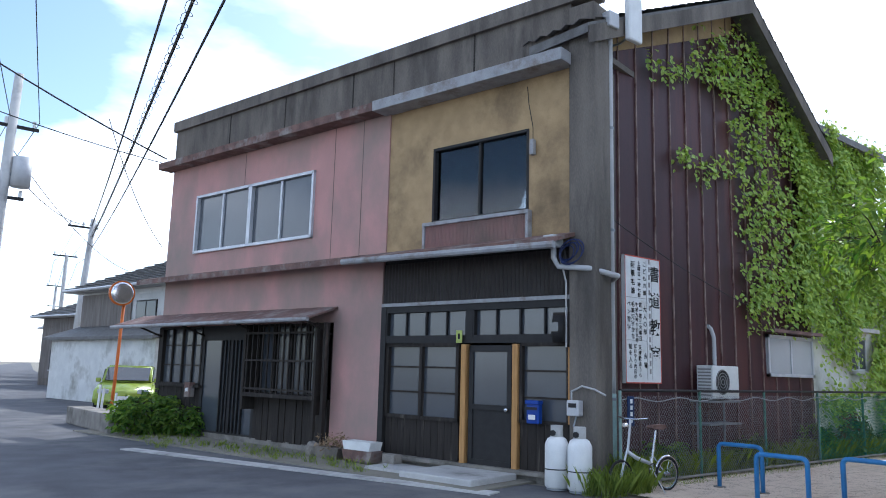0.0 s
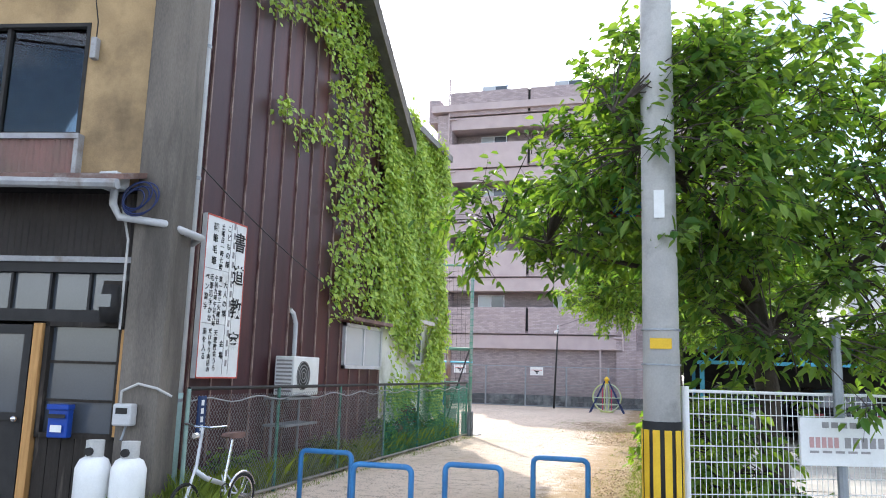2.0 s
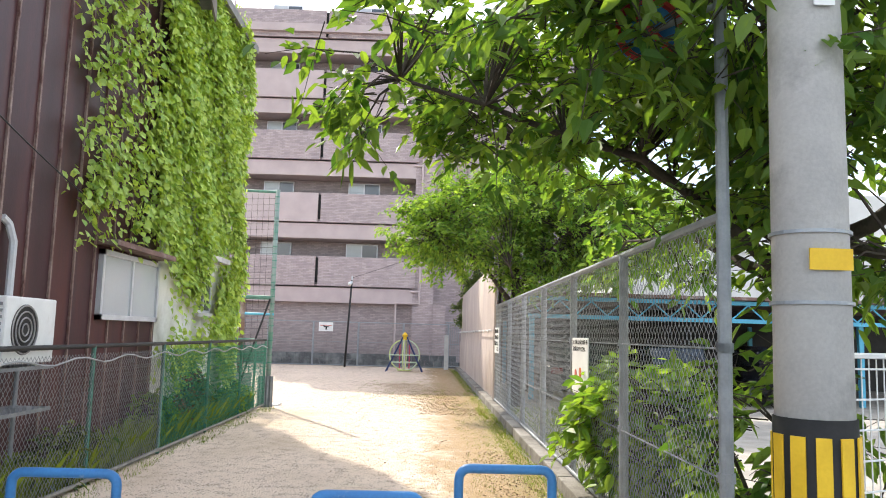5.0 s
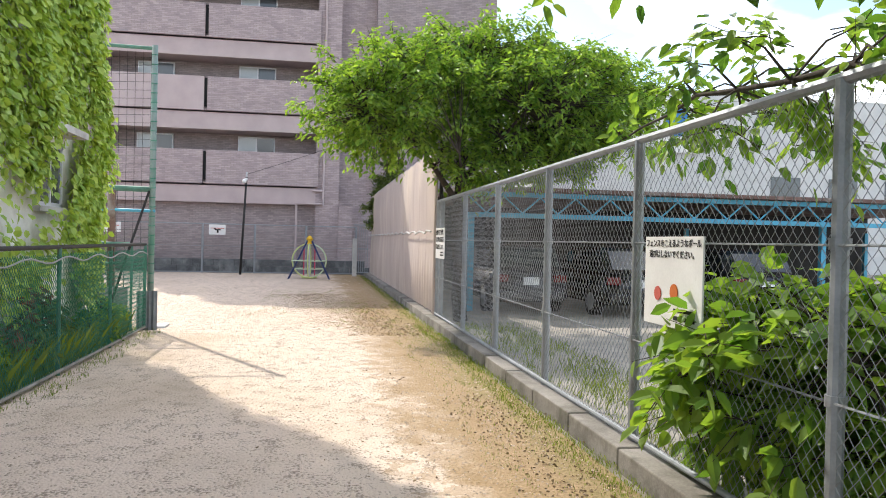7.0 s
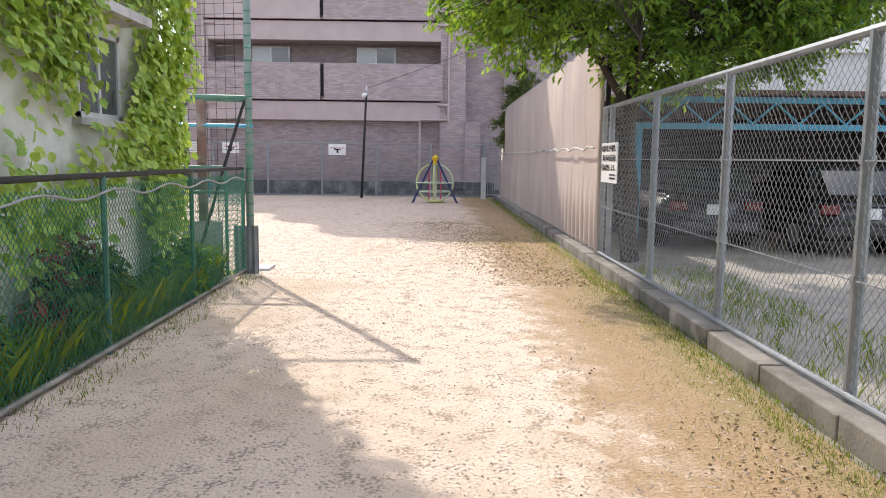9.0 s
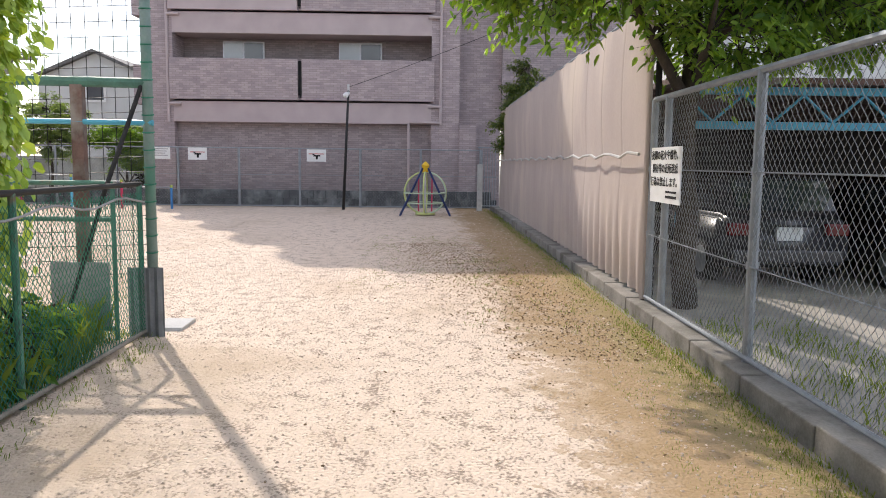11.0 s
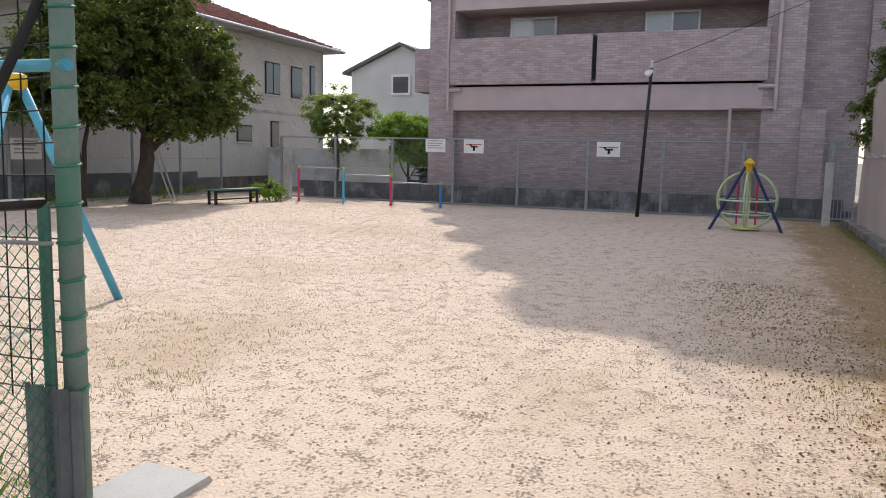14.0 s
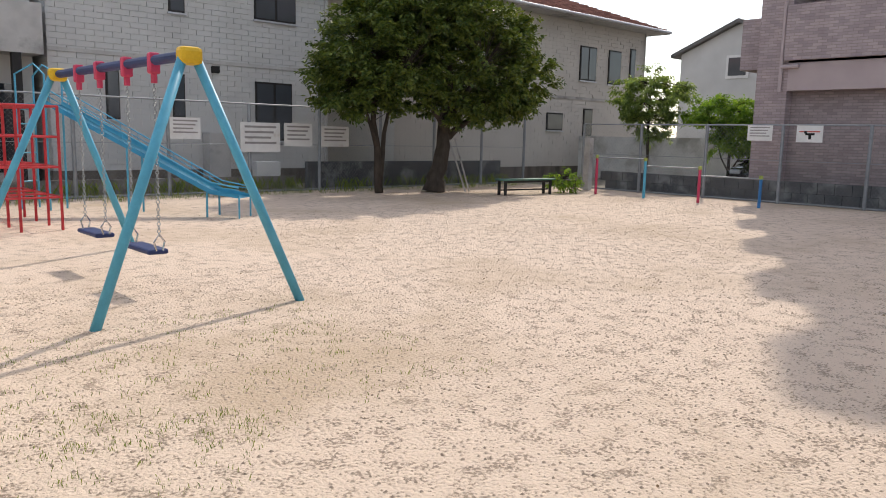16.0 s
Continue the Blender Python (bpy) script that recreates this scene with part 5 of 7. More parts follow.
part("pipe_cover", T([(0.62, 0.33, 0.5), (0.62, 0.33, 1.05), (0.58, 0.36, 1.2), (0.5, 0.38, 1.25)], 0.035, 8), PIPEGREY, ac, "white pipe cover")

dp = thing("drainpipe", (9.15, 7.72, 0), "grey plastic drainpipe at the house corner", "drainpipe")
part("pipe", T([(0, 0, 0.0), (0, 0, 6.35), (-0.02, -0.02, 6.6), (-0.14, -0.12, 6.85)], 0.05, 12), PIPEGREY, dp, "", True)
part("hopper", B(-0.28, -0.04, -0.24, 0.0, 6.85, 7.1, 0.02), PIPEGREY, dp)
part("branch_pipe", T([(0, 0, 2.95), (-0.1, -0.2, 3.0), (-0.55, -0.05, 3.08), (-0.78, 0.35, 3.12), (-0.83, 0.4, 3.25), (-0.83, 0.4, 3.42)], 0.042, 10), PIPEGREY, dp, "elbow from the shop gutter", True)
part("hopper", B(-0.95, -0.72, 0.3, 0.52, 3.4, 3.58, 0.02), PIPEGREY, dp)
for z in (1.2, 3.7, 5.3):
    part("clip", T([(0, 0, z), (0, 0, z + 0.04)], 0.058, 12), GALV, dp)
part("lower_sleeve", T([(0, 0, 0.0), (0, 0, 1.3)], 0.056, 12), mat("mint_plastic", (0.32, 0.44, 0.41)), dp, "mint green lower sleeve", True)
an = thing("panel_antenna", (9.42, 7.45, 6.72), "flat white panel antenna on the roof corner", "antenna")
part("panel", B(-0.17, 0.17, -0.05, 0.05, 0, 0.75, 0.03), WHITE, an)
part("arm", T([(0, 0.05, 0.15), (0.05, 0.3, 0.1), (0.02, 0.6, 0.1)], 0.02), GALV, an)


def on_front(name, u, d, z, label, category):
    return thing(name, HM @ Matrix.Translation((-u, d, z)), label, category)


for u, z0, r in ((-0.01, 0.0, 0.17), (-0.37, 0.0, 0.17)):
    g = on_front("gas_cylinder", u, -0.45, z0, "worn white propane gas cylinder by the shop pillar", "gas cylinder")
    g["group"] = "propane cylinders"
    part("body", T([(0, 0, 0.02), (0, 0, 0.05), (0, 0, 0.6), (0, 0, 0.68), (0, 0, 0.72)], [0.13, 0.165, 0.165, 0.13, 0.06], 22), WHITE, g, "", True)
    part("foot_ring", T([(0, 0, 0), (0, 0, 0.03)], 0.14, 20), GALV, g)
    part("collar", T([(0, 0, 0.68), (0, 0, 0.86)], 0.085, 18), PALECON, g)
    part("valve", T([(0, -0.09, 0.76), (0, -0.12, 0.76)], 0.04, 10), DARKFRAME, g)
    part("chain", T(arc((0, 0, 0.28), 0.17, 0, 350, 20, (1, 0, 0), (0, 1, 0)), 0.008, 5), DARKFRAME, g)
m1 = on_front("gas_meter", -0.12, -0.12, 0.98, "grey gas meter with pipes above the cylinders", "meter")
part("case", B(-0.1, 0.1, -0.1, 0.04, 0, 0.22, 0.02), PIPEGREY, m1)
part("dial", B(-0.06, 0.06, -0.108, -0.101, 0.12, 0.18), DARKFRAME, m1)
part("pipe", T([(-0.07, 0, 0.2), (-0.07, 0, 0.34), (0.1, 0, 0.42), (0.3, 0, 0.38), (0.42, 0.1, 0.3)], 0.014), PALECON, m1)
part("pipe", T([(0.02, -0.02, 0.0), (0.02, -0.1, -0.14)], 0.012), GALV, m1)
m2 = on_front("electric_meter", 0.16, -0.06, 2.0, "dark electricity meter hanging on the shop front", "meter")
part("case", T([(0, -0.06, 0.02), (0, -0.08, 0.2), (0, -0.06, 0.4)], [0.09, 0.11, 0.09], 14), DARKFRAME, m2, "", True)
part("face", B(-0.07, 0.07, -0.195, -0.185, 0.17, 0.3), GLASS_MID, m2)
part("cable", T([(0.1, -0.02, -0.05), (0.1, -0.02, 0.9), (0.02, -0.05, 1.25)], 0.014), PALECON, m2)
part("back_board", B(-0.13, 0.13, -0.01, 0.05, -0.02, 0.46), BLACKWOOD, m2)
mb = on_front("mailbox", 0.6, -0.03, 0.83, "bright blue wall mailbox beside the door", "mailbox")
DEEPBLUE = mat("deep_blue_plastic", (0.012, 0.06, 0.34), (0.01, 0.045, 0.27), 5, 0.35, 0.02)
part("body", B(-0.11, 0.11, -0.1, 0.0, 0, 0.3, 0.015), DEEPBLUE, mb)
part("hood", B(-0.12, 0.12, -0.13, 0.0, 0.28, 0.34, 0.012), DEEPBLUE, mb)
part("label_plate", B(-0.06, 0.06, -0.125, -0.121, 0.06, 0.13), WHITE, mb)
part("slot", B(-0.09, 0.09, -0.126, -0.12, 0.2, 0.24), DARKFRAME, mb)
mb2 = on_front("mailbox", 9.7, -0.08, 0.85, "small rusty red mailbox on black boards", "mailbox")
part("body", B(-0.1, 0.1, -0.1, 0.04, 0, 0.32, 0.01), RUST, mb2)
part("label_plate", B(-0.05, 0.05, -0.105, -0.101, 0.12, 0.2), WHITE, mb2)
hn = on_front("house_number", 2.06, -0.06, 2.02, "small cream plate above the door post", "sign")
part("plate", B(-0.06, 0.06, -0.012, 0, 0, 0.2), LIME, hn)
part("lettering", B(-0.02, 0.02, -0.016, -0.012, 0.06, 0.15), INK, hn)
cb = on_front("cable_coil", -0.02, -0.2, 3.3, "tangled blue-black cable coil under the ledge", "cable")
bm = bmesh.new()
for i in range(5):
    ring(bm, (0.02 * i, 0.02 * (i % 2), 0.03 * (i % 3)), 0.12 + 0.015 * i, 0.008, (0.8, 0.1 * i, 0.2), (0, 0.15, 1), 20, 5)
part("loops", bm, NAVY, cb)
wl_ = on_front("window_wire", 0.72, -0.03, 4.9, "loose grey cable and bracket beside the upper window", "cable")
part("wire", T([(-0.08, 0, 1.2), (-0.05, 0, 0.9), (0.03, 0, 0.5), (0.03, 0, 0.1)], 0.007, 5), DARKFRAME, wl_)
part("bracket", B(0.0, 0.07, -0.06, 0.03, 0.05, 0.3, 0.01), GREYTIN, wl_)
for i, (u, w, h, mm) in enumerate(((1.0, 0.16, 0.5, WHITE), (1.22, 0.2, 0.25, PALECON), (1.5, 0.22, 0.3, CYAN), (1.75, 0.16, 0.28, WHITE), (2.25, 0.24, 0.22, WHITE), (2.55, 0.2, 0.24, CYAN))):
    c = on_front("plastic_bag", u, 0.16, 4.1, "pale bag of stored goods seen behind the window", "bag")
    bm = bmesh.new()
    bmesh.ops.create_icosphere(bm, subdivisions=2, radius=1, matrix=Matrix.Diagonal((w, 0.03, h, 1)))
    for v in bm.verts:
        v.co += Vector((noise.noise(v.co * 9 + Vector((i, 0, 0))) * 0.05, 0, noise.noise(v.co * 7) * 0.05))
        v.co.z = max(v.co.z, 0.0)
    part("bag", bm, mm, c, "", True)

st = on_front("door_slab", 1.45, -0.75, 0.0, "pale concrete slab before the entrance door", "slab")
part("slab", B(-0.75, 0.6, -0.5, 0.6, -0.02, 0.1, 0.02), PALECON, st)
st = on_front("broken_slab", 2.7, -0.65, 0.0, "cracked pale concrete patch by the shop step", "slab")
part("slab", prism([(-0.5, -0.02), (0.45, -0.02), (0.4, 0.05), (-0.45, 0.06)], -0.35, 0.3), PALECON, st)
st = on_front("forecourt", 6.0, -0.7, 0.0, "grey earth strip between gutter and shop", "pavement")
part("strip", B(-6.2, 5.4, -0.75, 0.7, -0.03, 0.012), EARTH, st)
st["kind"] = "structure"
pl = on_front("planter", 3.75, -0.5, 0.0, "stacked terracotta and white plastic planters", "planter")
part("planter_tub", prism([(-0.3, 0.03), (0.3, 0.03), (0.36, 0.22), (-0.36, 0.22)], -0.13, 0.13), RUST, pl)
part("planter_lid", prism([(-0.3, 0.22), (0.3, 0.22), (0.34, 0.36), (-0.34, 0.36)], -0.14, 0.14), WHITE, pl, "white tub stacked on top")
pl = on_front("planter", 4.55, -0.45, 0.0, "grey pot of dead brown plants", "planter")
part("pot", prism([(-0.26, 0.0), (0.26, 0.0), (0.32, 0.2), (-0.32, 0.2)], -0.15, 0.15), DARKCON, pl)
rg = np.random.default_rng(50)
q = rg.normal(size=(260, 3)) * np.array([0.18, 0.1, 0.07]) + np.array([0, 0, 0.28])
part("dead_plant", leaves(q, rg.normal(size=(260, 3)), 0.08, rg, 0.3), DRYLEAF, pl)["kind"] = "stuff"
bk = on_front("concrete_block", 3.1, -0.45, 0.0, "grey concrete block on the ground", "block")
part("block", B(-0.13, 0.13, -0.1, 0.1, 0, 0.2, 0.012), CONCRETE, bk)
bk = on_front("stone", 5.1, -0.4, 0.0, "rough brown stone by the pink wall", "stone")
bm = bmesh.new()
bmesh.ops.create_icosphere(bm, subdivisions=2, radius=0.16, matrix=Matrix.Translation((0, 0, 0.1)))
for v in bm.verts:
    v.co += v.co.normalized() * noise.noise(v.co * 8) * 0.04
part("stone", bm, CONCRETE, bk)


def wheel(p, name, x, z, r, y=0, thick=0.016):
    bm = bmesh.new()
    ring(bm, (x, y, z), r, thick, (1, 0, 0), (0, 0, 1), 28, 6)
    w = part(name, bm, BLACK, p, "black tyre", True)
    bm = bmesh.new()
    ring(bm, (x, y, z), r - 0.022, 0.008, (1, 0, 0), (0, 0, 1), 28, 5)
    part("rim", bm, CHROME, w)
    bm = bmesh.new()
    for i in range(14):
        a = 2 * math.pi * i / 14
        tube(bm, [(x, y - 0.015 + 0.03 * (i % 2), z), (x + (r - 0.02) * math.cos(a), y, z + (r - 0.02) * math.sin(a))], 0.0016, 3, False)
    part("spokes", bm, CHROME, w)
    part("hub", T([(x, y - 0.04, z), (x, y + 0.04, z)], 0.018), CHROME, w)


bike = thing("folding_bicycle", (8.62, 7.18, 0) + (0, 0, -6), "small silver folding bicycle with brown saddle", "bicycle")
wheel(bike, "front_wheel", 0.0, 0.22, 0.215)
wheel(bike, "rear_wheel", 0.92, 0.22, 0.215)
part("main_frame", T([(0.14, 0, 0.55), (0.3, 0, 0.46), (0.62, 0, 0.36)], [0.025, 0.028, 0.025]), ALU, bike, "silver folding frame", True)
part("fork", T([(0.0, 0, 0.22), (0.08, 0, 0.44), (0.14, 0, 0.6)], 0.014), ALU, bike)
part("stem", T([(0.14, 0, 0.55), (0.2, 0, 0.98)], 0.017), ALU, bike)
part("handlebar", T([(0.24, -0.27, 1.0), (0.2, -0.1, 0.98), (0.2, 0.1, 0.98), (0.24, 0.27, 1.0)], 0.013), CHROME, bike)
part("seat_post", T([(0.6, 0, 0.34), (0.7, 0, 0.82)], 0.016), CHROME, bike)
part("saddle", prism([(0.56, 0.86), (0.6, 0.89), (0.84, 0.9), (0.87, 0.86), (0.8, 0.83), (0.62, 0.84)], -0.055, 0.055), RUST, bike, "brown saddle")
part("chain_stay", T([(0.6, 0.03, 0.3), (0.92, 0.03, 0.22)], 0.011), ALU, bike)
part("seat_stay", T([(0.64, 0.03, 0.5), (0.92, 0.03, 0.22)], 0.009), ALU, bike)
bm = bmesh.new()
ring(bm, (0.58, -0.04, 0.3), 0.075, 0.008, (1, 0, 0), (0, 0, 1), 22, 5)
part("chain_ring", bm, DARKFRAME, bike)
part("crank", T([(0.52, -0.07, 0.15), (0.58, -0.05, 0.3), (0.64, 0.06, 0.45)], 0.009), ALU, bike)
part("mudguard", T(arc((0.92, 0, 0.22), 0.245, 20, 160, 10, (1, 0, 0), (0, 0, 1)), 0.014, 6), CHROME, bike)
part("front_light", T([(0.13, 0, 0.9), (0.07, 0, 0.9)], 0.03, 10), CHROME, bike)
part("kick_stand", T([(0.6, -0.03, 0.28), (0.64, -0.2, 0.0)], 0.008), ALU, bike)


LENSRED = mat("dark_red_lens", (0.16, 0.01, 0.014), (0.11, 0.008, 0.01), 6, 0.2, 0, spec=0.6)


def car(m, body, label, h=1.48, length=4.1, width=1.7):
    c = thing("car", m, label, "car")
    L, W = length / 2, width / 2
    low = [(-L, 0.35), (-L + 0.06, 0.85), (-L + 0.3, 0.95), (L - 1.15, 0.95), (L - 0.2, 0.78), (L, 0.55), (L - 0.03, 0.28), (-L + 0.1, 0.25)]
    bm = prism(low, -W, W)
    bmesh.ops.bevel(bm, geom=bm.edges[:], offset=0.07, segments=3, affect="EDGES")
    part("body", bm, body, c, "", True)
    bm = prism([(-L + 0.12, 0.9), (-L + 0.45, h - 0.08), (-L + 0.9, h), (0.25, h), (L - 1.05, 0.93)], -W + 0.08, W - 0.08)
    for v in bm.verts:
        v.co.y *= 1 - 0.22 * max(0, v.co.z - 0.95)
    bmesh.ops.bevel(bm, geom=bm.edges[:], offset=0.05, segments=2, affect="EDGES")
    part("cabin", bm, body, c, "", True)
    part("windscreen", prism([(0.33, h - 0.07), (L - 1.08, 1.0), (L - 1.05, 1.02), (0.37, h - 0.06)], -W + 0.2, W - 0.2), GLASS_DARK, c)
    part("rear_window", prism([(-L + 0.12, 1.0), (-L + 0.4, h - 0.1), (-L + 0.37, h - 0.1), (-L + 0.09, 1.0)], -W + 0.2, W - 0.2), GLASS_DARK, c)
    for s in (-1, 1):
        part("side_window", prism([(-L + 0.5, 1.0), (-L + 0.62, h - 0.14), (0.2, h - 0.12), (L - 1.3, 1.0)], s * (W - 0.1), s * (W - 0.085)), GLASS_DARK, c)
        part("mirror", B(L - 1.35, L - 1.2, s * (W + 0.02) - 0.07, s * (W + 0.02) + 0.07, 0.95, 1.08, 0.02), body, c)
        part("headlight", B(L - 0.28, L - 0.05, s * (W - 0.28) - 0.16, s * (W - 0.28) + 0.16, 0.62, 0.76, 0.03), GLASS_PALE, c)
        part("tail_light", B(-L - 0.012, -L + 0.1, s * (W - 0.2) - 0.15, s * (W - 0.2) + 0.15, 0.68, 0.84, 0.02), LENSRED, c)
        for x in (-L + 0.72, L - 0.75):
            w = part("wheel", T([(x, s * (W - 0.2), 0.3), (x, s * (W + 0.01), 0.3)], 0.3, 22), BLACK, c, "", True)
            part("rim", T([(x, s * (W - 0.05), 0.3), (x, s * (W + 0.018), 0.3)], 0.19, 16), GALV, w)
    part("number_plate", B(-L - 0.02, -L + 0.02, -0.17, 0.17, 0.62, 0.79), WHITE, c)
    part("number_plate", B(L - 0.02, L + 0.02, -0.17, 0.17, 0.38, 0.55), WHITE, c)
    part("grille", B(L - 0.05, L + 0.01, -0.45, 0.45, 0.33, 0.36), BLACK, c)
    part("bumper", B(-L - 0.03, -L + 0.1, -W + 0.1, W - 0.1, 0.32, 0.5, 0.03), body, c)
    return c


def paint(name, c):
    return mat(name, c, [v * 0.9 for v in c], 2, 0.25, 0, spec=0.6)


DARKPAINT = paint("black_car_paint", (0.012, 0.012, 0.015))
car(pose(8.3, 27.0, 0, 0, 0, -112), paint("lime_car_paint", (0.30, 0.38, 0.05)), "lime green small hatchback parked beyond the shop")
car(pose(25.6, -1.75, 0, 0, 0, 2), DARKPAINT, "black car parked tail-out under the carport")
car(pose(26.3, 0.45, 0, 0, 0, 2), paint("grey_car_paint", (0.05, 0.05, 0.055)), "dark grey car parked under the carport")
car(pose(25.8, -4.7, 0, 0, 0, 2), paint("navy_car_paint", (0.015, 0.017, 0.024)), "dark blue car parked under the carport")
car(pose(45.4, 15.6, 0, 0, 0, 185), DARKPAINT, "black car parked behind the park fence")

cp = thing("carport", (24.6, -13.5, 0), "long carport with sky-blue steel truss", "carport")
for y in (0, 6.5, 15.0):
    part("column", B(0.3, 0.42, y, y + 0.12, 0, 2.1), CYAN, cp)
    part("column", B(7.0, 7.12, y, y + 0.12, 0, 2.1), CYAN, cp)
part("truss_chord", B(0, 0.1, 0, 15.2, 2.5, 2.6), CYAN, cp)
part("truss_chord", B(0, 0.1, 0, 15.2, 2.05, 2.15), CYAN, cp)
for i in range(38):
    part("truss_web", T([(0.05, i * 0.4, 2.15 if i % 2 else 2.5), (0.05, i * 0.4 + 0.4, 2.5 if i % 2 else 2.15)], 0.02, 5), CYAN, cp)
part("roof", B(-0.2, 7.4, -0.2, 15.4, 2.62, 2.7), RUST, cp, "rusty corrugated roof")
# added near-black sheet: the deep shade under the roof put into its colour
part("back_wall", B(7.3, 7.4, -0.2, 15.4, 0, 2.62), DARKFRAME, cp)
gb = thing("grey_hall", (52, -26, 0), "pale grey building behind the car park", "building")
part("wall", B(0, 12, -14, 18, 0, 11), SIDING, gb)
part("parking_sign", B(-0.3, 0, 8, 11, 7.2, 10.5, 0.05), WHITE, gb, "white panel with blue square")
part("sign_square", B(-0.33, -0.31, 8.8, 10.2, 8.2, 9.9), BLUEPAINT, gb)
for i in range(4):
    part("window", B(-0.05, 0.05, -11 + i * 4, -9 + i * 4, 4, 6), GLASS_MID, gb)


# ---- signs on the fences ----
def fence_sign(x0, x1, z0, z1, lines, size, label, pics=()):
    s = thing("fence_sign", pose(x1, 2.73, z0, 0, 0, 180), label, "sign", "fence signs")
    w, h = x1 - x0, z1 - z0
    part("plate", B(0, w, -0.006, 0.006, 0, h), WHITE, s)
    for i, ln in enumerate(lines):
        text(ln, size, pose(w / 2, -0.009, h - size * 0.85 - i * size * 1.32, 90), INK, s)
    bars(s, [(w * 0.55, w * 0.9, 0.05, 0.075), (w * 0.55, w * 0.9, 0.1, 0.12)], INK, -0.006)
    for px, pz, r, mm in pics:
        part("picture", T([(px, -0.012, pz), (px, -0.007, pz)], r, 16), mm, s)
    return s


fence_sign(12.72, 13.48, 1.0, 1.56, ("フェンスをこえるようなボール", "遊びはしないでください。"), 0.052, "white notice asking for no ball play, on the fence", ((0.2, 0.2, 0.045, INKRED), (0.42, 0.22, 0.05, ORANGE)))
fence_sign(21.5, 22.42, 1.2, 1.74, ("夜間の花火や爆竹、", "騒音等の近所迷惑", "行為は禁止します。"), 0.098, "white notice against fireworks and noise, on the fence")


def far_sign(m, w, h, rows, label, icon=False):
    s = thing("fence_sign", m, label, "sign", "fence signs")
    part("plate", B(0, w, -0.01, 0.01, 0, h), WHITE, s)
    bars(s, [(w * 0.1, w * (0.9 - 0.07 * (i % 3)), h - (i + 1) * h / (rows + 1.5), h - (i + 1) * h / (rows + 1.5) + h * 0.07) for i in range(rows)], INKGREY if not icon else INKRED, -0.01)
    if icon:
        part("icon", B(w * 0.35, w * 0.7, -0.015, -0.011, h * 0.42, h * 0.55), INK, s)
        part("icon", B(w * 0.47, w * 0.58, -0.015, -0.011, h * 0.18, h * 0.45), INK, s)
        part("icon", B(w * 0.3, w * 0.4, -0.015, -0.011, h * 0.52, h * 0.66), INK, s)
    return s


far_sign(pose(41.12, 14.6, 1.62, 0, 0, -90), 0.66, 0.4, 4, "small white printed notice on the far fence")
far_sign(pose(41.12, 13.32, 1.6, 0, 0, -90), 0.64, 0.42, 1, "white dog-walking notice with black icon on fence", True)
far_sign(pose(41.12, 9.24, 1.58, 0, 0, -90), 0.66, 0.42, 1, "white dog-walking notice with black icon on fence", True)
for x, w, z, h in ((28.8, 0.75, 1.35, 0.5), (30.6, 1.12, 1.05, 0.74), (31.85, 0.85, 1.2, 0.6), (33.0, 0.9, 1.2, 0.55)):
    far_sign(pose(x, 22.6, z), w, h, 4, "white notice board on the north fence")

# ---- green goal-post pole and gate frame at the lane's end ----
gp = thing("net_pole", (21.35, 7.47, 0), "tall green steel pole with net and corrugated guard", "pole")
part("pole", T([(0, 0, 0), (0, 0, 4.5)], 0.046, 14), mat("weathered_grey_green_steel", (0.24, 0.31, 0.295), (0.17, 0.23, 0.215), 6, 0.6, 0.08, stain=(0.10, 0.24, 0.19), stain_scale=2.5), gp, "", True)
part("top_arm", T([(0, 0, 4.45), (0, 2.6, 4.5)], 0.03), GREENPAINT, gp)
part("cross_pipe", T([(-0.02, -0.05, 1.88), (0.0, 2.9, 1.9)], 0.025), CYAN, gp)
part("cross_pipe", T([(0, 0, 2.22), (0, 2.9, 2.26)], 0.045), GREENPAINT, gp)
part("rusty_post", B(-0.04, 0.04, 0.55, 0.65, 0, 2.2), RUST, gp)
part("brace", T([(0.02, 0.02, 2.3), (-0.35, 0.25, 1.3), (-0.55, 0.5, 0.3)], 0.02), DARKFRAME, gp)
bm = bmesh.new()
for i in range(26):
    ring(bm, (0, 0, 0.6 + i * 0.15), 0.049, 0.006, (1, 0, 0.15), (0, 1, 0), 12, 4)
part("cord_wrap", bm, GREENWIRE, gp)["kind"] = "stuff"
bm = bmesh.new()
gv = [[bm.verts.new((-0.08 + 0.012 * math.sin(i * 1.57), -0.12 + i * 0.0175, z)) for z in (0.0, 0.62)] for i in range(19)]
for p, q in zip(gv, gv[1:]):
    bm.faces.new((p[0], q[0], q[1], p[1]))
bmesh.ops.solidify(bm, geom=bm.faces[:], thickness=0.004)
part("corrugated_guard", bm, GALV, gp, "grey corrugated guard sheet")
bm = bmesh.new()
for i in range(22):
    tube(bm, [(0.04, 0.06 + i * 0.12, 0.5), (0.06, 0.06 + i * 0.12, 2.4), (0.04, 0.06 + i * 0.12, 4.4)], 0.004, 3, False)
for i in range(30):
    tube(bm, [(0.05, 0.05, 0.55 + i * 0.13), (0.08, 1.4, 0.5 + i * 0.13), (0.05, 2.6, 0.55 + i * 0.13)], 0.004, 3, False)
net = part("net", bm, DARKFRAME, gp, "dark string net")
net["kind"] = "stuff"
gt = thing("lane_gate", (20.9, 7.72, 0), "green pipe frame and mesh gate, partly sheeted", "gate")
for y in (0.0, 1.3):
    part("frame_post", T([(0.25, y, 0), (0.25, y, 1.36)], 0.022), GREENPAINT, gt)
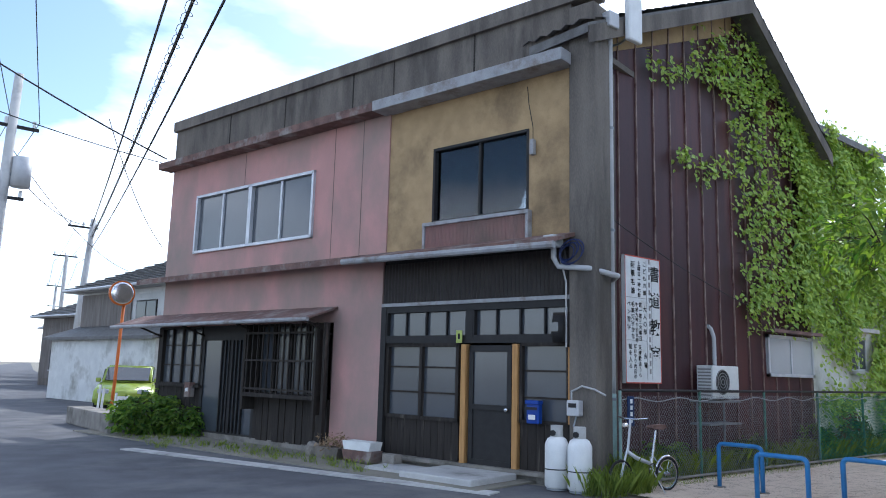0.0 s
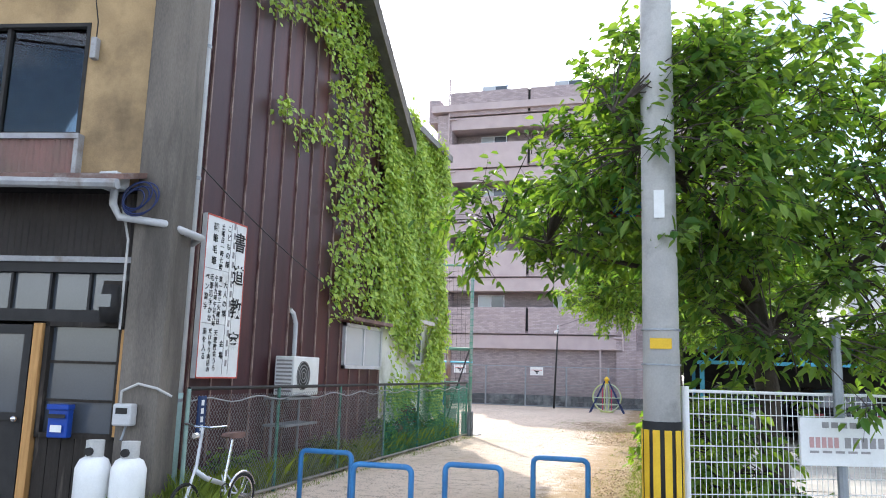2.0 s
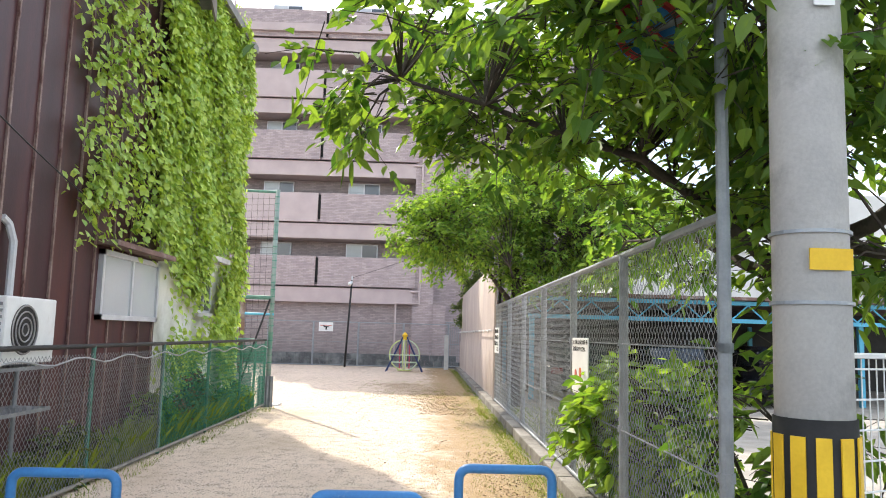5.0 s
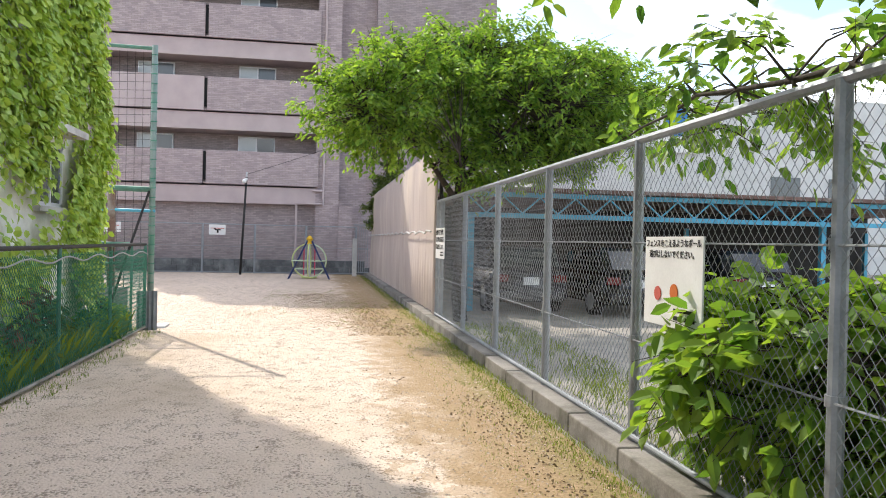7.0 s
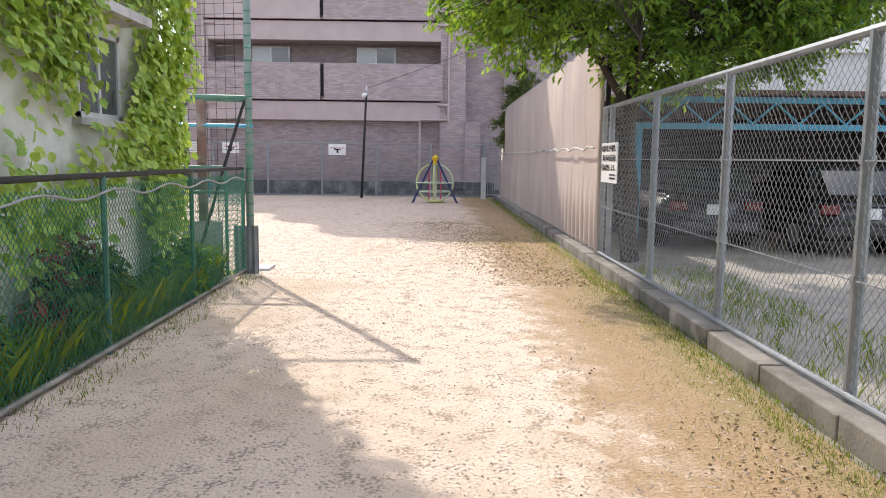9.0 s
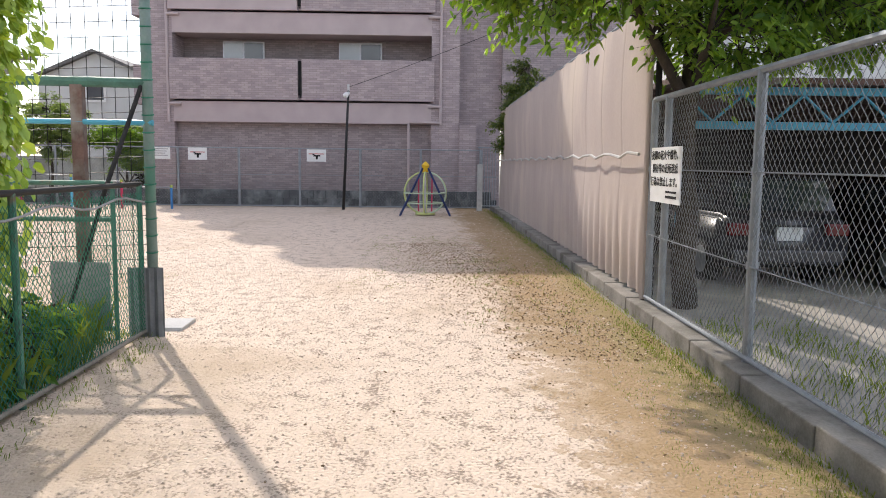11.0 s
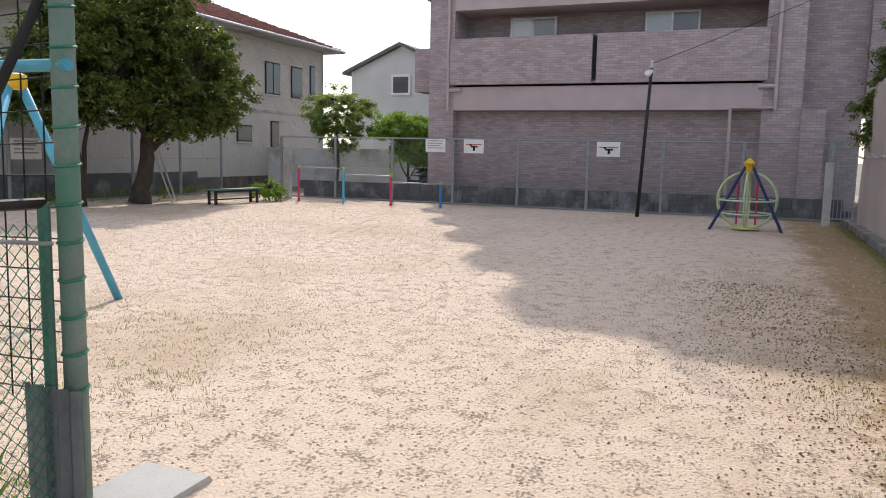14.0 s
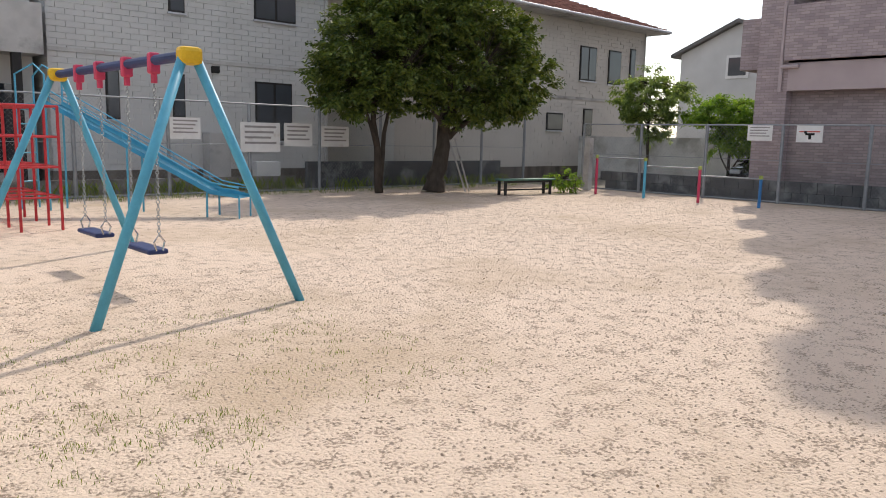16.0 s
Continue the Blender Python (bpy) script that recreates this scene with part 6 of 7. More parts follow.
for z in (0.1, 1.05, 1.36):
    part("frame_rail", T([(0.25, 0, z), (0.25, 1.3, z)], 0.022), GREENPAINT, gt)
part("sheet", B(0.24, 0.26, 0.05, 0.55, 0.1, 0.68), GALV, gt, "grey-green metal sheet")
V, F = chain(1.25, 1.2, 0.07, 0.0024)
o = part("wire_mesh", (V, F), GREENWIRE, gt)
o.matrix_local = pose(0.25, 0.02, 0.1, 0, 0, 90)
bu = thing("bucket", (20.3, 7.95, 0), "grey plastic bucket half hidden in weeds", "bucket")
part("body", T([(0, 0, 0), (0, 0, 0.42)], [0.16, 0.21], 20), PIPEGREY, bu, "", True)
sl = thing("stone_slab", (21.72, 7.5, 0), "flat pale stone slab in the soil", "slab")
part("slab", prism([(-0.25, -0.02), (0.23, -0.02), (0.2, 0.035), (-0.21, 0.03)], -0.22, 0.17), PALECON, sl)

# ---- playground ----
sw = thing("swing_set", (24.16, 0, 0), "swing set with sky-blue legs and two navy seats", "swing")
part("top_bar", T([(0, 11.35, 2.15), (0, 14.75, 2.15)], 0.045, 12), NAVY, sw, "navy blue top bar")
for y, f in ((11.26, 11.03), (14.8, 15.1)):
    part("joint", B(-0.1, 0.1, y - 0.07, y + 0.07, 2.07, 2.22, 0.04), YELLOW, sw, "yellow corner joint")
    for s in (-1, 1):
        part("leg", T([(s * 0.05, y, 2.15), (s * 0.93, f, -0.05)], 0.042, 12), CYAN, sw, "", True)
for y in (12.0, 12.65, 13.4, 14.05):
    hg = part("hanger", B(-0.05, 0.05, y - 0.045, y + 0.045, 2.03, 2.22, 0.02), MAGENTA, sw, "red hanger")
    part("hanger_tip", T([(0, y, 2.05), (0, y, 1.95)], 0.03, 8), MAGENTA, hg)
    bm = bmesh.new()
    z = 1.95
    i = 0
    while z > 0.58:
        ring(bm, (0, y, z - 0.022), 0.016, 0.0045, (1, 0, 0) if i % 2 else (0, 1, 0), (0, 0, 1.0), 8, 4)
        z -= 0.034
        i += 1
    part("chain", bm, GALV, sw, "steel chain")
    part("seat_loop", T([(-0.03, y, 0.42), (-0.05, y, 0.5), (0, y, 0.58), (0.05, y, 0.5), (0.03, y, 0.42)], 0.01, 6), CHROME, sw)
for y in (12.33, 13.73):
    part("seat", B(-0.1, 0.1, y - 0.31, y + 0.31, 0.38, 0.43, 0.02), NAVY, sw, "navy rubber seat")

gj = thing("globe_jungle", (37.5, 5.12, 0), "round multicoloured spinning climbing frame", "climbing frame")
PALEMINT = mat("pale_mint_paint", (0.55, 0.66, 0.50), (0.46, 0.56, 0.42), 6, 0.5, 0.03)
PALELIME = mat("pale_lime_paint", (0.60, 0.66, 0.28), (0.5, 0.56, 0.22), 6, 0.5, 0.03)
for a, mm in ((0, PALELIME), (14, PALEMINT), (95, PALELIME)):
    bm = bmesh.new()
    ring(bm, (0, 0, 0.68), 0.63, 0.024, (math.sin(radians(a)), math.cos(radians(a)), 0), (0, 0, 1), 36, 6)
    part("hoop", bm, mm, gj)
for z in (0.38, 0.68):
    bm = bmesh.new()
    ring(bm, (0, 0, z), math.sqrt(0.63 ** 2 - (z - 0.68) ** 2), 0.02, (1, 0, 0), (0, 1, 0), 36, 6)
    part("hoop", bm, PALEMINT, gj)
part("axle", T([(0, 0, 0.06), (0, 0, 1.5)], 0.028), PIPEGREY, gj)
for s in (-1, 1):
    for d in (-0.3, 0.3):
        part("leg", T([(d * 0.15, s * 0.08, 1.42), (d, s * 0.76, -0.02)], 0.032), NAVY, gj)
    part("inner_bar", T([(0.05, s * 0.2, 0.12), (0.05, s * 0.2, 1.2)], 0.022), MAGENTA, gj)
part("base_ring", T([(0, 0, 0.03), (0, 0, 0.08)], 0.3, 20), PALELIME, gj)
part("cap", T([(0, 0, 1.3), (0, 0, 1.42), (0, 0, 1.5), (0, 0, 1.62)], [0.09, 0.1, 0.13, 0.02], 12), YELLOW, gj)

hb = thing("horizontal_bars", (39.4, 0, 0), "row of three exercise bars on red and blue posts", "exercise bars")
ys, hs = (18.15, 16.56, 14.95, 13.35), (1.08, 1.05, 0.9, 0.74)
for i, y in enumerate(ys):
    p = part("post", T([(0, y, -0.05), (0, y, hs[i] + 0.02)], 0.038, 12), (MAGENTA, CYAN)[i % 2] if i < 3 else BLUEPAINT, hb)
    part("post_cap", T([(0, y, hs[i] - 0.05), (0, y, hs[i] + 0.04)], 0.046, 10), LIME, p)
for i, z in enumerate((1.06, 0.88, 0.7)):
    part("bar", T([(0, ys[i], z), (0, ys[i + 1], z)], 0.016), GALV, hb)
bp = thing("concrete_post", (40.6, 19.35, 0), "square grey concrete boundary post", "post")
part("post", B(-0.1, 0.1, -0.1, 0.1, 0, 1.6, 0.01), PALECON, bp)
bp = thing("concrete_post", (39.9, 3.32, 0), "pale concrete gate post at the park corner", "post")
part("post", B(-0.09, 0.09, -0.09, 0.09, 0, 1.55, 0.01), PALECON, bp)
gg = thing("corner_gate", (40.6, 2.75, 0), "grey barred gate at the park's far corner", "gate")
for i in range(7):
    part("bar", T([(0, i * 0.09, 0.1), (0, i * 0.09, 2.1)], 0.012, 6), GALV, gg)
for z in (0.12, 1.1, 2.1):
    part("rail", B(-0.02, 0.02, -0.04, 0.6, z, z + 0.04), GALV, gg)
lp_ = thing("park_lamp", (39.9, 7.85, 0), "slim dark park lamp with a small white head", "lamp post")
part("post", T([(0, 0.0, 0), (0, -0.18, 3.9)], [0.05, 0.04], 10), DARKFRAME, lp_, "", True)
part("lamp_head", T([(-0.02, -0.18, 3.82), (-0.3, -0.12, 3.72), (-0.42, -0.1, 3.72)], [0.05, 0.09, 0.05], 12), WHITE, lp_, "white lamp head", True)
part("sensor", T([(0, -0.18, 3.9), (0, -0.18, 4.1)], 0.035), PIPEGREY, lp_)

be = thing("park_bench", (36.35, 18.95, 0) + (0, 0, -8), "low backless bench with green slatted seat", "bench")
for i in range(4):
    part("seat_slat", B(0, 1.9, i * 0.1, i * 0.1 + 0.085, 0.4, 0.44, 0.006), GREENPAINT, be)
for x in (0.1, 1.72):
    for y in (0.03, 0.3):
        part("leg", B(x, x + 0.06, y, y + 0.06, 0, 0.4), DARKFRAME, be)
part("stretcher", B(0.1, 1.78, 0.18, 0.22, 0.12, 0.16), DARKFRAME, be)
part("seat_rail", B(0.1, 1.78, 0.05, 0.09, 0.34, 0.4), DARKFRAME, be)
for x, lean in ((36.35, 0.5), (36.5, 0.42)):
    s_ = thing("wooden_stake", (x, 20.6, 0), "pale wooden stake leaning on the trunk", "stake")
    part("stake", T([(0.2, 0, 0), (0.2 - lean, 0.2, 1.5)], 0.025), PALECON, s_)

jg = thing("jungle_gym", (22.6, 17.4, 0), "red steel climbing cube frame", "climbing frame")
for i in range(5):
    for j in range(4):
        part("upright", T([(i * 0.57, j * 0.7, -0.05), (i * 0.57, j * 0.7, 1.85)], 0.022), RED, jg)
for z in (0.5, 0.95, 1.4, 1.85):
    for i in range(5):
        part("rung", T([(i * 0.57, 0, z), (i * 0.57, 2.1, z)], 0.018, 6), RED, jg)
    for j in range(4):
        part("rung", T([(0, j * 0.7, z), (2.28, j * 0.7, z)], 0.018, 6), RED, jg)
yl = thing("ladder_frame", (23.6, 20.6, 0), "lime yellow steel ladder frame", "climbing frame")
for x in (0, 0.35, 0.7, 1.05):
    part("upright", T([(x, 0, 0), (x, 0, 2.5)], 0.025), LIME, yl)
for z in (0.5, 1.0, 1.5, 2.0, 2.5):
    part("rung", T([(0, 0, z), (1.05, 0, z)], 0.02), LIME, yl)

sd_ = thing("slide", (0, 0, 0), "sky-blue steel slide with railed sides", "slide")
a, b = Vector((25.75, 20.6, 1.95)), Vector((27.7, 18.05, 0.42))
d = b - a
s = Vector((-d.y, d.x, 0)).normalized() * 0.24
up = Vector((0, 0, 0.09))
bm = bmesh.new()
vs = [bm.verts.new(p) for p in (a - s + up, a - s, a + s, a + s + up, b - s + up, b - s, b + s, b + s + up)]
for q in ((0, 1, 5, 4), (1, 2, 6, 5), (2, 3, 7, 6)):
    bm.faces.new([vs[i] for i in q])
end = b + Vector((d.x, d.y, 0)).normalized() * 0.55
v2 = [bm.verts.new(p) for p in (end - s + up * 0.6 - Vector((0, 0, 0.06)), end - s - Vector((0, 0, 0.06)), end + s - Vector((0, 0, 0.06)), end + s + up * 0.6 - Vector((0, 0, 0.06)))]
for q in range(3):
    bm.faces.new((vs[4 + q], vs[5 + q], v2[q + 1], v2[q]))
bmesh.ops.solidify(bm, geom=bm.faces[:], thickness=0.015)
part("chute", bm, CYAN, sd_, "sky-blue chute")
for k in (-1, 1):
    part("side_rail", T([a + s * k * 1.05 + up * 3.4, b + s * k * 1.05 + up * 2.4, end + s * k * 1.05 + up * 1.4], 0.013, 8), CYAN, sd_)
    for i in range(9):
        p = a.lerp(b, (i + 0.3) / 9) + s * k * 1.05
        part("rail_post", T([p + up * 0.2, p + up * 2.9], 0.007, 6), CYAN, sd_)
    part("lower_rail", T([a + s * k * 1.05 + up * 2.1, b + s * k * 1.05 + up * 1.6, end + s * k * 1.05 + up * 1.0], 0.009, 6), CYAN, sd_)
    for f, zz in ((0.0, 0), (0.5, 0), (0.98, 0)):
        p = a.lerp(b, f) + s * k
        part("leg", T([p, (p.x, p.y, 0)], 0.02, 8), CYAN, sd_)
    part("end_leg", T([end + s * k - Vector((0, 0, 0.05)), (end.x + s.x * k, end.y + s.y * k, 0)], 0.016, 8), CYAN, sd_)
    top = a - Vector((d.x, d.y, 0)).normalized() * 0.6 + s * k
    part("hand_loop", T([a + s * k, a + s * k + Vector((0, 0, 0.55)), (a + top) / 2 + Vector((0, 0, 0.75)), top + Vector((0, 0, 0.55)), (top.x, top.y, 0)], 0.018, 8), CYAN, sd_)
for i in range(7):
    p = a - Vector((d.x, d.y, 0)).normalized() * 0.6
    part("ladder_rung", T([p - s + Vector((0, 0, -1.7 + i * 0.27)), p + s + Vector((0, 0, -1.7 + i * 0.27))], 0.014, 6), CYAN, sd_)
part("platform", B(-0.3, 0.3, -0.26, 0.26, -0.02, 0.02, 0, Matrix.Translation(a - Vector((d.x, d.y, 0)).normalized() * 0.3) @ Matrix.Rotation(math.atan2(d.y, d.x), 4, "Z")), CYAN, sd_)


# ---- houses round the park ----
def sided_house(m, w, depth, h, material, label, wins, roofmat, roof=True, overhang=0.6, base=DARKCON, pitch=0.42):
    """A house whose front runs along local x at y = 0; wins: (x0, x1, z0, z1, panes)."""
    hs = thing("house", m, label, "house")
    part("wall", B(0, w, 0.03, depth, 0.45, h), material, hs)
    part("foundation", B(-0.01, w + 0.01, 0.02, depth, -0.05, 0.45), base, hs)
    V, F = [], []
    n = int((h - 0.5) / 0.15)
    bm = bmesh.new()
    for i in range(n):
        z = 0.46 + i * 0.15
        x = -0.012 - 0.23 * (i % 2)
        while x < w:
            box(bm, max(x, -0.012), min(x + 0.452, w + 0.012), 0.004 * ((i + int(x * 3)) % 3), 0.03, z, z + 0.138)
            x += 0.46
        box(bm, -0.02 + 0.006 * (i % 2), 0.0, 0.0, depth, z, z + 0.138)
        box(bm, w, w + 0.02 - 0.006 * (i % 2), 0.0, depth, z, z + 0.138)
    o = part("siding", bm, material, hs)
    o["kind"] = "stuff"
    for x0, x1, z0, z1, k in wins:
        wn_ = part("window", B(x0, x1, -0.04, 0.02, z0, z1), DARKFRAME, hs)
        for i in range(k):
            a = x0 + (x1 - x0) * i / k
            part("pane", B(a + 0.05, a + (x1 - x0) / k - 0.03, -0.05, -0.042, z0 + 0.06, z1 - 0.06), GLASS_MID, wn_)
        part("window_sill", B(x0 - 0.04, x1 + 0.04, -0.08, 0.0, z0 - 0.05, z0), ALU, wn_)
    if roof:
        ov, r = overhang, pitch
        ridge = h + (depth / 2 + ov) * r
        part("eave_slab", B(-ov, w + ov, -ov, depth + ov, h, h + 0.14), PALECON, hs)
        bm = bmesh.new()
        in_ = depth / 2
        c = [bm.verts.new(p) for p in ((-ov, -ov, h + 0.14), (w + ov, -ov, h + 0.14), (w + ov, depth + ov, h + 0.14), (-ov, depth + ov, h + 0.14), (in_, depth / 2, ridge), (w - in_, depth / 2, ridge))]
        for q in ((0, 1, 5, 4), (1, 2, 5), (2, 3, 4, 5), (3, 0, 4)):
            bm.faces.new([c[i] for i in q])
        part("roof", bm, roofmat, hs)
        bm = bmesh.new()
        run = depth / 2 + ov
        rows = int(run / 0.3)
        for i in range(rows):
            f = i / rows
            y, z = -ov + run * f, h + 0.17 + (ridge - h - 0.14) * f
            x0, x1 = -ov + (in_ + ov) * f, w + ov - (in_ + ov) * f
            k = int((x1 - x0) / 0.3)
            for j in range(k):
                x = x0 + j * 0.3
                box(bm, x, x + 0.28, y, y + 0.29, z, z + 0.03)
        o = part("roof_tiles", bm, roofmat, hs)
        o["kind"] = "stuff"
        part("gutter", T([(-ov, -ov - 0.06, h + 0.08), (w + ov, -ov - 0.06, h + 0.08)], 0.06), ALU, hs)
    part("drainpipe", T([(w - 0.12, -0.06, 0.1), (w - 0.12, -0.06, h)], 0.035), PALECON, hs)
    return hs


na = sided_house(pose(27.2, 26, 0), 8.3, 8, 6.3, SIDING, "pale grey sided two-storey house behind the park", [(5.7, 7.1, 4.85, 6.1, 2), (5.7, 6.95, 1.3, 3.05, 2), (1.35, 1.7, 1.8, 3.1, 1), (3.15, 3.5, 1.9, 3.1, 1), (3.1, 3.55, 4.75, 5.3, 1)], GREYTILE)
part("floor_band", B(-0.02, 8.32, -0.03, 0.0, 3.45, 3.55), PALECON, na)
part("vent", B(4.3, 4.55, -0.08, 0, 3.2, 3.4, 0.02), DARKFRAME, na)
part("meter_box", B(2.75, 2.95, -0.1, 0, 2.1, 2.45, 0.01), PALECON, na)
part("store_cabinet", B(4.0, 4.65, -0.45, 0, 0.05, 1.5, 0.01), PALECON, na)
nb = thing("house", (20.0, 26.6, 0), "dark-porched pale house at the park's edge", "house")
part("wall", B(0, 7.0, 0, 7, 0, 6.5), SIDING, nb)
part("balcony", B(2.5, 7.0, -1.0, 0.0, 3.3, 4.5), PALECON, nb)
part("porch_post", B(6.3, 6.5, -1.0, -0.8, 0, 3.3), DARKFRAME, nb)
part("window", B(5.2, 6.6, -0.03, 0.02, 0.4, 2.6), GLASS_DARK, nb)
ea = sided_house(pose(37.5, 25, 0), 14.6, 8, 6.35, SIDING_WARM, "beige two-storey house with red-brown tiled roof", [(9.8, 10.9, 4.0, 5.4, 2), (11.8, 12.7, 3.95, 5.4, 1), (10.2, 10.8, 0.7, 2.85, 1), (7.8, 8.8, 1.9, 2.6, 1), (13.4, 13.8, 3.95, 5.6, 1)], ROOFTILE, overhang=0.75)
part("floor_band", B(-0.02, 14.62, -0.03, 0.0, 3.2, 3.3), PALECON, ea)
ga = thing("house", (60, 24.5, 0), "distant grey gabled house with white window frames", "house")
part("wall", prism([(-3.3, 0), (3.3, 0), (3.3, 6.3), (0, 7.7), (-3.3, 6.3)], 0, 9, Matrix.Rotation(radians(-90), 4, "Z")), SIDING, ga)
part("wing_wall", B(-0.6, 8, -6.2, -3.3, 0, 4.9), SIDING, ga)
part("wing_roof", prism([(-1.2, 4.75), (8.4, 5.5), (8.4, 5.65), (-1.2, 4.9)], -6.6, -3.3), GREYTILE, ga)
for k in (-1, 1):
    part("roof_slope", prism([(0, 7.72), (k * 3.75, 6.12), (k * 3.75, 6.3), (0, 7.92)], -0.35, 9.3, Matrix.Rotation(radians(-90), 4, "Z")), GREYTILE, ga)
for y, z, w, h in ((0.0, 4.9, 1.25, 1.2), (-4.9, 3.0, 1.3, 1.2)):
    x = -0.04 if y > -3 else -0.64
    w_ = part("window", B(x - 0.04, x + 0.04, y - w / 2, y + w / 2, z, z + h), WHITE, ga, "white window frame")
    part("pane", B(x - 0.055, x - 0.042, y - w / 2 + 0.14, y + w / 2 - 0.14, z + 0.14, z + h - 0.14), GLASS_MID, w_)
oac = thing("air_conditioner", (32.6, 25.4, 0), "white outdoor air conditioner beside the pale house", "air conditioner")
part("case", B(0, 0.8, 0, 0.3, 0.1, 0.68, 0.02), WHITE, oac)
part("foot_block", B(0.05, 0.75, 0.05, 0.25, 0, 0.1), BLACK, oac)
bw = alone("garden_wall", B(33.2, 41.2, 23.6, 23.75, 0, 0.75), BLOCK, "low dark garden wall behind the park fence", "wall", "structure")
alone("yard_wall", B(47.5, 47.7, 15.8, 25, 0, 1.7), PLASTER, "pale yard wall behind the gardens", "wall", "structure")
gh = alone("garden_kerb", B(20.4, 33.2, 24.2, 24.35, 0, 0.32), CONCRETE, "low concrete kerb before the pale house", "kerb", "structure")

# ---- the street beyond the shop ----
utility_pole(9.6, 40.5, 8.6, 0.17, "grey concrete street pole carrying wires", True, 0.45, ((8.1, 0.7),))
utility_pole(3.7, 26.0, 10.2, 0.17, "tall street pole with cross arms and transformer", False, 0.2, ((8.5, 0.9), (6.3, 0.7)))
for k, (x, y) in enumerate(((4.9, 52.0), (8.7, 72), (13, 95), (18.5, 124), (12.8, 58), (17.5, 82), (24, 112))):
    utility_pole(x, y, 9.5 - 0.15 * k, 0.15, "distant grey street pole", False, 0.1, ((8.8, 0.8),))
tr = thing("transformer", (4.25, 25.95, 6.7), "grey drum transformer on the street pole", "transformer")
part("drum", T([(0, 0, 0), (0, 0, 0.9)], 0.28, 16), PIPEGREY, tr, "", True)
part("bracket", B(-0.5, 0, -0.04, 0.04, 0.3, 0.4), GALV, tr)
mi = thing("traffic_mirror", (6.75, 23.5, 0), "orange post with a round convex traffic mirror", "traffic mirror")
part("post", T([(0, 0, 0), (0.05, 0, 1.0), (0.12, 0, 3.9)], 0.045, 12), ORANGE, mi, "", True)
part("rim", T([(0.0, -0.12, 3.55), (0.0, -0.02, 3.55)], 0.36, 28), ORANGE, mi)
bm = bmesh.new()
bmesh.ops.create_uvsphere(bm, u_segments=28, v_segments=14, radius=0.32, matrix=Matrix.Translation((0, -0.12, 3.55)) @ Matrix.Diagonal((1, 0.2, 1, 1)))
part("mirror_glass", bm, CHROME, mi, "convex mirror", True)
pw = thing("planter_wall", (5.6, 18.6, 0), "low concrete planter edge at the street corner", "planter")
part("edge", B(-0.3, 0.25, 0, 3.6, 0, 0.42, 0.02), CONCRETE, pw)
for i in range(4):
    w_ = thing("white_stake", (5.75 + 0.2 * i, 21.2 + 0.4 * (i % 2), 0), "short white plastic stake by the mirror", "stake")
    part("stake", T([(0, 0, 0), (0.05, 0, 1.0 - 0.1 * i)], 0.03, 8), WHITE, w_)
WORNBOARD = mat("worn_grey_boards", (0.23, 0.205, 0.185), (0.13, 0.115, 0.105), 2, 0.9, 0.2, stretch=(3, 3, 0.4))
st1 = sided_house(pose(9.2, 37.5, 0, 0, 0, -80), 9, 9, 4.6, SIDING, "white street house behind the green car", [(5.0, 6.6, 2.9, 4.1, 2)], GREYTILE, pitch=0.5)
for k, (x, y, h) in enumerate(((10.6, 48.5, 4.4), (13.5, 62, 5.2), (17, 78, 4.8), (21.5, 97, 5.4), (28, 125, 5.0))):
    sided_house(pose(x + 1.2, y + 9, 0, 0, 0, -78), 10, 8, h, WORNBOARD if k % 2 == 0 else SIDING_WARM, "old tiled street house farther along", [(1.5, 3.2, 1, 2.3, 2), (5.5, 7.2, h - 1.6, h - 0.5, 2)], GREYTILE, pitch=0.5)
for k, (x, y, h) in enumerate(((-3.4, 40, 3.6), (-0.5, 58, 4.2), (4.0, 80, 4.4), (9.0, 104, 5.0), (16, 136, 5.0))):
    sided_house(pose(x - 0.4, y, 0, 0, 0, 102), 13, 8, h, PLASTER if k % 2 == 0 else SIDING_WARM, "plain street building across the road", [(2, 4, 1.2, 2.4, 2)], GREYTILE, roof=k > 0, pitch=0.4)
part("lean_to_roof", prism([(-1.5, 2.45), (0.05, 3.0), (0.05, 3.12), (-1.5, 2.57)], -9.2, 0.2, Matrix(((0, -1, 0, 0), (1, 0, 0, 0), (0, 0, 1, 0), (0, 0, 0, 1)))), GREYTILE, st1, "dark tiled lean-to roof")
part("lean_to_wall", B(0.1, 8.9, -1.2, -0.02, 0, 2.5), PLASTER, st1, "pale lean-to wall")
part("upper_boarding", B(0.1, 4.6, -0.06, -0.022, 3.1, 4.5), WORNBOARD, st1, "grey boarded upper wall")
cf2 = car(pose(14.0, 92, 0, 0, 0, -100), paint("white_car_paint", (0.7, 0.7, 0.7)), "white car far along the street")


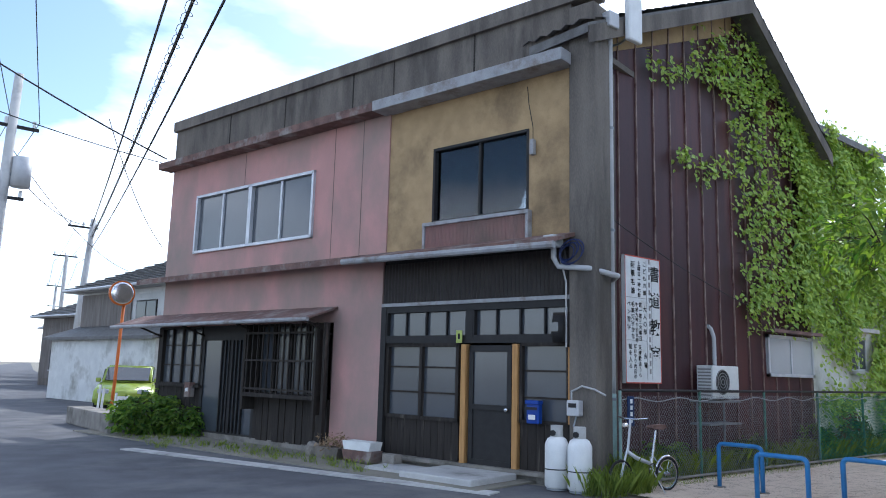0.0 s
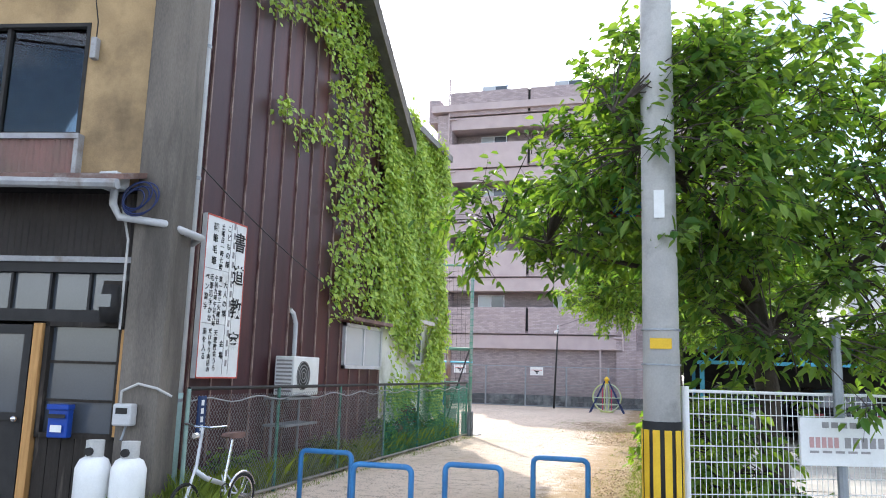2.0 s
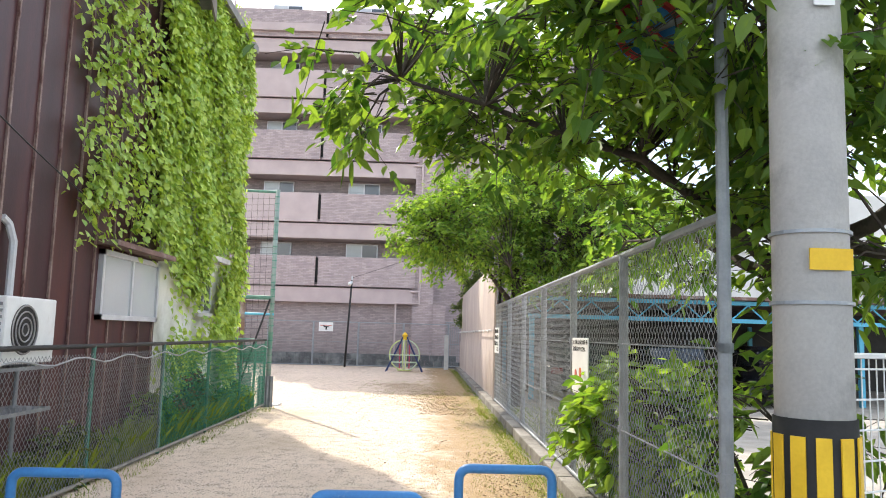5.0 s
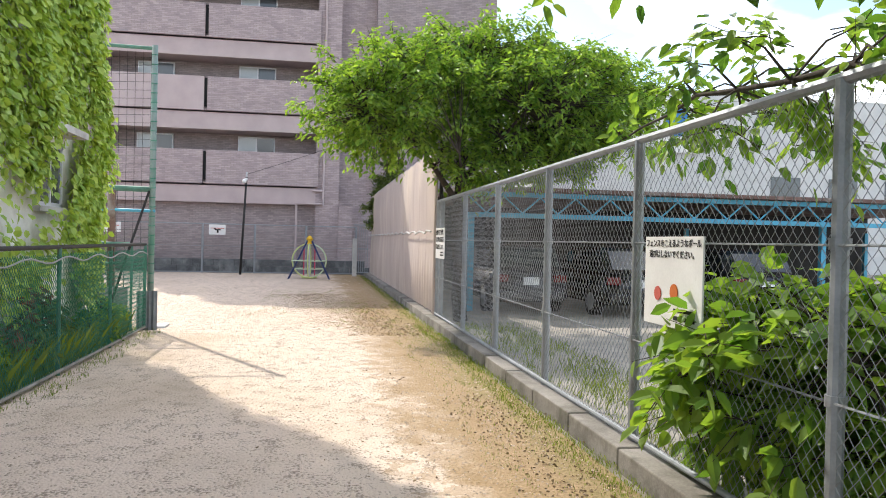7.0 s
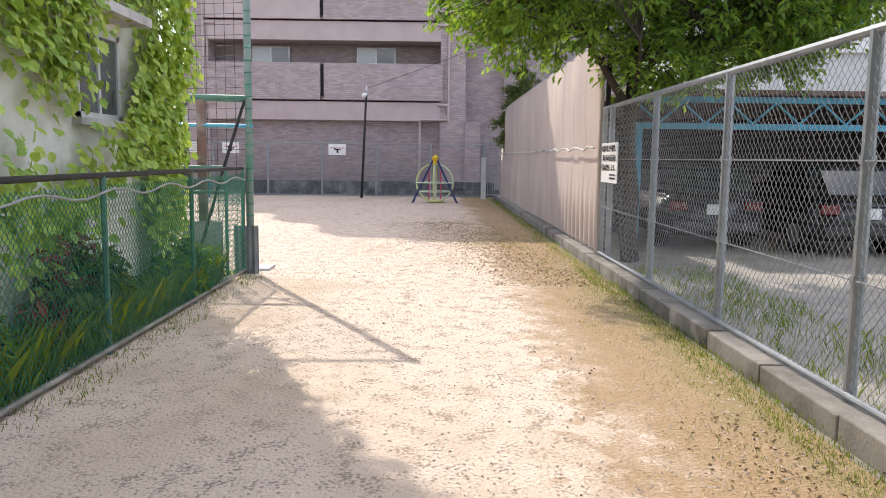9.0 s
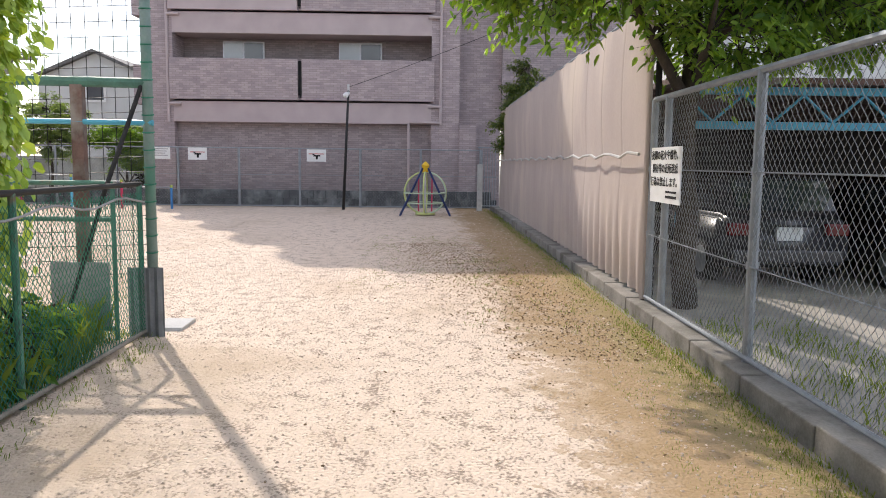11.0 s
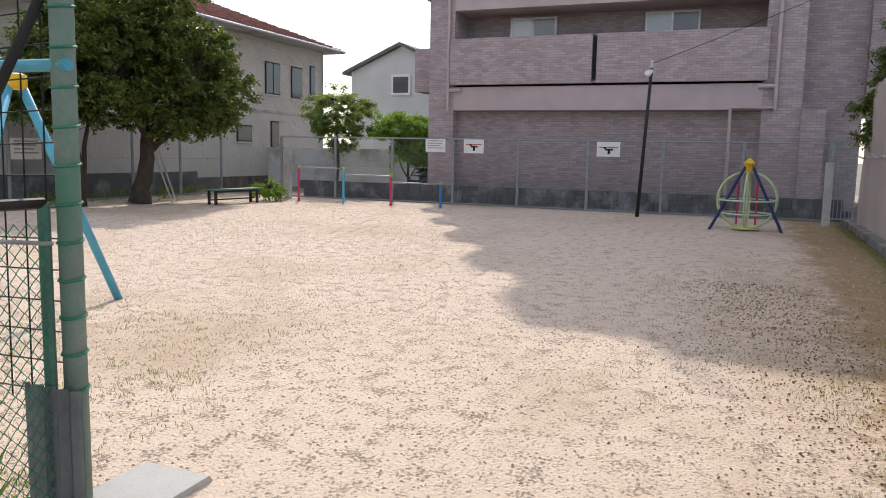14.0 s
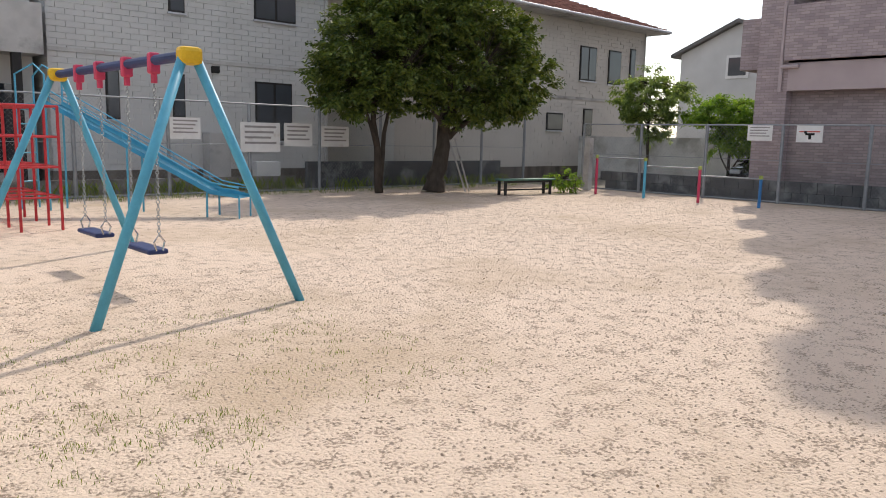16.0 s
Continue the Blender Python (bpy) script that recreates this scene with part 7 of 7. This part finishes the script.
def wire(p, q, sag, r, label, curl=False):
    pts = []
    for i in range(25):
        f = i / 24
        v = Vector(p).lerp(Vector(q), f)
        v.z -= sag * 4 * f * (1 - f)
        pts.append(v)
    w = alone("overhead_cable", T(pts, r, 5), DARKFRAME, label, "cable", "", "overhead cables")
    if curl:
        hp = []
        for i in range(700):
            f = i / 699
            v = Vector(p).lerp(Vector(q), f)
            v.z -= sag * 4 * f * (1 - f)
            hp.append(v + Vector((math.cos(i * 0.9), 0, math.sin(i * 0.9))) * 0.09)
        part("spiral_hanger", T(hp, 0.007, 3), DARKFRAME, w)
    return w


P1 = (10.0, 40.5, 8.3)
wire((-0.1, -6, 8.4), P1, 0.5, 0.025, "thick black overhead cable along the street")
wire((0.34, -6, 7.9), (10.05, 40.5, 7.7), 0.5, 0.03, "thick black overhead cable with spiral hanger", True)
wire((0.8, -6, 7.7), (10.1, 40.5, 7.2), 0.6, 0.022, "black overhead cable sagging along the street")
for dx in (-0.7, 0.0, 0.8):
    wire((dx * 1.2 - 3.5, -8, 9.0), (3.8 + dx, 26, 8.8), 0.4, 0.012, "thin overhead wire along the street")
    wire((3.8 + dx, 26, 8.8), (4.9 + dx, 52, 9.2), 0.3, 0.012, "thin overhead wire along the street")
    wire((4.9 + dx, 52, 9.2), (8.7 + dx, 72, 9.1), 0.3, 0.012, "thin overhead wire along the street")
    wire((8.7 + dx, 72, 9.1), (13 + dx, 95, 9.0), 0.3, 0.012, "thin overhead wire along the street")
    wire((10.0 + dx, 40.5, 8.2), (12.8 + dx, 58, 8.4), 0.3, 0.014, "thin overhead wire along the street")
    wire((12.8 + dx, 58, 8.4), (17.5 + dx, 82, 8.3), 0.3, 0.014, "thin overhead wire along the street")
wire((3.8, 26, 7.4), P1, 0.5, 0.018, "overhead cable crossing the street")
wire((3.9, 26, 7.9), (13, 44, 6.6), 0.6, 0.015, "overhead cable crossing to a house")
wire((-1.2, 18, 9.3), (6.3, 19.2, 6.6), 0.2, 0.02, "service cable joined to the shop's corner")
wire((-3.0, 18, 8.0), (6.3, 19.3, 6.5), 0.3, 0.012, "thin service cable to the shop's corner")
wire((4.6, 18.2, 7.0), (6.4, 19.3, 4.4), 0.3, 0.01, "drooping thin cable by the shop's corner")
wire((9.15, 7.7, 3.9), (13.3, 7.85, 2.9), 0.08, 0.008, "thin black cable across the maroon wall")
wire((36, -6, 9.5), (39.9, 7.7, 4.0), 0.3, 0.008, "thin wire up from the park lamp")
